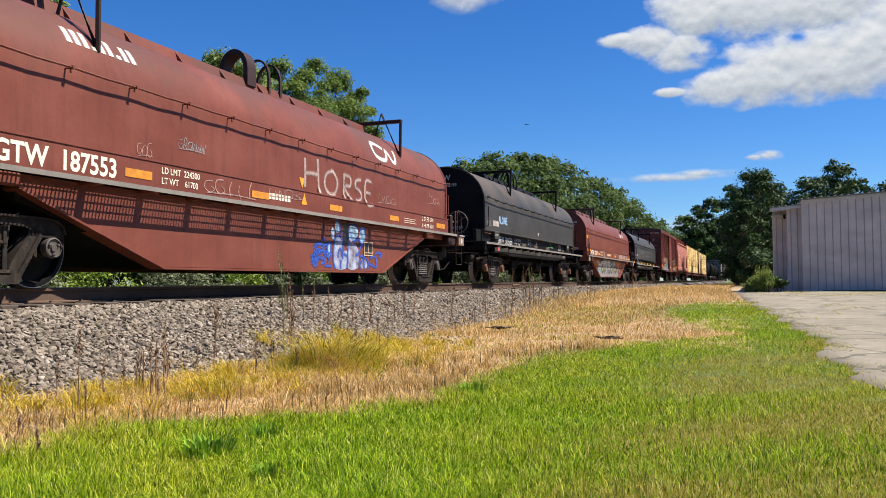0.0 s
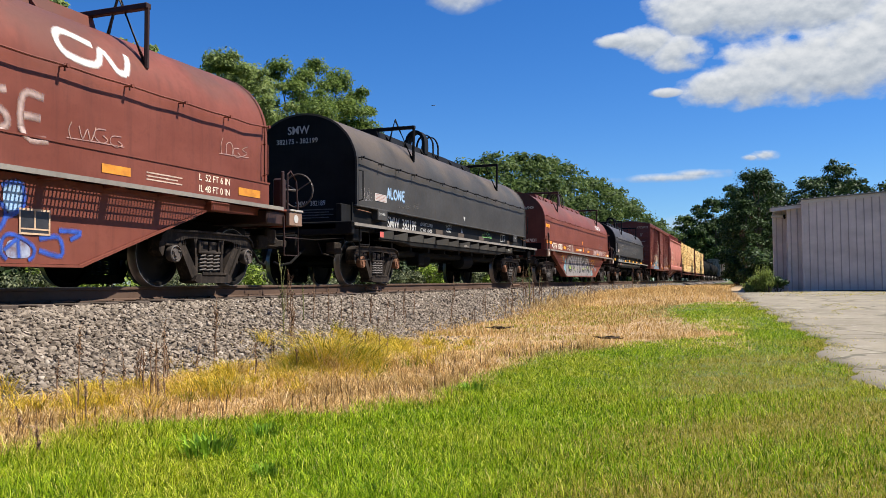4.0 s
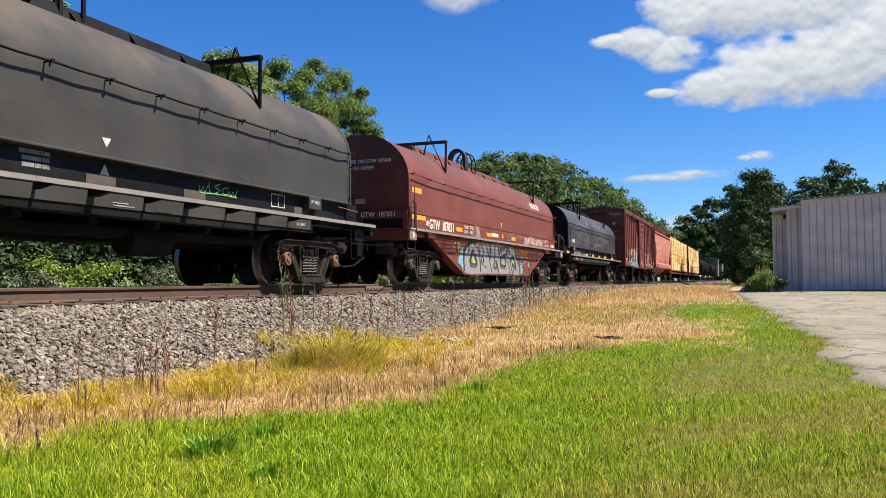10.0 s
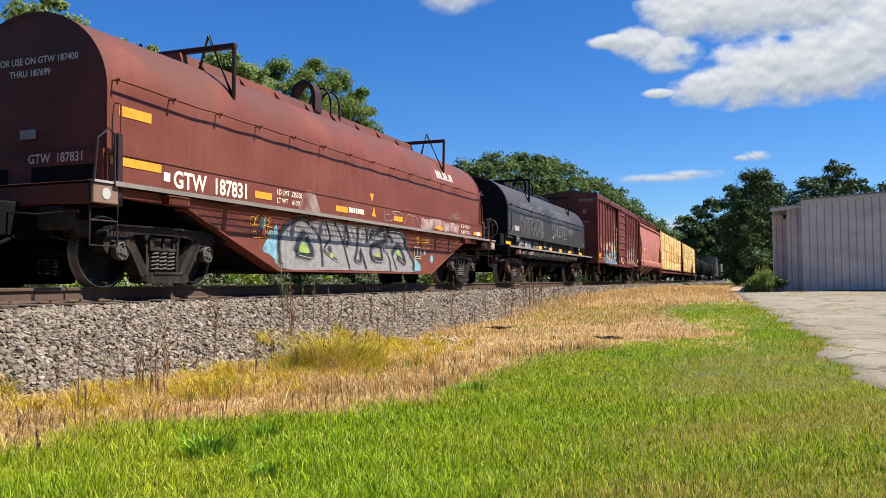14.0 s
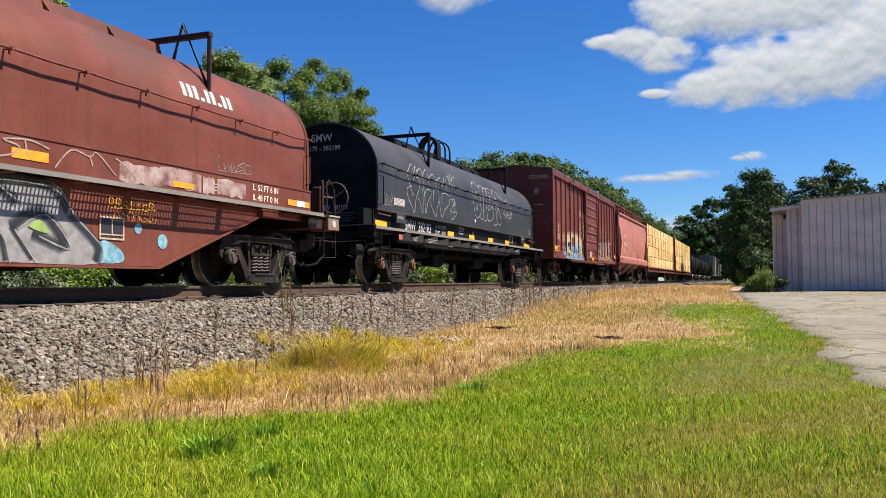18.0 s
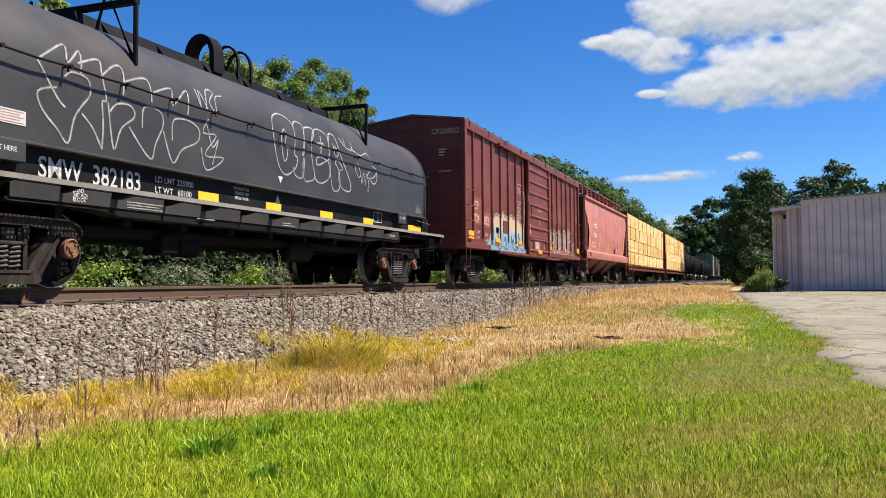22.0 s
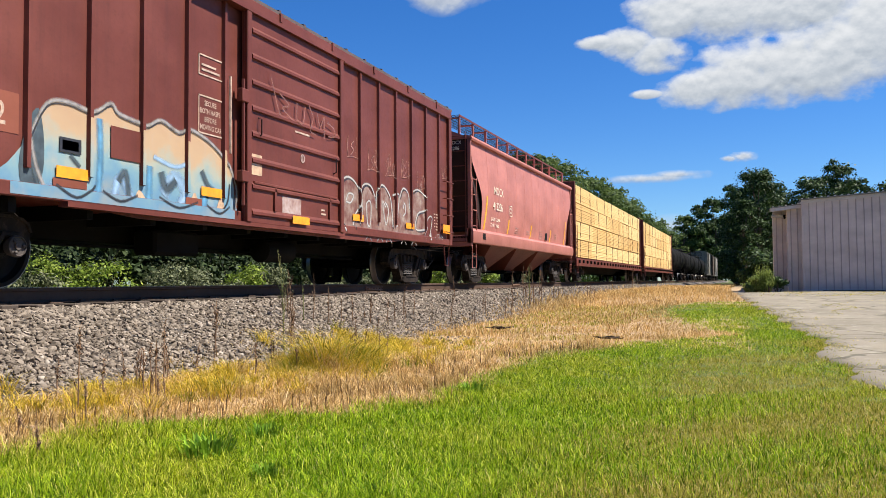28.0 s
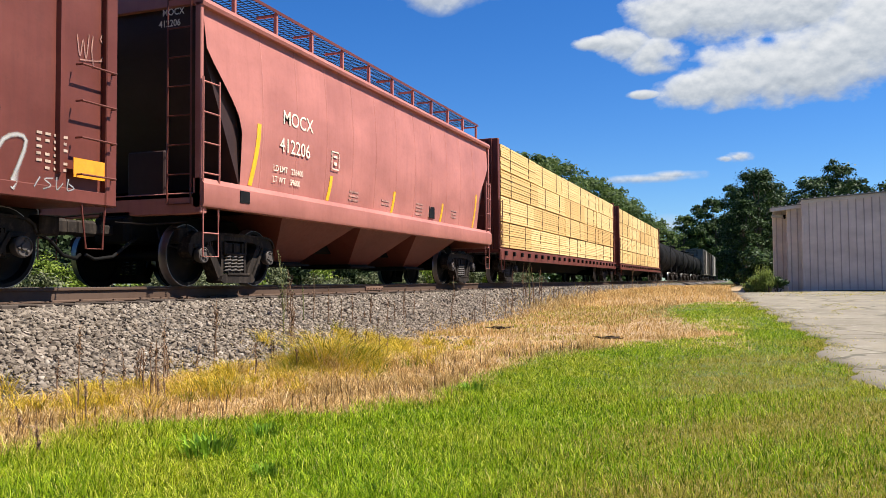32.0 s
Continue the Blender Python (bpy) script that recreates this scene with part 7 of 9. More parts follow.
    if not first:
        for x0, x1, mt in ((6.78, 7.08, "yellow"), (7.08, 7.36, "white"), (7.36, 7.52, "yellow")):
            plate(car, x0, x1, 1.37, 1.47, ys, M[mt], "reflector", "worn reflective strip")
    part("pointer_mark", Bld().prism([(0.0, 1.90), (0.2, 1.90), (0.1, 1.72)], hood_y(0, 1.8) - 0.003, hood_y(0, 1.8), "y").prism([(0.0, 1.42), (0.2, 1.42), (0.1, 1.62)], ys - 0.003, ys, "y"), M["yellow"], car, "yellow triangular pointers")
    b = Bld()
    for k in range(7):
        b.box(-1.05 + k * 0.1, -1.05 + k * 0.1 + 0.075, ys, ys + 0.003, 1.42, 1.52)
    part("small_print", b, M["cream"], car)
    b = Bld()
    for k in range(3):
        b.box(4.62, 5.35 - 0.1 * (k % 2), ys, ys + 0.003, 1.40 + k * 0.045, 1.418 + k * 0.045)
    part("small_print", b, M["stencil"], car)
    # web address and logo become plain bars and strokes on the cover
    for k in range(9):
        x0 = (-5.2 if first else 4.08) + k * 0.138
        zz = 2.70 if not first else 2.92
        bb = Bld()
        hgt = 0.05 if k in (3, 6) else 0.20
        ribbon(bb, [(x0 + 0.05, zz), (x0 + 0.05, zz + hgt)], 0.085, lambda a, c: hood_y(a, c) - 0.003)
        part("lettering_bar", bb, sprayed(M["white"]), car)
    if first:
        b = Bld()
        yy = lambda a, c: hood_y(a, c) - 0.003
        ribbon(b, [(3.85, 2.99), (3.40, 3.05), (3.24, 2.92), (3.34, 2.74), (3.80, 2.72), (3.98, 2.96), (4.16, 2.74), (4.32, 2.72)], 0.085, yy)
        ribbon(b, [(4.32, 2.72), (4.42, 2.9), (4.46, 3.02)], 0.085, yy)
        part("emblem", b, sprayed(M["white"]), car, "white looping emblem stroke")
        b = Bld()
        H0, HZ = 0.20, 1.67
        yy = lambda a, c: (hood_y(a, c) if c > 1.68 else -Y - 0.004) - 0.003
        for st in ([(0, .75), (0.0, 0.1)], [(.42, .80), (.46, 0.0)], [(0, .42), (.44, .45)], [(.95, .62), (.72, .5), (.66, .25), (.82, .06), (1.05, .12), (1.12, .4), (.95, .62)], [(1.38, .62), (1.36, .0)], [(1.38, .6), (1.62, .56), (1.62, .36), (1.4, .30), (1.66, .0)], [(2.06, .58), (1.86, .52), (1.84, .36), (2.04, .26), (2.06, .08), (1.82, .0)], [(2.52, .58), (2.26, .56), (2.26, .0), (2.54, -.02)], [(2.27, .28), (2.48, .28)]):
            ribbon(b, [(H0 + a * 1.10, HZ + c * 0.80) for a, c in st], 0.080, yy)
        painted(car, b, M["chalk"], "chalky white spray-painted word HORSE")
        yb = -(Y - 0.09) - 0.004
        fill = Bld()
        blob(fill, [(1.38, 0.87), (1.55, 0.95), (1.72, 0.82), (1.75, 0.66), (1.95, 0.65), (1.93, 0.33), (1.45, 0.31), (1.36, 0.49)], yb)
        blob(fill, [(2.01, 0.82), (2.23, 0.83), (2.44, 0.7), (2.43, 0.6), (2.48, 0.36), (1.98, 0.32)], yb - 0.0003)
        blob(fill, [(2.55, 0.34), (2.55, 0.5), (2.7, 0.52), (2.84, 0.45), (2.82, 0.34)], yb - 0.0006)
        painted(car, fill, M["bluefill"], "streaky pale grey-blue letter filling")
        b = Bld()
        blob(b, [(1.78, 1.18), (1.94, 1.18), (1.95, 0.79), (1.8, 0.79)], yb - 0.0009)
        painted(car, b, M["sprayblack"], "black painted patch")
        pal = Bld()
        for k, pts in enumerate(([(1.11, 0.72), (1.17, 0.79), (1.24, 0.77), (1.23, 0.57), (1.16, 0.49), (1.09, 0.58)], [(1.26, 1.01), (1.31, 1.09), (1.39, 1.07), (1.4, 0.95), (1.34, 0.86), (1.27, 0.94)], [(1.45, 1.21), (1.59, 1.23), (1.62, 1.03), (1.46, 1.02)], [(2.5, 1.11), (2.73, 1.13), (2.72, 0.88), (2.52, 0.83)], [(2.02, 1.15), (2.36, 1.15), (2.40, 1.0), (2.25, 0.88), (2.02, 0.9)])):
            blob(pal, pts, yb - 0.0012 - 0.0002 * k)
        painted(car, pal, M["bluelight"], "pale blue letter filling")
        blu = Bld()
        lay = lambda a, c: yb - 0.003
        for st in ([(1.44, 0.3), (1.35, 0.46), (1.37, 0.71), (1.43, 0.89), (1.55, 0.96), (1.67, 0.93), (1.74, 0.82), (1.75, 0.69), (1.74, 0.5)], [(1.54, 0.52), (1.58, 0.66), (1.67, 0.68), (1.73, 0.52)], [(1.65, 0.31), (1.66, 0.47)], [(1.42, 1.21), (1.52, 1.24), (1.62, 1.17), (1.64, 1.05), (1.73, 1.01)]):
            ribbon(blu, st, 0.058, lay)
        for st in ([(2.38, 1.18), (2.12, 1.21), (1.97, 1.18), (1.97, 0.91), (1.96, 0.67), (1.93, 0.32)], [(1.8, 0.6), (1.95, 0.55)], [(2.23, 0.86), (2.45, 0.91), (2.52, 0.78), (2.43, 0.62), (2.3, 0.59)], [(2.46, 1.1), (2.62, 1.15), (2.74, 1.12), (2.74, 0.88), (2.51, 0.77)]):
            ribbon(blu, st, 0.062, lay)
        for st in ([(2.54, 0.31), (2.46, 0.4), (2.5, 0.55), (2.63, 0.58), (2.88, 0.47), (2.89, 0.36), (2.82, 0.31)], [(2.68, 0.54), (2.7, 0.33)], [(2.5, 0.41), (2.67, 0.54)], [(1.09, 0.58), (1.11, 0.72), (1.17, 0.79), (1.24, 0.77), (1.23, 0.57), (1.16, 0.49), (1.09, 0.58)]):
            ribbon(blu, st, 0.05, lambda a, c: yb - 0.005)
        painted(car, blu, M["blue"], "blue spray-painted letter outlines")
        b = Bld()
        for st in ([(0.53, 0.52), (0.61, 0.35), (0.71, 0.4), (0.63, 0.54)], [(0.58, 0.7), (0.76, 0.76), (1.0, 0.75)], [(0.61, 0.64), (0.71, 0.57), (0.87, 0.64), (1.03, 0.62)], [(0.66, 0.46), (0.81, 0.51), (1.0, 0.47)], [(0.87, 0.4), (1.03, 0.43), (0.95, 0.53)], [(1.01, 0.36), (1.29, 0.35)], [(2.97, 0.55), (3.25, 0.58), (3.29, 0.37), (2.97, 0.42)], [(3.25, 0.66), (3.59, 0.65), (3.42, 0.56)]):
            ribbon(b, st, 0.06, lay)
        r = random.Random(5)
        for k in range(26):
            u, v = r.gauss(0.8, 0.17), max(0.46, r.gauss(0.56, 0.11))
            ribbon(b, [(u, v), (u + r.uniform(-0.12, 0.12), v + r.uniform(-0.08, 0.08)), (u + r.uniform(-0.2, 0.2), v + r.uniform(-0.1, 0.1))], 0.045, lambda a, c: yb - 0.0005 - 0.0001 * k)
        painted(car, b, M["blue"], "scrawled blue spray-painted strokes")
        scribble(car, -4.15, -3.85, 1.72, 1.94, hood_y(0, 2) - 0.002, 3, M["spraythin"], 0.02, 3, "faint scrawled tag")
        scribble(car, -3.31, -2.72, 1.93, 2.08, hood_y(0, 2) - 0.002, 4, M["spray"], 0.014, 6)
        scribble(car, -2.8, -1.5, 1.38, 1.60, ys - 0.002, 8, M["overspray"], 0.028, 5, "faint scrawled tag")
        scribble(car, -1.17, 0.0, 1.48, 1.62, ys - 0.002, 9, M["overspray"], 0.02, 4, "faint scrawled tag")
        scribble(car, 3.23, 4.2, 1.76, 1.96, hood_y(0, 2) - 0.002, 12, M["overspray"], 0.02, 4, "faint pink scrawled tag")
        scribble(car, 6.2, 7.0, 2.0, 2.2, hood_y(0, 2) - 0.002, 11, M["overspray"], 0.022, 4, "faint scrawled tag")
    else:
        yb = -(Y - 0.09) - 0.004
        b = Bld()
        blob(b, [(-3.45, 0.30), (-3.5, 0.75), (-3.3, 1.05), (-2.8, 1.2), (-2.4, 1.15), (-2.0, 1.22), (-1.0, 1.2), (0.0, 1.22), (0.9, 1.22), (1.8, 1.2), (2.1, 0.9), (2.5, 0.55), (2.5, 0.29), (1.0, 0.285), (-1.2, 0.285)], yb)
        painted(car, b, M["silver"], "grey and black spray-painted bubble lettering")
        blk, wht = Bld(), Bld()
        for i, (wd, pts) in enumerate(((0.11, [(-3.46, 0.34), (-3.49, 0.8), (-3.21, 1.05), (-2.67, 1.19), (-2.45, 1.1)]), (0.15, [(-2.97, 0.58), (-2.67, 0.92), (-2.35, 0.54), (-2.95, 0.56)]), (0.07, [(-2.41, 1.08), (-2.08, 0.87), (-1.97, 0.34)]), (0.06, [(-1.85, 1.2), (-1.68, 0.89), (-1.91, 0.64), (-1.38, 0.46)]), (0.12, [(-1.75, 0.72), (-1.62, 0.62)]), (0.06, [(-1.5, 1.2), (-1.2, 0.91), (-0.85, 0.32)]), (0.09, [(-1.02, 1.18), (-0.91, 0.87), (-1.06, 0.75)]), (0.09, [(-0.48, 1.18), (-0.53, 0.7), (-0.63, 0.5), (-0.37, 0.47), (-0.37, 0.71), (-0.09, 0.32)]), (0.05, [(-0.15, 1.2), (-0.02, 0.9), (0.1, 1.0)]), (0.13, [(0.28, 1.14), (0.11, 1.0), (0.73, 1.16), (0.79, 0.92), (0.17, 0.79), (0.2, 0.55), (0.68, 0.51)]), (0.10, [(0.7, 0.51), (0.6, 0.82), (0.38, 0.85)]), (0.06, [(0.75, 0.75), (1.05, 0.6), (1.15, 0.3)]), (0.12, [(1.28, 0.95), (0.95, 1.18), (1.73, 1.16), (2.05, 0.86), (2.47, 0.52), (2.45, 0.32)]), (0.13, [(1.21, 0.67), (1.61, 0.86), (1.97, 0.48), (1.5, 0.61)]), (0.06, [(1.21, 0.67), (1.5, 0.32)]))):
            ribbon(blk, pts, wd, yb - 0.002 - 0.0004 * i)
            ribbon(wht, [(u + wd * 0.5 + 0.025, v - 0.03) for u, v in pts], 0.022, yb - 0.0085)
        painted(car, blk, M["sprayblack"], "black letter outlines")
        painted(car, wht, M["spray"], "white highlights along the letters")
        b = Bld()
        for pts in ([(-2.85, 0.6), (-2.67, 0.76), (-2.45, 0.58)], [(-1.72, 0.58), (-1.6, 0.5), (-1.55, 0.6)], [(1.45, 0.68), (1.6, 0.76), (1.72, 0.62)], [(0.3, 0.6), (0.45, 0.68), (0.6, 0.58)]):
            blob(b, pts, yb - 0.010)
        painted(car, b, M["greenspray"], "lime green letter centres")
        b = Bld()
        for u, v, q in ((3.2, 0.76, 0.07), (3.68, 0.61, 0.10), (2.73, 0.42, 0.06), (-4.0, 1.02, 0.10), (-3.75, 0.84, 0.08)):
            blob(b, [(u + q * math.cos(0.785 * n), v + q * math.sin(0.785 * n)) for n in range(8)], yb - 0.003)
        blob(b, [(-4.0, 0.60), (-3.7, 0.9), (-3.55, 1.0), (-3.52, 0.45), (-3.8, 0.52)], yb - 0.001)
        blob(b, [(2.47, 0.5), (2.62, 0.58), (2.9, 0.46), (2.92, 0.32), (2.52, 0.31)], yb - 0.001)
        painted(car, b, M["aqua"], "pale blue paint dots and patches")
        scribble(car, 2.73, 3.6, 0.84, 0.95, yb - 0.002, 32, M["yellow"], 0.016, 7, "yellow scrawled strokes")
        scribble(car, 2.65, 3.5, 1.0, 1.12, yb - 0.002, 31, M["yellowbright"], 0.016, 7, "yellow scrawled strokes")
        scribble(car, -4.3, -3.75, 0.78, 0.92, yb - 0.004, 34, M["yellow"], 0.02, 4, "yellow scrawled strokes")
        scribble(car, -4.4, -3.75, 0.98, 1.16, yb - 0.004, 33, M["yellowbright"], 0.022, 4, "yellow scrawled strokes")
        b = Bld()
        blob(b, [(-2.95, 1.30), (-2.9, 1.50), (-2.72, 1.68), (-2.45, 1.66), (-2.3, 1.48), (-2.25, 1.30)], lambda a, c: min(ys, hood_y(a, c)) - 0.002 if c > 1.66 else ys - 0.002)
        painted(car, b, M["letterfill"], "thin greyish overspray")
        b = Bld()
        for pts in ([(0.61, 1.64), (0.68, 1.38), (1.09, 1.42), (1.23, 1.53), (1.02, 1.58), (1.37, 1.62), (1.64, 1.56)], [(0.70, 1.5), (0.9, 1.52)], [(1.3, 1.62), (1.34, 1.45)], [(1.72, 1.36), (1.96, 1.60), (2.25, 1.56), (2.37, 1.62), (2.69, 1.38)], [(2.25, 1.56), (2.3, 1.45)], [(2.68, 1.60), (2.87, 1.52), (3.06, 1.37)]):
            ribbon(b, pts, 0.021, ys - 0.004)
        painted(car, b, M["chalk"], "pinkish-white scrawled strokes along the sill")
        scribble(car, 4.78, 5.7, 1.74, 1.93, hood_y(0, 1.8) - 0.002, 25, M["spray"], 0.014, 5, "thin white scrawled tag")
        rp = random.Random(77)
        for k, (a0, a1, w0, w1) in enumerate(((2.75, 3.55, 1.30, 1.60), (3.50, 4.40, 1.33, 1.63), (4.44, 4.72, 1.31, 1.60), (4.78, 5.52, 1.33, 1.62))):
            b = Bld()
            low = [(a0 + (a1 - a0) * q / 6, w0 + rp.uniform(0, 0.05)) for q in range(7)]
            high = [(a1 - (a1 - a0) * q / 6, w1 - rp.uniform(0, 0.05)) for q in range(7)]
            pts = low + high
            b.add([(u, ys - 0.0012 - 0.0003 * k, v) for u, v in pts], [tuple(range(len(pts)))])
            painted(car, b, M["fadedpatch"], "pale overpainted patch")
        plate(car, 3.77, 4.23, 1.365, 1.445, ys - 0.0045, M["yellow"], "reflector", "yellow reflector strip")
    px, yp = (2.69 if first else 2.51), -(Y - 0.09)
    part("stencil_panel", Bld().box(px + 0.01, px + 0.42, yp - 0.009, yp - 0.006, 0.60, 0.87), M["sprayblack"], car, "small black panel in a peach stencilled frame")
    for u0, u1, w0, w1 in ((0, 0.43, 0.855, 0.88), (0, 0.43, 0.59, 0.612), (0, 0.022, 0.612, 0.855), (0.408, 0.43, 0.612, 0.855), (0.205, 0.225, 0.66, 0.855), (0.022, 0.408, 0.645, 0.662)):
        part("stencil_bar", Bld().box(px + u0, px + u1, yp - 0.013, yp - 0.009, w0, w1), M["peach"], car)
    return car


def box_car(x):
    red = M["boxred"]
    car = wagon("box_car", x, "brown-red ribbed box car with a sliding door and colourful graffiti", "box car")
    L, Y, Z0, Z1 = 7.92, 1.47, 0.98, 4.42
    part("body", Bld().prism([(-Y, Z0), (Y, Z0), (Y, Z1), (0, Z1 + 0.12), (-Y, Z1)], -L + 0.1, L - 0.1), red, car)
    for s in (-1, 1):
        part("end_wall", Bld().prism([(-Y, Z0), (Y, Z0), (Y, Z1), (0, Z1 + 0.20), (-Y, Z1)], min(s * L, s * (L - 0.1)), max(s * L, s * (L - 0.1))), red, car)
        for k in range(9):
            z = 1.25 + k * 0.36
            part("end_corrugation", Bld().prism([(s * L, z - 0.09), (s * (L + 0.028), z - 0.03), (s * (L + 0.028), z + 0.03), (s * L, z + 0.09)], -Y + 0.12, Y - 0.12, "y"), red, car)
        for sy in (-1, 1):
            part("corner_post", Bld().box(min(s * (L + 0.02), s * (L - 0.16)), max(s * (L + 0.02), s * (L - 0.16)), min(sy * (Y + 0.075), sy * (Y - 0.1)), max(sy * (Y + 0.075), sy * (Y - 0.1)), Z0 - 0.02, Z1 + 0.02, 0.012), red, car)
            for k in range(4):
                z = 1.28 + k * 0.42
                b = Bld().tube([(s * (L - 0.08), sy * (Y + 0.075), z), (s * (L - 0.08), sy * (Y + 0.15), z), (s * (L - 0.62), sy * (Y + 0.15), z), (s * (L - 0.62), sy * (Y + 0.06), z)], 0.013, 6)
                part("ladder_rung", b, red, car)
            part("corner_step", Bld().tube([(s * (L - 0.12), sy * 1.5, 0.98), (s * (L - 0.16), sy * 1.5, 0.45), (s * (L - 0.42), sy * 1.5, 0.45), (s * (L - 0.50), sy * 1.5, 0.98)], 0.014, 6), red, car)
        coupler(car, s * L, s)
        truck(car, s * 6.05)
    # roof
    roof = part("roof", Bld().prism([(-Y - 0.07, Z1), (-Y - 0.07, Z1 + 0.05), (0, Z1 + 0.25), (Y + 0.07, Z1 + 0.05), (Y + 0.07, Z1), (0, Z1 + 0.19)], -L - 0.06, L + 0.06), M["boxroof"], car, "dark weathered metal roof")
    rb = Bld()
    for k in range(20):
        xx = -L + 0.3 + k * 0.806
        rb.prism([(-Y - 0.07, Z1 + 0.05), (-Y - 0.07, Z1 + 0.08), (0, Z1 + 0.29), (Y + 0.07, Z1 + 0.08), (Y + 0.07, Z1 + 0.05), (0, Z1 + 0.25)], xx - 0.03, xx + 0.03)
    part("roof_rib", rb, M["boxroof"], roof)
    for k in range(9):
        xx = -L + 0.35 + k * 1.8
        part("eave_tab", Bld().box(xx - 0.03, xx + 0.03, -Y - 0.10, -Y - 0.075, Z1 - 0.12, Z1 + 0.02), red, roof)
    for sy in (-1, 1):
        ya, yb = sy * Y, sy * (Y + 0.08)
        part("eave_rail", Bld().box(-L, L, min(ya, yb), max(ya, yb), Z1 - 0.22, Z1, 0.012), red, car)
        part("side_sill", Bld().box(-L, L, min(ya, sy * (Y + 0.06)), max(ya, sy * (Y + 0.06)), Z0 - 0.02, Z0 + 0.14, 0.012), red, car)
        xs = [-7.14 + k * 0.893 for k in range(6)] + [-1.83] + [2.68 + k * 0.885 for k in range(6)]
        for xx in xs:
            part("side_rib", Bld().prism([(xx - 0.045, ya), (xx - 0.026, sy * (Y + 0.055)), (xx + 0.026, sy * (Y + 0.055)), (xx + 0.045, ya)], Z0 + 0.3, Z1 - 0.2, "z"), red, car)
        part("lower_skirt", Bld().prism([(-L, 0.98), (-5.2, 0.98), (-3.6, 0.86), (3.6, 0.86), (5.2, 0.98), (L, 0.98), (L, 1.02), (-L, 1.02)], min(sy * (Y - 0.02), sy * (Y + 0.03)), max(sy * (Y - 0.02), sy * (Y + 0.03)), "y"), red, car)
        # door
        d = part("door", Bld().box(-1.42, 1.72, min(sy * (Y + 0.04), sy * (Y + 0.10)), max(sy * (Y + 0.04), sy * (Y + 0.10)), 0.96, 4.18, 0.01), red, car, "sliding door with horizontal ribs")
        for k in range(8):
            z = 1.12 + k * 0.40
            part("door_rib", Bld().prism([(sy * (Y + 0.10), z - 0.045), (sy * (Y + 0.135), z - 0.03), (sy * (Y + 0.135), z + 0.012), (sy * (Y + 0.10), z + 0.06)], -1.25, 1.60), red, d)
        for xx in (-1.40, 1.64):
            part("door_stile", Bld().box(xx - 0.03, xx + 0.09, min(sy * (Y + 0.09), sy * (Y + 0.16)), max(sy * (Y + 0.09), sy * (Y + 0.16)), 0.96, 4.18, 0.012), red, d)
        part("lock_rod", Bld().tube([(-1.52, sy * (Y + 0.14), 1.2), (-1.52, sy * (Y + 0.14), 3.1)], 0.025, 6).box(-1.6, -1.42, min(sy * (Y + 0.08), sy * (Y + 0.18)), max(sy * (Y + 0.08), sy * (Y + 0.18)), 1.55, 1.72, 0.01).box(-1.6, -1.42, min(sy * (Y + 0.08), sy * (Y + 0.18)), max(sy * (Y + 0.08), sy * (Y + 0.18)), 2.75, 2.95, 0.01), red, d)
        part("door_track", Bld().box(-4.9, 1.8, min(ya, sy * (Y + 0.16)), max(ya, sy * (Y + 0.16)), 4.18, 4.24).box(-4.9, 1.8, min(ya, sy * (Y + 0.14)), max(ya, sy * (Y + 0.14)), 0.90, 0.96), red, car)
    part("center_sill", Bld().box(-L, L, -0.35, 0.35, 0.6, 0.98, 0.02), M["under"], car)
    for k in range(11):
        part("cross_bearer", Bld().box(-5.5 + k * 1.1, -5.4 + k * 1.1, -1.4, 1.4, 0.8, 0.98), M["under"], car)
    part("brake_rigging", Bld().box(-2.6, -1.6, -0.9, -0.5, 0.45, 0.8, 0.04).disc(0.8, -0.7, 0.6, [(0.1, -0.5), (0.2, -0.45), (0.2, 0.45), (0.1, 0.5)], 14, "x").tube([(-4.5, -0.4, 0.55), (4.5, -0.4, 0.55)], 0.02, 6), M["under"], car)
    # markings
    ys = -Y - 0.006
    plate(car, -7.05, -6.34, 1.66, 2.42, -Y - 0.002, M["patch"], "paint_patch", "fresh orange-red paint patch")
    plate(car, -6.16, -5.45, 1.62, 2.05, -Y - 0.002, M["patch"], "paint_patch", "fresh orange-red paint patch")
    lettering(car, "CP", -6.98, ys, 2.08, 0.25, M["stencil"], 0.9, label="cream stencilled reporting mark")
    lettering(car, "224", -6.98, ys, 1.72, 0.25, M["stencil"], 0.88)
    lettering(car, "LD LMT", -6.85, ys, 1.40, 0.09, M["stencil"], 0.85)
    lettering(car, "LT WT", -6.85, ys, 1.24, 0.09, M["stencil"], 0.85)
    lettering(car, "202600", -6.0, ys, 1.38, 0.09, M["stencil"], 0.85)
    lettering(car, "65400", -5.95, ys, 1.20, 0.09, M["stencil"], 0.85)
    for k, w in enumerate(("SECURE", "BOTH HASPS", "BEFORE", "MOVING CAR")):
        lettering(car, w, -2.38 + (0.1 if k in (0, 2) else 0.0), ys, 2.56 - k * 0.115, 0.075, M["stencil"], 0.78)
    lettering(car, "032", -6.08, ys, 1.70, 0.25, M["stencil"], 0.9)
    lettering(car, "CP224032", -L - 0.05, -0.58, 4.07, 0.15, M["stencil"], 0.92, "end")
    t = Bld()
    for k in range(3):
        t.box(-L - 0.055, -L - 0.05, -1.0 + 0.03 * k, -0.79, 3.62 - k * 0.075, 3.66 - k * 0.075)
    t.box(-L - 0.055, -L - 0.05, -1.15, -0.79, 3.03, 3.06)
    part("small_print", t, M["stencil"], car)
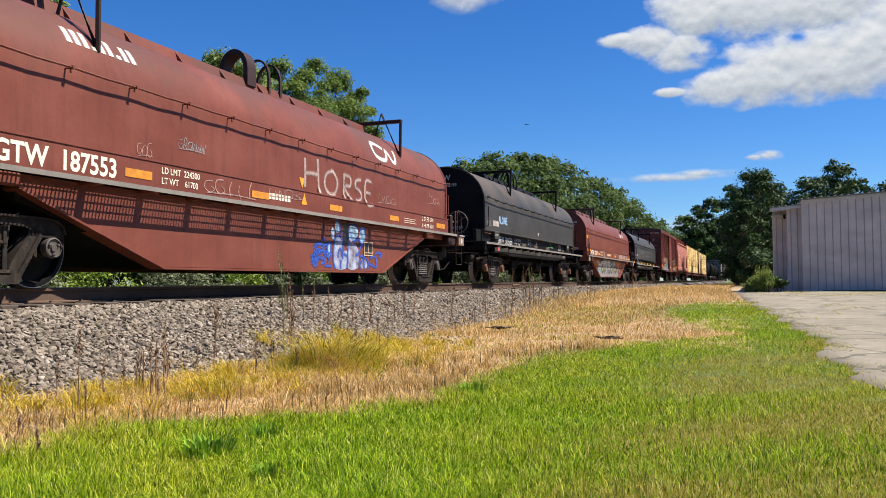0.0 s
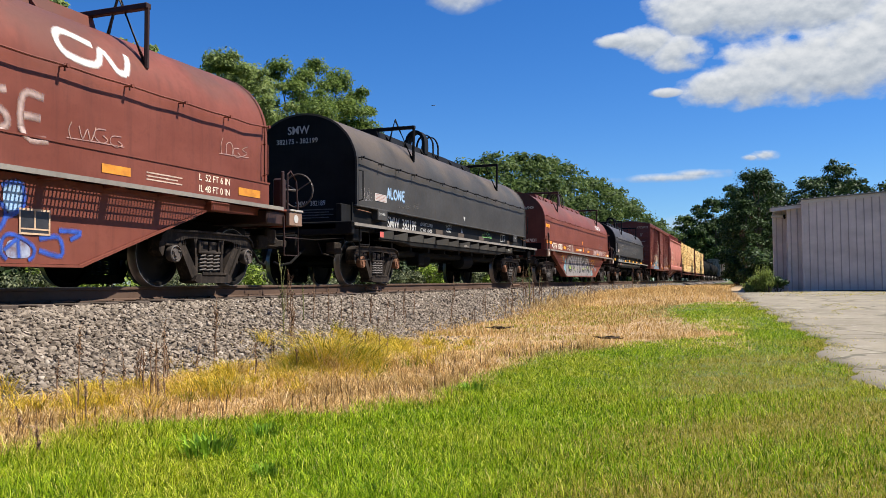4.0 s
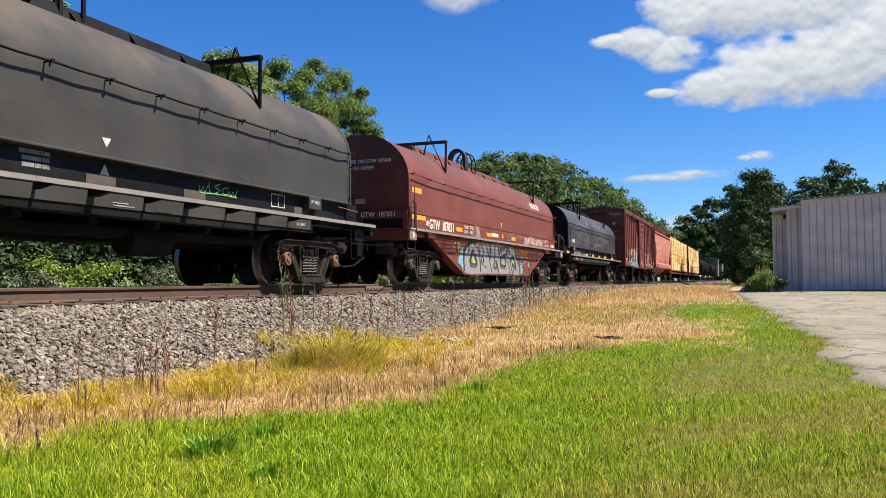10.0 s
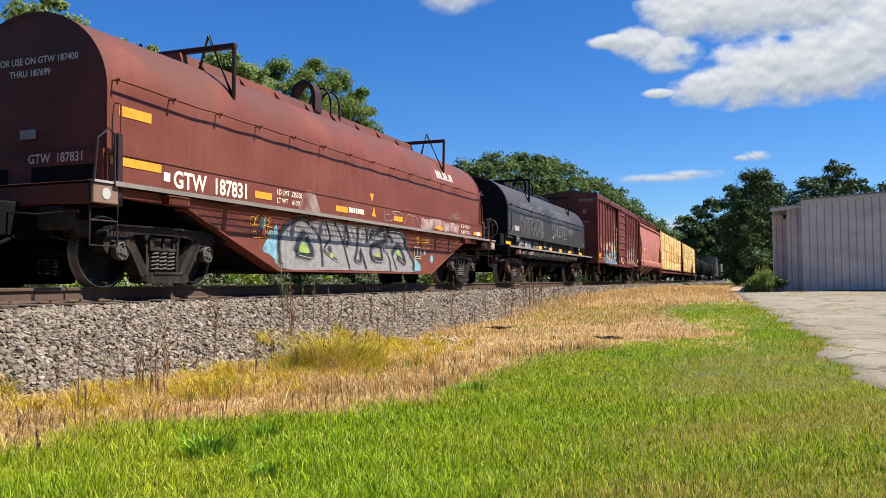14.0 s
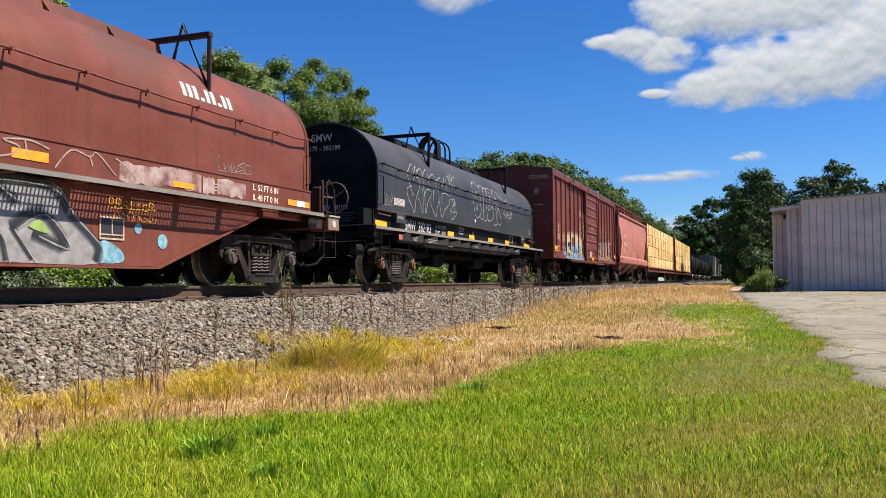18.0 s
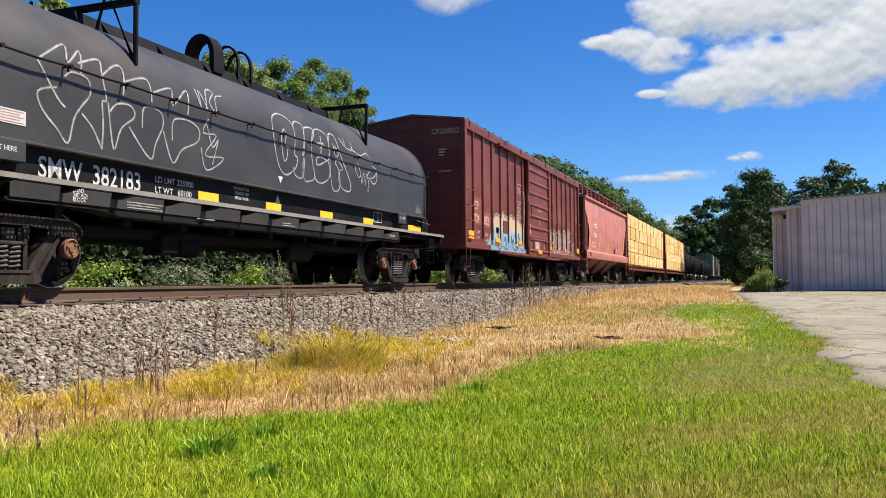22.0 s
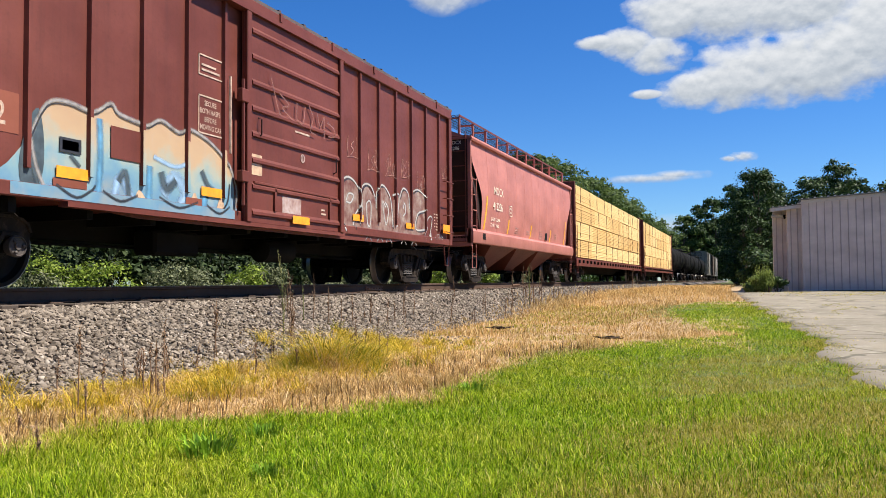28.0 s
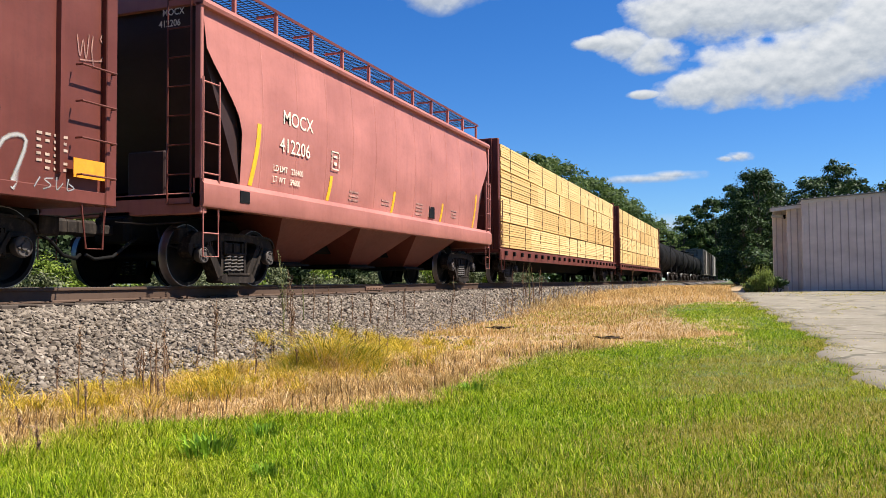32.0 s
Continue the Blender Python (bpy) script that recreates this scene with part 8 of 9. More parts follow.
    for xx, z, n, w in ((-2.35, 3.05, 2, 0.42), (0.05, 2.56, 1, 0.5), (0.95, 1.24, 2, 0.16)):
        t = Bld()
        yy = ys if xx < 0 else -Y - 0.103
        for k in range(n):
            t.box(xx, xx + w * (1 - 0.2 * (k % 2)), yy - 0.003, yy, z + k * 0.07, z + k * 0.07 + 0.03)
        part("small_print", t, M["stencil"], car)
    t = Bld()
    for c in range(4):
        for k in range(6):
            if (c * 5 + k * 3) % 7:
                t.box(6.80 + c * 0.12, 6.86 + c * 0.12 + 0.015 * (k % 2), ys - 0.003, ys, 1.30 + k * 0.075, 1.33 + k * 0.075)
    part("small_print", t, M["stencil"], car)
    yd = -Y - 0.10
    for hx, hz in ((-1.05, 2.30), (1.42, 2.02)):
        part("door_handle", Bld().tube([(hx, yd, hz), (hx, yd - 0.06, hz + 0.03), (hx, yd - 0.06, hz + 0.27), (hx, yd, hz + 0.30)], 0.012, 6), M["hoop"], car, "dark vertical grab handle on the door")
    plate(car, -1.28, -0.95, 1.70, 2.02, yd, M["peach"], "paint_patch", "worn pale square patch")
    plate(car, -0.35, 0.25, 1.18, 1.45, yd, M["fadedpatch"], "paint_patch", "pale worn patch on the door")
    for u0, u1, w0, w1 in ((-1.2, 1.5, 1.56, 1.60), (-0.62, -0.56, 1.18, 1.56), (1.22, 1.28, 1.18, 1.56)):
        part("door_frame_bar", Bld().box(u0, u1, yd - 0.035, yd, w0, w1, 0.006), red, car)
    b = Bld()
    for pts in ([(-0.75, 3.3), (-0.55, 2.85), (-0.45, 2.75)], [(-0.5, 3.1), (-0.2, 2.95), (-0.42, 2.88), (-0.1, 2.74)], [(0.05, 3.05), (0.05, 2.78), (0.25, 2.74), (0.32, 3.04)], [(0.45, 3.08), (0.6, 2.9), (0.5, 2.66), (0.7, 2.62)], [(0.75, 3.0), (0.85, 2.78), (1.0, 2.98), (1.0, 2.6)], [(1.1, 2.9), (1.35, 2.84), (1.4, 2.7), (1.15, 2.66)]):
        ribbon(b, pts, 0.03, lambda a, c: -Y - 0.142)
    painted(car, b, M["faint"], "faint pinkish scrawled strokes on the door")
    for pts in ([(6.72, 1.08), (6.80, 1.2)], [(6.98, 1.2), (6.86, 1.18), (6.95, 1.12), (6.84, 1.07)], [(7.03, 1.22), (7.03, 1.08), (7.12, 1.16)], [(7.20, 1.22), (7.18, 1.09), (7.28, 1.12), (7.2, 1.16)]):
        b = Bld()
        ribbon(b, pts, 0.018, -Y - 0.064)
        painted(car, b, M["spray"], "white scrawled strokes low on the side")
    fr = Bld()
    for u0, u1, w0, w1 in ((-2.42, -1.85, 2.15, 2.17), (-2.42, -1.85, 2.68, 2.70), (-2.42, -2.40, 2.15, 2.70), (-1.87, -1.85, 2.15, 2.70), (-2.42, -1.85, 2.98, 3.0), (-2.42, -1.85, 3.26, 3.28), (-2.42, -2.40, 3.0, 3.28), (-1.87, -1.85, 3.0, 3.28)):
        fr.box(u0, u1, ys - 0.003, ys, w0, w1)
    part("stencil_frame", fr, M["stencil"], car)
    part("round_badge", Bld().disc(0.3, -Y - 0.105, 2.15, [(0.075, 0), (0.075, -0.004), (0.05, -0.004), (0.05, 0)], 20, "y", False).box(0.285, 0.315, -Y - 0.108, -Y - 0.104, 2.11, 2.19), M["chalk"], car, "pale ring badge")
    for xx, z in ((-7.72, 1.22), (-4.96, 1.23), (-2.37, 1.27), (2.35, 1.24), (5.0, 1.24), (7.25, 1.25)):
        plate(car, xx, xx + 0.48, z, z + (0.22 if abs(xx) > 7 else 0.13), ys - 0.022 if abs(xx) < 7 else -Y - 0.08, M["yellow"], "reflector", "orange-yellow reflective patch")
    plate(car, -0.1, 0.45, 1.02, 1.15, -Y - 0.15, M["yellow"], "reflector", "orange-yellow reflective patch")
    # graffiti in front of the door
    g0 = ys - 0.003
    top = [(-5.31, 1.63), (-5.09, 2.02), (-4.79, 2.10), (-4.40, 2.06), (-4.12, 2.22), (-3.98, 2.12), (-3.6, 2.07), (-3.44, 2.07), (-3.2, 2.18), (-2.85, 2.08), (-2.58, 2.16), (-2.1, 2.03), (-1.68, 1.78)]
    b = Bld()
    blob(b, [(-5.9, 1.0), (-5.6, 1.3), (-5.42, 1.5)] + top + [(-1.55, 1.3), (-1.6, 1.0), (-3.0, 0.98), (-4.6, 0.98)], g0)
    painted(car, b, M["fade"], "peach and blue spray-painted bubble lettering")
    for i, (wd, pts) in enumerate(((0.10, [(-4.30, 2.0), (-4.28, 1.5), (-4.32, 1.02)]), (0.16, [(-5.0, 1.05), (-4.85, 1.18), (-4.6, 1.1)]), (0.12, [(-3.42, 1.55), (-3.44, 1.02)]), (0.18, [(-3.15, 1.2), (-2.95, 1.45), (-2.7, 1.3), (-2.8, 1.1)]), (0.14, [(-2.3, 1.1), (-2.25, 1.4)]), (0.12, [(-4.05, 1.1), (-3.95, 1.35), (-3.75, 1.1)]))):
        b = Bld()
        ribbon(b, pts, wd, g0 - 0.003 - 0.0003 * i)
        painted(car, b, M["deepaqua"] if i % 2 == 0 else M["bluelight"])
    for i, (wd, pts) in enumerate(((0.09, [(-3.98, 1.28), (-3.86, 1.42), (-3.80, 1.12)]), (0.12, [(-3.2, 1.5), (-3.1, 1.28), (-2.9, 1.42)]), (0.10, [(-2.35, 1.62), (-2.2, 1.42), (-2.05, 1.35)]), (0.07, [(-5.36, 1.62), (-5.3, 1.4), (-5.2, 1.12)]), (0.06, [(-4.75, 1.5), (-4.6, 1.38)]))):
        b = Bld()
        ribbon(b, pts, wd, g0 - 0.0055)
        painted(car, b, M["shadowpaint"], "dark letter shadow")
    b = Bld()
    blob(b, [(-5.36, 1.02), (-5.45, 1.3), (-5.35, 1.75), (-5.2, 1.95), (-5.12, 1.6), (-5.15, 1.2)], g0 - 0.0045)
    painted(car, b, M["shadowpaint"], "dark letter shadow")
    for wd, pts, mt in ((0.05, top, "spray"), (0.02, [(u, v - 0.035) for u, v in top], "sprayblack"), (0.05, [(-5.31, 1.63), (-5.22, 1.3), (-5.05, 1.0)], "spray"), (0.05, [(-1.68, 1.78), (-1.5, 1.4), (-1.6, 1.02)], "spray"), (0.06, [(-3.35, 1.68), (-2.95, 1.60), (-2.7, 1.66)], "bluelight"), (0.035, [(-2.5, 1.05), (-2.05, 1.02), (-1.75, 1.2), (-1.68, 1.5)], "sprayblack"), (0.03, [(-5.0, 1.0), (-4.75, 0.99), (-4.5, 1.02), (-4.36, 1.2)], "sprayblack")):
        b = Bld()
        ribbon(b, pts, wd, g0 - 0.007)
        painted(car, b, M[mt])
    for xx in (-4.461, -3.568, -2.675, -1.83):
        plate(car, xx - 0.025, xx + 0.025, 1.285, 1.98, -Y - 0.056, M["fade"], "graffiti", "paint carried over the rib")
    plate(car, -5.6, -1.62, 0.985, 1.115, -Y - 0.061, M["fade"], "graffiti", "paint carried over the sill")
    for pts in ([(-4.85, 1.02), (-4.8, 1.15), (-4.6, 1.16), (-4.55, 1.02)], [(-3.7, 1.05), (-3.62, 1.22), (-3.5, 1.1)], [(-2.6, 1.12), (-2.5, 1.3), (-2.42, 1.12)], [(-2.0, 1.05), (-1.9, 1.3), (-1.8, 1.1)]):
        b = Bld()
        blob(b, pts, g0 - 0.0052)
        painted(car, b, M["peach"], "peach streak in the letters")
    for pts in ([(-5.0, 1.14), (-4.7, 1.02), (-4.45, 1.14)], [(-4.3, 1.14), (-4.0, 1.04), (-3.7, 1.14)], [(-3.3, 1.16), (-2.9, 1.05), (-2.5, 1.16)], [(-2.3, 1.14), (-2.0, 1.04), (-1.75, 1.16)]):
        b = Bld()
        ribbon(b, pts, 0.035, -Y - 0.068)
        painted(car, b, M["sprayblack"], "dark curved letter outline")
    for u0, u1, w0, w1, mt in ((-4.12, -3.5, 1.56, 1.95, "boxred"), (-4.91, -4.59, 1.52, 1.69, "sprayblack"), (-4.87, -4.63, 1.55, 1.66, "steel"), (-2.7, -2.35, 1.12, 1.22, "patch"), (-5.0, -4.5, 1.13, 1.22, "patch")):
        plate(car, u0, u1, w0, w1, g0 - 0.009, M[mt], "overpainted_patch")
    # outlined letters beyond the door, over panels and ribs
    def skin(u, v):
        d = min(abs(u - 2.68 - k * 0.885) for k in range(6))
        return -Y - (0.066 if v < 1.13 else 0.061 if d < 0.035 and v > 1.27 else 0.010)
    b = Bld()
    blob(b, [(1.95, 1.12), (1.9, 1.8), (2.15, 2.03), (2.5, 1.95), (2.75, 1.75), (3.0, 1.98), (3.4, 1.8), (3.8, 2.05), (4.2, 1.8), (4.6, 1.9), (4.9, 2.08), (5.3, 2.0), (5.75, 2.14), (6.2, 2.0), (6.2, 1.4), (6.0, 1.15), (4.0, 1.1)], ys - 0.003)
    painted(car, b, M["letterfill"], "thin greyish letter filling")
    for u in (2.9, 3.45, 3.9, 4.7, 5.3):
        b = Bld()
        ribbon(b, [(u, 0.88), (u + 0.14, 0.97), (u + 0.3, 0.88)], 0.03, -Y - 0.034)
        painted(car, b, M["spray"], "white paint spike on the sill")
    part("door_hose", Bld().tube([(-1.72, -Y - 0.05, 1.95), (-1.74, -Y - 0.06, 2.5), (-1.72, -Y - 0.05, 3.1)], 0.02, 6), M["stencil"], car, "cream vertical tube beside the door")
    for i, pts in enumerate(([(2.0, 1.02), (1.85, 1.36), (1.91, 1.89), (2.13, 2.06), (2.45, 2.01), (2.69, 1.8), (2.65, 1.52), (2.49, 1.36), (2.38, 1.1)], [(2.1, 1.61), (2.21, 1.75), (2.41, 1.73), (2.29, 1.58), (2.1, 1.59)], [(2.7, 1.19), (2.73, 1.8), (2.9, 2.0), (3.21, 1.99), (3.4, 1.79)], [(2.99, 1.62), (3.12, 1.69), (3.21, 1.59), (3.17, 1.21), (3.04, 1.22), (2.99, 1.62)], [(3.45, 1.56), (3.49, 1.92), (3.78, 2.08), (4.14, 1.89), (4.25, 1.59), (4.31, 1.22)], [(3.94, 1.62), (3.78, 1.72), (3.94, 1.25), (4.07, 1.57), (3.91, 1.73)], [(4.3, 1.91), (4.64, 1.96), (4.58, 1.56), (4.53, 1.24)], [(4.69, 1.9), (4.87, 2.12), (5.17, 2.03), (5.23, 1.7)], [(4.87, 1.66), (4.96, 1.8), (5.01, 1.61), (4.87, 1.5)], [(5.35, 2.06), (5.74, 2.18), (6.22, 2.04), (6.22, 1.75), (5.74, 1.62), (5.61, 1.26), (6.15, 1.27)], [(6.15, 1.05), (6.37, 1.54), (6.66, 1.57), (6.44, 1.03)])):
        b = Bld()
        ribbon(b, pts, 0.046, lambda u, v: skin(u, v) - 0.003)
        painted(car, b, M["plate"], "white outlined spray-painted lettering")
        if i in (0, 2, 4, 7, 9):
            b = Bld()
            ribbon(b, [(u + 0.04, v - 0.035) for u, v in pts], 0.03, skin)
            painted(car, b, M["sprayblack"], "black inner outline")
    for k, (u, z) in enumerate(((2.1, 2.48), (3.0, 2.34), (3.9, 2.32), (4.75, 2.38), (5.65, 2.2), (7.35, 2.66))):
        scribble(car, u, u + 0.5, z, z + 0.40, skin, 40 + k, M["spraythin"], 0.026, 3, "thin pinkish scrawled tag")
    return car


def hopper_car(x):
    pk = M["pink"]
    car = wagon("hopper_car", x, "faded pinkish-red covered hopper car with roof walkway", "hopper car")
    L, Z0, Z1 = 6.87, 1.50, 4.02
    def prof(o=0.0):
        pts = []
        for k in range(13):
            f = k / 12
            pts.append((-(1.43 + 0.085 * math.sin(math.pi * f) + o), Z0 + (Z1 - Z0) * f))
        return pts
    near = prof()
    full = near + [(-0.9, Z1 + 0.22), (0.9, Z1 + 0.22)] + [(-a, z) for a, z in near[::-1]]
    n = len(full)
    # body, its ends sloping in below
    body = Bld()
    def inset(z):
        return np.interp(z, [1.5, 2.45, 2.75, 3.35, 4.3], [1.05, 1.0, 0.75, 0.15, 0.10])
    rings = []
    for s in (-1, 1):
        rings.append([(s * (L - float(inset(z))), a, z) for a, z in full])
    vs = rings[0] + rings[1]
    fs = [(i, (i + 1) % n, n + (i + 1) % n, n + i) for i in range(n)]
    body.add(vs, fs)
    part("body", body, pk, car)
    for s in (-1, 1):
        # end sheet, platform, frame and brake box: shade put into a dark brown
        part("end_slope", Bld().prism([(s * (L - 1.35), 1.5), (s * (L - 1.05), 1.5), (s * (L - 0.14), 3.4), (s * (L - 0.14), 4.1), (s * (L - 0.4), 4.1)], -1.42, 1.42, "y"), M["hoop"], car, "sloping end sheet, dark brown for its shade")
        for sy in (-1, 1):
            part("end_post", Bld().box(min(s * L, s * (L - 0.07)), max(s * L, s * (L - 0.07)), min(sy * 1.50, sy * 1.40), max(sy * 1.50, sy * 1.40), 1.1, Z1, 0.01), pk, car)
            ladder(car, s * (L - 0.40) if s > 0 else s * (L - 0.02), sy * 1.53, 1.15, 2.95, 5, 0.38, "x", pk, "side_ladder")
            part("corner_step", Bld().tube([(s * (L - 0.06), sy * 1.5, 1.1), (s * (L - 0.06), sy * 1.5, 0.42), (s * (L - 0.42), sy * 1.5, 0.42), (s * (L - 0.42), sy * 1.5, 1.1)], 0.013, 6).tube([(s * (L - 0.06), sy * 1.5, 0.75), (s * (L - 0.42), sy * 1.5, 0.75)], 0.011, 6), pk, car)
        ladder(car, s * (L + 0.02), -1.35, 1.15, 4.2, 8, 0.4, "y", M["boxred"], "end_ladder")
        part("end_sill", Bld().box(min(s * L, s * (L - 0.15)), max(s * L, s * (L - 0.15)), -1.5, 1.5, 1.02, 1.32, 0.012), pk, car)
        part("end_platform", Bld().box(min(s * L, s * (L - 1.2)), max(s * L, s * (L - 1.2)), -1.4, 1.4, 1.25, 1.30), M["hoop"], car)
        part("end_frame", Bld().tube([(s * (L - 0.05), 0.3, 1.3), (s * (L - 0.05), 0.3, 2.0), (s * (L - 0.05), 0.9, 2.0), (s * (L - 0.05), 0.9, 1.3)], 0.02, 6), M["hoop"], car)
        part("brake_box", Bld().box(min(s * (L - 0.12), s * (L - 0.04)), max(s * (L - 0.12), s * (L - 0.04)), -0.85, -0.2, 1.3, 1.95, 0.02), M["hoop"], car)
        coupler(car, s * L, s)
        truck(car, s * 5.45)
    for sy in (-1, 1):
        part("side_sill", Bld().prism([(sy * 1.38, 1.12), (sy * 1.54, 1.12), (sy * 1.56, 1.16), (sy * 1.56, 1.44), (sy * 1.50, 1.52), (sy * 1.38, 1.52)], -L, L), pk, car)
        part("top_rail", Bld().prism([(sy * 1.40, Z1 - 0.05), (sy * 1.52, Z1 - 0.05), (sy * 1.54, Z1), (sy * 1.52, Z1 + 0.06), (sy * 1.30, Z1 + 0.10)], -L, L), pk, car)
        for k in range(11):
            xx = -5.3 + k * 1.06
            seam = Bld()
            nn = len(near)
            seam.add([(xx - 0.02, sy * (-a), z) for a, z in near] + [(xx, sy * (-a + 0.007), z) for a, z in near] + [(xx + 0.02, sy * (-a), z) for a, z in near], [(i, i + 1, nn + i + 1, nn + i) for i in range(nn - 1)] + [(nn + i, nn + i + 1, 2 * nn + i + 1, 2 * nn + i) for i in range(nn - 1)])
            part("weld_seam", seam, pk, car)
    part("roof", Bld().prism([(-1.5, Z1), (-0.9, Z1 + 0.24), (0.9, Z1 + 0.24), (1.5, Z1)], -L + 0.05, L - 0.05), pk, car)
    # roof walkway with its posts
    for sy in (-1, 1):
        w = Bld()
        nslat = 130
        for k in range(nslat):
            xx = -L + (2 * L) * k / nslat
            w.box(xx, xx + 0.012, min(sy * 0.35, sy * 1.15), max(sy * 0.35, sy * 1.15), 4.677, 4.685)
        for yy in (0.35, 0.48, 0.61, 0.74, 0.88, 1.01, 1.15):
            w.box(-L, L, min(sy * yy, sy * (yy + 0.008)), max(sy * yy, sy * (yy + 0.008)), 4.674, 4.688)
        wk = part("roof_walkway", w, M["black"], car, "dark open-grid walkway on the roof")
        for k in range(12):
            xx = -L + 0.1 + k * (2 * L - 0.2) / 11
            part("walkway_post", Bld().box(xx - 0.025, xx + 0.025, min(sy * 1.10, sy * 1.16), max(sy * 1.10, sy * 1.16), 4.08, 4.66).box(xx - 0.02, xx + 0.02, min(sy * 0.75, sy * 1.14), max(sy * 0.75, sy * 1.14), 4.60, 4.64), pk, wk)
        part("walkway_edge", Bld().box(-L, L, min(sy * 1.165, sy * 1.18), max(sy * 1.165, sy * 1.18), 4.645, 4.70), M["boxred"], wk)
    for k in range(3):
        part("roof_hatch", Bld().disc(-4.0 + k * 4, 0, 4.26, [(0.4, 0), (0.4, 0.1), (0.3, 0.16)], 18, "z"), pk, car)
    # bays below
    for k in range(3):
        cx = -3.0 + k * 3.0
        # bay is darker than the body, its shade put into the colour
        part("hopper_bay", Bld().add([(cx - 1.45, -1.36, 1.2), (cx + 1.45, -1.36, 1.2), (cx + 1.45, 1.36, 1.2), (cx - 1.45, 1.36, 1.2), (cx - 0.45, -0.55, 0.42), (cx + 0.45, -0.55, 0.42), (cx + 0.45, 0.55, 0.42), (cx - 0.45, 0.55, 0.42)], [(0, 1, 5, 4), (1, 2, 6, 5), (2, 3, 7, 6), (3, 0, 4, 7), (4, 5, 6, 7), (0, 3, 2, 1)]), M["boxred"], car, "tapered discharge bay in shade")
        part("bay_gate", Bld().box(cx - 0.5, cx + 0.5, -0.6, 0.6, 0.34, 0.43, 0.02).box(cx - 0.6, cx + 0.6, -0.7, -0.6, 0.36, 0.40), M["under"], car)
    part("center_sill", Bld().box(-L, L, -0.3, 0.3, 0.65, 1.1, 0.02), M["under"], car)
    def hy(z):
        return -(1.43 + 0.085 * math.sin(math.pi * (z - Z0) / (Z1 - Z0))) - 0.006
    lettering(car, "MOCX", -4.72, hy(2.75) - 0.002, 2.66, 0.24, M["cream"], 1.0, label="cream stencilled reporting mark and number", offset=0.006)
    lettering(car, "412206", -4.80, hy(2.3) - 0.008, 2.20, 0.24, M["cream"], 1.0, offset=0.006)
    lettering(car, "LD LMT   226400", -4.95, hy(1.85) - 0.012, 1.86, 0.10, M["cream"], 0.95)
    lettering(car, "LT WT    59600", -4.95, hy(1.7) - 0.012, 1.68, 0.10, M["cream"], 0.95)
    lettering(car, "MOCX", -L - 0.03, -0.86, 3.86, 0.10, M["cream"], 0.9, "end")
    lettering(car, "412206", -L - 0.03, -0.80, 3.70, 0.10, M["cream"], 0.9, "end")
    fr = Bld()
    for u0, u1, w0, w1 in ((-3.02, -2.72, 2.44, 2.46), (-3.02, -2.72, 2.12, 2.14), (-3.02, -3.0, 2.12, 2.46), (-2.74, -2.72, 2.12, 2.46), (-2.92, -2.82, 2.20, 2.26), (-2.95, -2.8, 2.34, 2.38)):
        fr.box(u0, u1, hy(2.3) - 0.012, hy(2.3) - 0.008, w0, w1)
    part("stencil_frame", fr, M["cream"], car)
    for xx, z0, z1, lean in ((-5.62, 1.55, 2.53, 0.16), (-3.12, 1.54, 2.0, 0.1), (-0.22, 1.54, 2.0, 0.1), (2.78, 1.54, 2.0, 0.1), (5.35, 1.54, 2.48, 0.16)):
        b = Bld()
        vs = []
        for k in range(7):
            z = z0 + (z1 - z0) * k / 6
            u = xx + lean * math.sin(math.pi / 2 * k / 6)
            vs += [(u, hy(z), z), (u + 0.11, hy(z), z)]
        b.add(vs, [(2 * k, 2 * k + 1, 2 * k + 3, 2 * k + 2) for k in range(6)])
        part("reflector", b, M["yellowbright"], car, "bright yellow curved reflective strip")
    for xx, z, nn in ((-2.2, 1.62, 3), (-0.7, 1.66, 2), (1.2, 1.6, 4), (3.6, 1.7, 3), (2.0, 1.6, 2)):
        t = Bld()
        for k in range(nn):
            t.box(xx, xx + 0.4, hy(z + k * 0.08) - 0.003, hy(z + k * 0.08), z + k * 0.08, z + k * 0.08 + 0.035)
        part("small_print", t, M["spraythin"], car)
    part("data_plate", Bld().box(2.05, 2.4, hy(1.75) - 0.006, hy(1.75), 1.58, 1.86), M["black"], car)
    part("data_plate", Bld().box(-6.0, -5.75, -1.57, -1.56, 1.24, 1.42), M["black"], car)
    return car


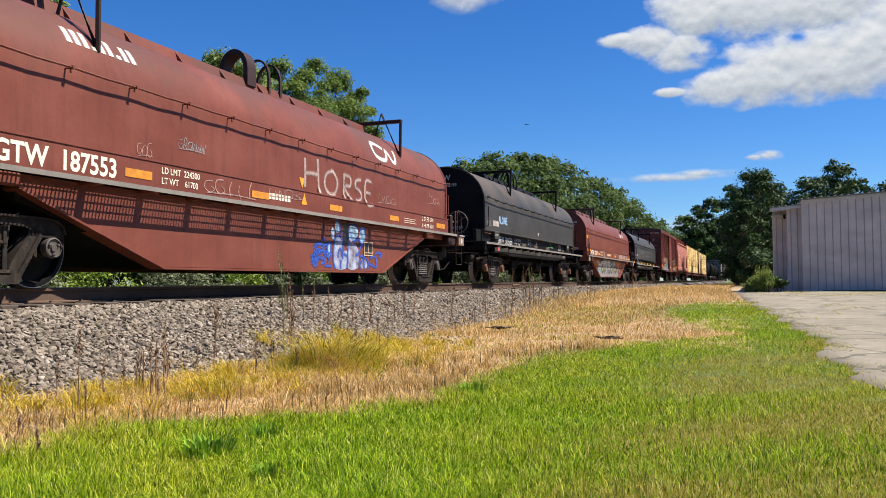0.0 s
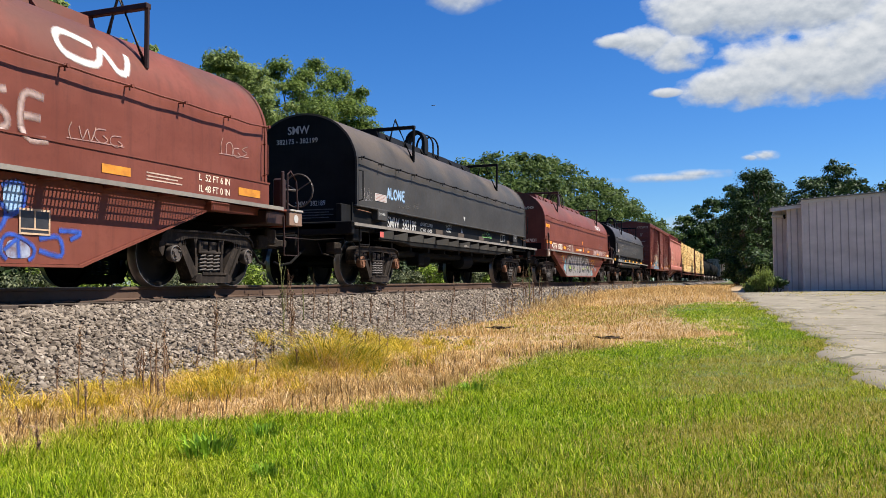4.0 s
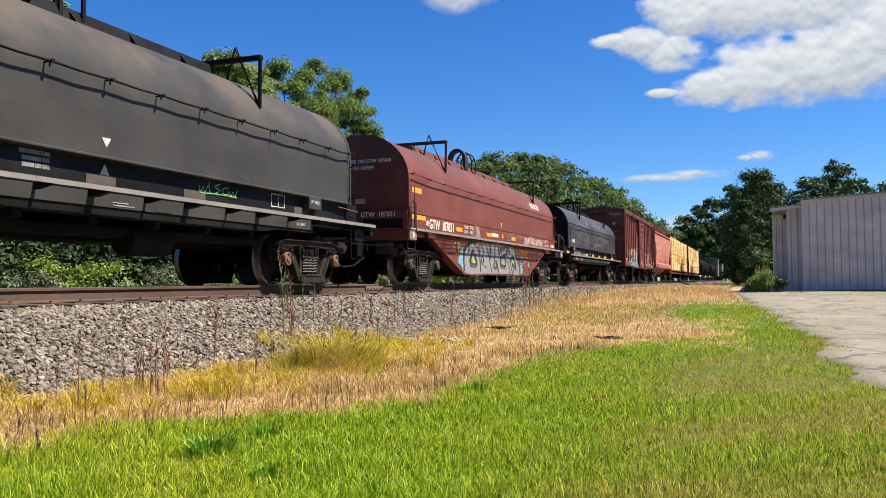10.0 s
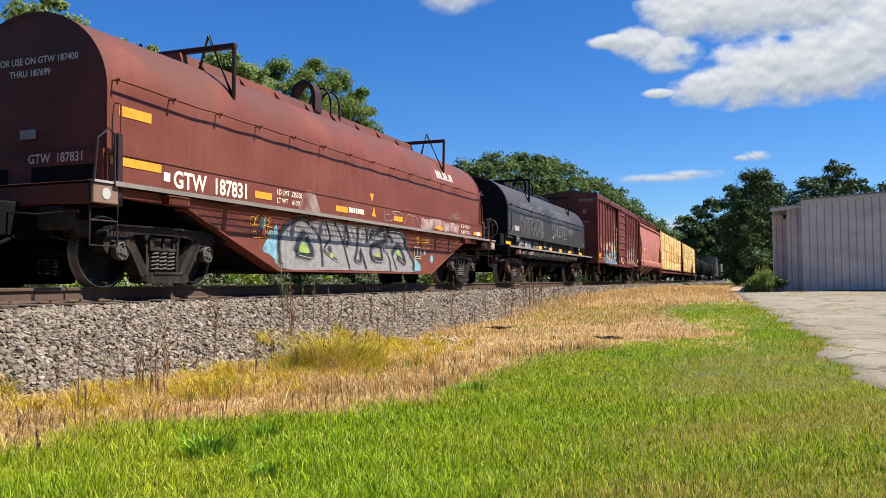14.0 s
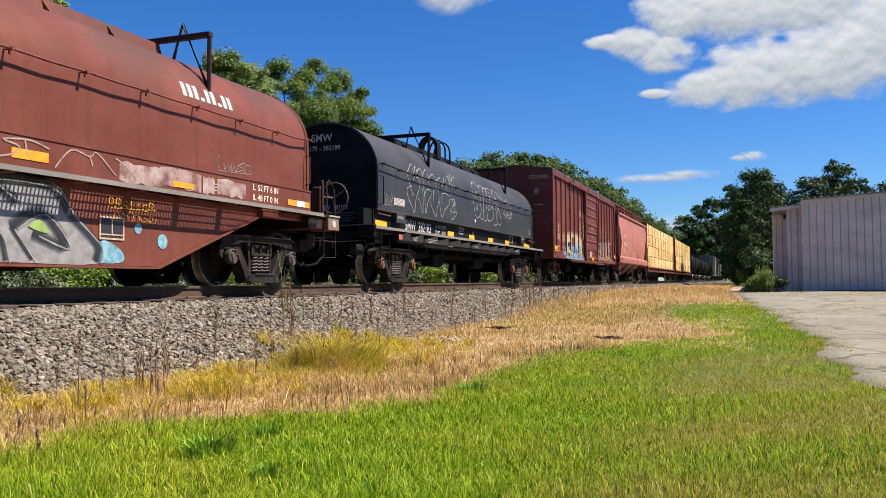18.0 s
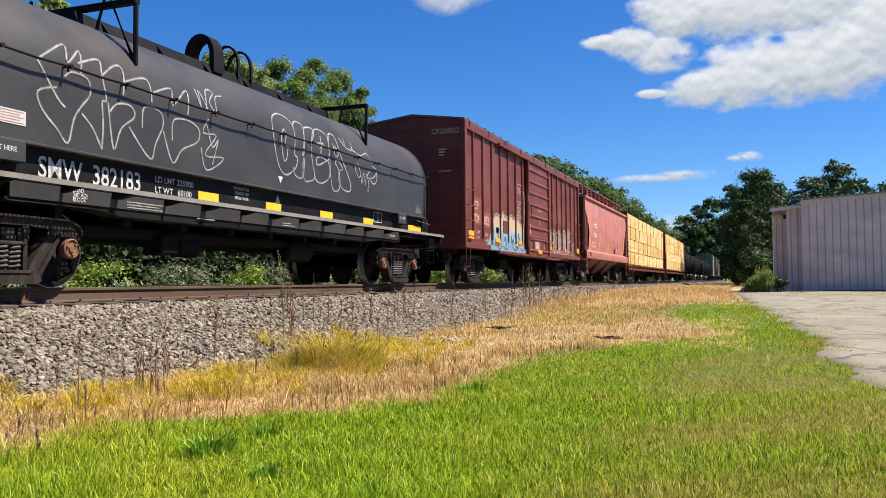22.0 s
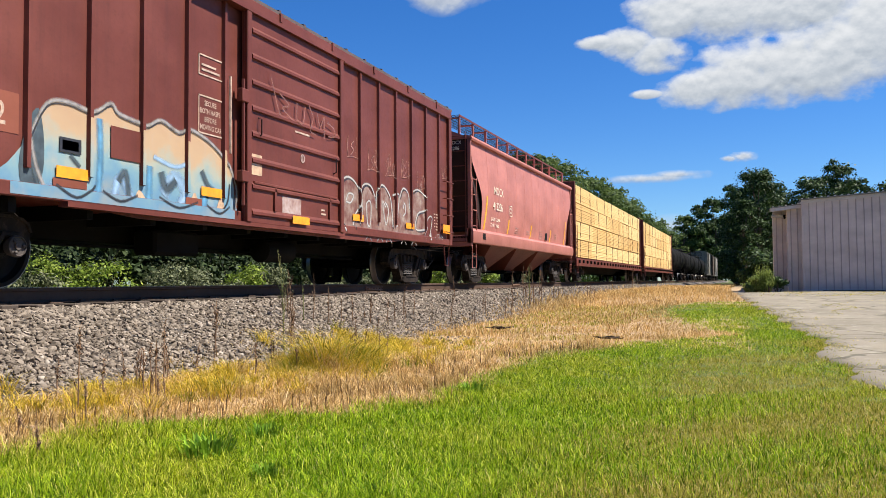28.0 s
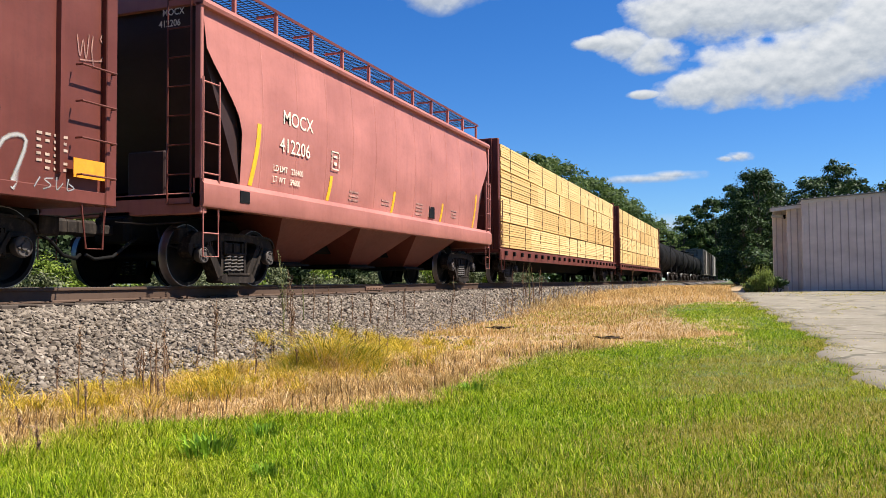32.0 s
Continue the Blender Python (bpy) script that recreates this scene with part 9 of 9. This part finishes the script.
def lumber_car(x):
    dk = M["boxred"]
    car = wagon("centerbeam_car", x, "dark red centerbeam flat car loaded with strapped yellow lumber", "flat car")
    L = 11.75
    part("deck", Bld().box(-L, L, -1.42, 1.42, 0.95, 1.05), dk, car)
    for sy in (-1, 1):
        part("side_sill", Bld().box(-L, L, min(sy * 1.45, sy * 1.38), max(sy * 1.45, sy * 1.38), 0.72, 1.07, 0.01), dk, car)
        for k in range(24):
            xx = -L + 0.5 + k * (2 * L - 1) / 23
            part("strap_winch", Bld().box(xx - 0.07, xx + 0.07, min(sy * 1.45, sy * 1.53), max(sy * 1.45, sy * 1.53), 0.86, 1.0, 0.01), M["under"], car)
    part("center_sill", Bld().prism([(-L, 1.0), (L, 1.0), (L, 0.7), (7.2, 0.62), (5.8, 0.42), (-5.8, 0.42), (-7.2, 0.62), (-L, 0.7)], -0.35, 0.35, "y"), M["under"], car)
    part("center_beam", Bld().box(-L + 0.3, L - 0.3, -0.05, 0.05, 1.05, 4.45).box(-L + 0.2, L - 0.2, -0.35, 0.35, 4.42, 4.52, 0.02), dk, car)
    for s in (-1, 1):
        bh = part("bulkhead", Bld().box(min(s * L, s * (L - 0.16)), max(s * L, s * (L - 0.16)), -1.40, 1.40, 1.05, 4.52, 0.02), dk, car, "dark red end bulkhead")
        for k in range(5):
            part("bulkhead_stiffener", Bld().box(min(s * L, s * (L + 0.06)), max(s * L, s * (L + 0.06)), -1.2 + k * 0.58, -1.1 + k * 0.58, 1.05, 4.5), dk, bh)
        ladder(car, s * (L - 0.02), -1.42, 1.1, 2.6, 4, 0.35 if s < 0 else -0.35, "x", dk, "side_ladder")
        coupler(car, s * L, s)
        truck(car, s * 9.7)
        part("corner_step", Bld().tube([(s * (L - 0.06), -1.45, 1.0), (s * (L - 0.06), -1.45, 0.42), (s * (L - 0.42), -1.45, 0.42), (s * (L - 0.42), -1.45, 1.0)], 0.013, 6), dk, car)
    x0, x1 = -L + 0.35, L - 0.35
    tiers = 4
    hh = (4.40 - 1.10) / tiers
    for sy in (-1, 1):
        for t in range(tiers):
            cuts = sorted([x0, x1] + [x0 + (x1 - x0) * (k + rng.uniform(-0.18, 0.18)) / 5 for k in range(1, 5)])
            for k in range(5):
                a, b_ = cuts[k] + 0.006 + rng.uniform(0, 0.01), cuts[k + 1] - 0.006
                z = 1.10 + t * hh
                y1 = 1.36 + rng.uniform(-0.015, 0.02)
                rows = 10
                dz = (hh - 0.035) / rows
                out = []
                for r in range(rows):
                    zz = z + 0.025 + dz * r
                    j = rng.uniform(-0.014, 0.014)
                    out += [(y1 + j - 0.02, zz), (y1 + j, zz + 0.006), (y1 + j, zz + dz - 0.008), (y1 + j - 0.02, zz + dz - 0.003)]
                pts = [(0.12, z + 0.025)] + out + [(0.12, z + hh - 0.01)]
                top = z + hh - 0.01
                lb = part("lumber_pack", Bld().prism([(sy * p, q) for p, q in pts], a, b_), LUMBER, car, "", 0)
                for f in (0.24, 0.77):
                    xs_ = a + (b_ - a) * f
                    part("strap", Bld().box(xs_ - 0.006, xs_ + 0.006, min(sy * (y1 - 0.01), sy * (y1 + 0.018)), max(sy * (y1 - 0.01), sy * (y1 + 0.018)), z + 0.03, z + hh - 0.015), M["tie"], lb)
    return car


def tank_car(x):
    tk = M["tank"]
    car = wagon("tank_car", x, "black cylindrical tank car with a top platform", "tank car")
    L, R, ZC = 7.6, 1.45, 2.35
    prof = [(0.05, -L)] + [(R * math.sin(t), -L + 0.7 * (1 - math.cos(t))) for t in (0.35, 0.7, 1.05, 1.35, 1.57)] + [(R, -0.0)]
    prof = prof + [(r, -a) for r, a in prof[::-1][1:]]
    part("tank", Bld().disc(0, 0, ZC, prof, 40, "x"), tk, car)
    for xx in (-6.6, -3.3, 0.0, 3.3, 6.6):
        part("tank_band", Bld().disc(xx, 0, ZC, [(R + 0.004, -0.04), (R + 0.012, -0.03), (R + 0.012, 0.03), (R + 0.004, 0.04)], 40, "x"), tk, car)
    part("dome", Bld().disc(0, 0, ZC + R - 0.1, [(0.5, 0), (0.5, 0.35), (0.42, 0.42), (0.1, 0.44)], 20, "z"), tk, car)
    b = Bld().box(-1.2, 1.2, -1.0, 1.0, ZC + R + 0.02, ZC + R + 0.06)
    for u in (-1.2, 1.2):
        for w in (-1.0, 1.0):
            b.tube([(u, w, ZC + R), (u, w, ZC + R + 0.9)], 0.02, 6)
    for z in (0.5, 0.9):
        b.tube([(-1.2, -1, ZC + R + z), (1.2, -1, ZC + R + z), (1.2, 1, ZC + R + z), (-1.2, 1, ZC + R + z), (-1.2, -1, ZC + R + z)], 0.018, 6)
    part("top_platform", b, tk, car)
    ladder(car, -0.25, -R - 0.03, 0.6, ZC + R, 10, 0.45, "x", tk, "side_ladder")
    part("center_sill", Bld().box(-L - 0.3, L + 0.3, -0.35, 0.35, 0.7, 1.0, 0.02), M["under"], car)
    for s in (-1, 1):
        part("saddle", Bld().prism([(s * 5.6 - 0.4, 0.9), (s * 5.6 + 0.4, 0.9), (s * 5.6 + 0.35, 1.5), (s * 5.6 - 0.35, 1.5)], -1.1, 1.1, "y"), tk, car)
        part("end_platform", Bld().box(min(s * (L + 0.3), s * (L - 0.5)), max(s * (L + 0.3), s * (L - 0.5)), -1.4, 1.4, 0.98, 1.06), tk, car)
        b = Bld()
        for yy in (-1.35, 1.35):
            b.tube([(s * (L + 0.25), yy, 1.05), (s * (L + 0.25), yy, 2.0), (s * (L - 0.4), yy, 2.0), (s * (L - 0.4), yy, 1.05)], 0.016, 6)
        part("hand_rail", b, tk, car)
        coupler(car, s * (L + 0.3), s)
        truck(car, s * 5.7)
    return car


def plain_box(x, mt, label, top=4.6, L=7.9):
    car = wagon("box_car", x, label, "box car")
    Y = 1.45
    part("body", Bld().prism([(-Y, 1.0), (Y, 1.0), (Y, top), (0, top + 0.15), (-Y, top)], -L, L), mt, car)
    for sy in (-1, 1):
        for k in range(16):
            xx = -L + 0.3 + k * (2 * L - 0.6) / 15
            part("side_rib", Bld().box(xx - 0.05, xx + 0.05, min(sy * Y, sy * (Y + 0.07)), max(sy * Y, sy * (Y + 0.07)), 1.1, top - 0.1), mt, car)
        part("door", Bld().box(-1.5, 1.5, min(sy * Y, sy * (Y + 0.1)), max(sy * Y, sy * (Y + 0.1)), 1.0, top - 0.2, 0.01), mt, car)
    part("roof", Bld().prism([(-Y - 0.05, top), (0, top + 0.2), (Y + 0.05, top), (0, top + 0.12)], -L, L), M["steel"], car)
    part("center_sill", Bld().box(-L, L, -0.35, 0.35, 0.6, 1.0), M["under"], car)
    for s in (-1, 1):
        coupler(car, s * L, s)
        truck(car, s * 6.0)
    return car


def lumber_material():
    m, nt, b = mat_base("sawn_lumber", 0.7)
    g = nt.nodes.new("ShaderNodeObjectInfo")
    c = ramp(nt, g.outputs["Random"], [(0.0, (0.54, 0.34, 0.115)), (0.5, (0.66, 0.45, 0.175)), (1.0, (0.74, 0.54, 0.245))])
    rows = noise_tex(nt, 1.0, 2.0, (0.5, 0.1, 12.0))
    c = mixc(nt, ramp(nt, rows, [(0.42, (0, 0, 0)), (0.66, (0.55, 0.55, 0.55))]), c, (0.58, 0.35, 0.12))
    gr = noise_tex(nt, 5.0, 6.0, (0.3, 4, 14))
    c = mixc(nt, ramp(nt, gr, [(0.56, (0, 0, 0)), (0.80, (0.8, 0.8, 0.8))]), c, (0.30, 0.17, 0.07))
    nt.links.new(c, b.inputs["Base Color"])
    bump(nt, b, gr, 0.3, 0.01)
    return m


LUMBER = lumber_material()


def add_tags(car, weathered):
    y = lambda a, c: hood_y(a, c) - 0.002
    if weathered:
        b = Bld()
        k, H0, HZ = 0.79, -5.19, 1.88
        for st in ([(0, 0), (.08, .42), (.17, 0)], [(.03, .18), (.16, .18)], [(.26, .45), (.26, .05), (.42, .03)], [(.62, .42), (.5, .3), (.52, .08), (.66, .03), (.76, .2), (.62, .42)], [(.84, .02), (.86, .42), (1.02, .04), (1.04, .44)], [(1.34, .42), (1.16, .38), (1.16, .05), (1.36, .02)], [(1.17, .22), (1.32, .24)]):
            ribbon(b, [(H0 + u * k * 0.9, HZ + w * k * 0.66) for u, w in st], 0.062, y)
        painted(car, b, M["bluelight"], "pale blue spray-painted word ALONE")
        scribble(car, -6.49, -6.0, 1.74, 2.0, y, 71, M["spray"], 0.014, 4)
        scribble(car, -3.73, -3.36, 1.79, 1.92, y, 73, M["greyspray"], 0.012, 4)
        scribble(car, -4.65, -3.95, 1.73, 1.86, y, 75, M["greyspray"], 0.012, 5, "faint scrawled tag")
        scribble(car, 1.96, 2.9, 1.38, 1.54, lambda a, c: -1.158, 77, M["greendull"], 0.03, 5, "dull green scrawled tag")
    else:
        b = Bld()
        for pts in ([(-5.09, 2.56), (-4.65, 2.85), (-4.64, 2.63), (-4.41, 2.83), (-4.45, 2.52)], [(-5.09, 2.56), (-4.81, 2.19), (-4.68, 2.09)], [(-4.81, 2.3), (-5.08, 2.2), (-5.01, 2.0), (-4.8, 1.82), (-4.64, 1.68), (-4.55, 1.98), (-4.43, 2.16), (-4.3, 2.32), (-4.34, 2.5), (-4.58, 2.53), (-4.7, 2.45)],
                    [(-4.48, 2.66), (-4.11, 2.8), (-4.1, 2.6), (-4.03, 2.31), (-4.1, 2.27), (-4.08, 1.99), (-4.1, 1.69)], [(-4.43, 2.07), (-4.25, 1.92), (-4.1, 1.69)], [(-4.0, 2.29), (-3.9, 1.72), (-3.77, 2.0), (-3.53, 2.19), (-3.6, 2.32), (-3.84, 2.3), (-3.97, 2.18)], [(-4.1, 2.6), (-3.84, 2.79), (-3.7, 2.77), (-3.74, 2.42)], [(-3.69, 2.62), (-3.26, 2.75), (-3.2, 2.45)],
                    [(-3.63, 2.05), (-3.23, 1.69), (-3.12, 1.91), (-2.97, 2.19), (-3.05, 2.36), (-3.35, 2.35), (-3.38, 2.07)], [(-3.16, 2.59), (-2.77, 2.73), (-2.78, 2.49), (-2.42, 2.78), (-2.45, 2.42)], [(-2.97, 2.11), (-2.77, 1.7), (-2.57, 1.91), (-2.23, 2.07), (-2.19, 2.25), (-2.41, 2.34), (-2.7, 2.32), (-2.78, 2.22), (-2.78, 2.01)]):
            ribbon(b, pts, 0.030, y)
        painted(car, b, M["spray"], "large white spiky outline graffiti")
        b = Bld()
        for pts in ([(-2.19, 2.86), (-2.13, 2.59), (-2.11, 2.85), (-1.97, 2.59)], [(-2.01, 2.56), (-1.92, 2.89), (-1.73, 2.9), (-1.9, 2.72), (-1.79, 2.57)], [(-1.52, 2.89), (-1.72, 2.82), (-1.76, 2.55)], [(-1.97, 2.45), (-2.1, 2.23), (-1.78, 2.23), (-2.05, 1.91), (-1.59, 1.92), (-2.01, 1.69), (-2.14, 2.0)], [(-2.01, 2.36), (-1.87, 2.05), (-1.73, 2.18), (-1.87, 1.79)]):
            ribbon(b, pts, 0.026, y)
        painted(car, b, M["spray"])
        outline = lambda *strokes: [ribbon(b, st, 0.032, y) for st in strokes]
        b = Bld()
        outline([(-0.12, 2.84), (0.08, 2.93), (0.36, 2.92), (0.51, 2.8), (0.52, 2.62), (0.49, 2.3), (0.58, 2.23), (0.55, 2.08), (0.45, 1.99), (0.22, 1.89), (0.02, 1.96), (-0.12, 2.22), (-0.2, 2.55), (-0.18, 2.74), (-0.12, 2.84)], [(0.44, 2.4), (0.18, 2.4), (0.22, 2.59), (0.17, 2.67), (0.07, 2.56), (0.07, 2.36), (0.14, 2.13), (0.23, 2.18), (0.26, 2.34)])
        outline([(0.51, 2.79), (0.66, 2.9), (0.87, 2.88), (0.88, 2.76), (0.76, 2.34), (0.81, 2.35), (0.88, 2.76), (1.01, 2.85), (1.24, 2.87), (1.25, 2.76), (1.08, 2.55), (1.11, 2.24), (1.19, 2.02), (1.15, 1.91), (0.88, 1.85), (0.8, 1.93), (0.83, 2.21), (0.78, 2.22), (0.76, 1.93), (0.64, 1.88), (0.48, 1.94), (0.46, 2.06)])
        outline([(1.11, 2.64), (1.27, 2.83), (1.51, 2.9), (1.76, 2.83), (1.77, 2.64), (1.71, 2.34), (1.46, 2.37), (1.28, 2.32), (1.31, 2.2), (1.68, 2.33)], [(1.19, 2.02), (1.26, 1.91), (1.46, 1.88), (1.71, 1.98), (1.79, 2.11), (1.73, 2.32)], [(1.33, 2.61), (1.56, 2.63), (1.4, 2.52), (1.45, 2.45), (1.49, 2.77)])
        outline([(1.75, 2.64), (1.89, 2.87), (2.08, 2.89), (2.13, 2.81), (2.2, 2.54), (2.42, 2.29), (2.65, 1.98), (2.6, 1.84), (2.31, 1.86), (2.16, 1.98), (2.14, 2.19), (2.31, 2.24), (2.14, 2.38), (2.0, 2.34), (2.17, 2.16), (2.18, 1.89), (2.06, 1.79), (1.9, 1.81), (1.82, 2.02), (1.79, 2.32), (1.75, 2.64)], [(1.95, 2.71), (2.0, 2.47), (2.14, 2.52), (2.01, 2.66)])
        painted(car, b, M["spray"], "white rounded outline graffiti")
        b = Bld()
        outline([(2.29, 2.88), (2.48, 2.71), (2.48, 2.9)], [(2.48, 2.71), (2.76, 2.68), (2.79, 2.89)], [(2.72, 2.72), (3.11, 2.63), (3.43, 2.72), (3.56, 2.62)], [(2.89, 2.43), (2.86, 2.33), (3.02, 2.17), (3.11, 2.26), (2.96, 2.45)], [(3.11, 2.26), (3.17, 2.06), (3.24, 2.28), (3.33, 2.06), (3.37, 2.3)], [(3.53, 2.36), (3.4, 2.21), (3.73, 2.25), (3.87, 2.41), (3.67, 2.48)], [(3.87, 2.41), (3.88, 2.2), (3.73, 2.11), (3.5, 2.17), (3.45, 1.91)])
        painted(car, b, M["spray"], "thin white scrawled strokes")
        scribble(car, -6.45, -5.93, 1.74, 2.02, y, 81, M["spray"], 0.014, 4)
        scribble(car, 6.0, 6.4, 1.7, 1.95, y, 87, M["spray"], 0.014, 3)


def build_train():
    red_coil_car(12.78, "187553", True)
    add_tags(black_coil_car(30.38, "382189", True), True)
    red_coil_car(47.63, "187831", False)
    add_tags(black_coil_car(64.86, "382183", False), False)
    box_car(81.74)
    hopper_car(98.23)
    lumber_car(118.15)
    lumber_car(143.55)
    for k in range(4):
        tank_car(164.9 + k * 17.3)
    plain_box(235.0, M["lip"], "dusty tan box car far back in the train", 5.2)
    plain_box(252.5, M["tie"], "brown box car far back in the train", 5.2)
    plain_box(270.0, M["steel"], "pale grey box car far back in the train", 5.2)


def aeroplane():
    """A small single-engined aeroplane far off over the trees."""
    ob = group_empty("aeroplane", (1257, 315, 246), "tiny dark light aeroplane far off in the blue sky", "aeroplane")
    part("fuselage", Bld().disc(0, 0, 0, [(0.15, -3.6), (0.45, -1.2), (0.62, 0.6), (0.55, 2.0), (0.25, 2.9)], 10, "x"), M["sprayblack"], ob)
    part("wing", Bld().box(0.3, 1.7, -4.6, 4.6, 0.52, 0.68), M["sprayblack"], ob)
    part("tailplane", Bld().box(-3.7, -2.9, -1.6, 1.6, 0.1, 0.2), M["sprayblack"], ob)
    part("tail_fin", Bld().prism([(-3.8, 0.1), (-2.6, 0.1), (-3.4, 1.4), (-3.9, 1.4)], -0.06, 0.06, "y"), M["plate"], ob)
    return ob


# ---- what moves ----
def travelled(t):
    """Metres that the train has rolled by t seconds; it gathers speed slowly."""
    u = t - 16
    return 2.53379 * t + 0.0151925 * (u * u - 256) + 0.000076288 * (u ** 3 + 4096)


def motions():
    for ob, x in WAGONS:
        walk(ob, [(k * 1.0, pose(x - travelled(k * 1.0), 0, 0)) for k in range(33)])
    step = 0.2
    n = int(32 / step)
    turns = [(k * step, -math.degrees(travelled(k * step) / 0.457)) for k in range(n + 1)]
    for w in WHEELS:
        x = w.location.x
        walk(w, [(t, pose(x, 0, 0.457, 0, a, 0)) for t, a in turns])
    # the aeroplane crosses to the trees, then turns away behind them
    walk(PLANE, [(0.0, pose(1257, 315, 246, -12, -4, 106)), (5.0, pose(1206, 492, 288, -12, -4, 106)), (10.0, pose(1155, 669, 330, -12, -4, 102)), (14.0, pose(1190, 790, 362, -14, -4, 58)), (20.0, pose(1365, 925, 410, 0, -4, 36)), (32.0, pose(1730, 1180, 508, 0, -4, 35))])
    for c in CLOUDS:
        x, y, z = c.location
        walk(c, [(0.0, pose(x, y, z)), (16.0, pose(x, y + 23, z)), (32.0, pose(x, y + 46, z))])


build_ground()
build_pavement()
build_track()
build_shed()
build_trees()
build_train()
build_clouds()
PLANE = aeroplane()
build_weeds()
build_grass()
motions()
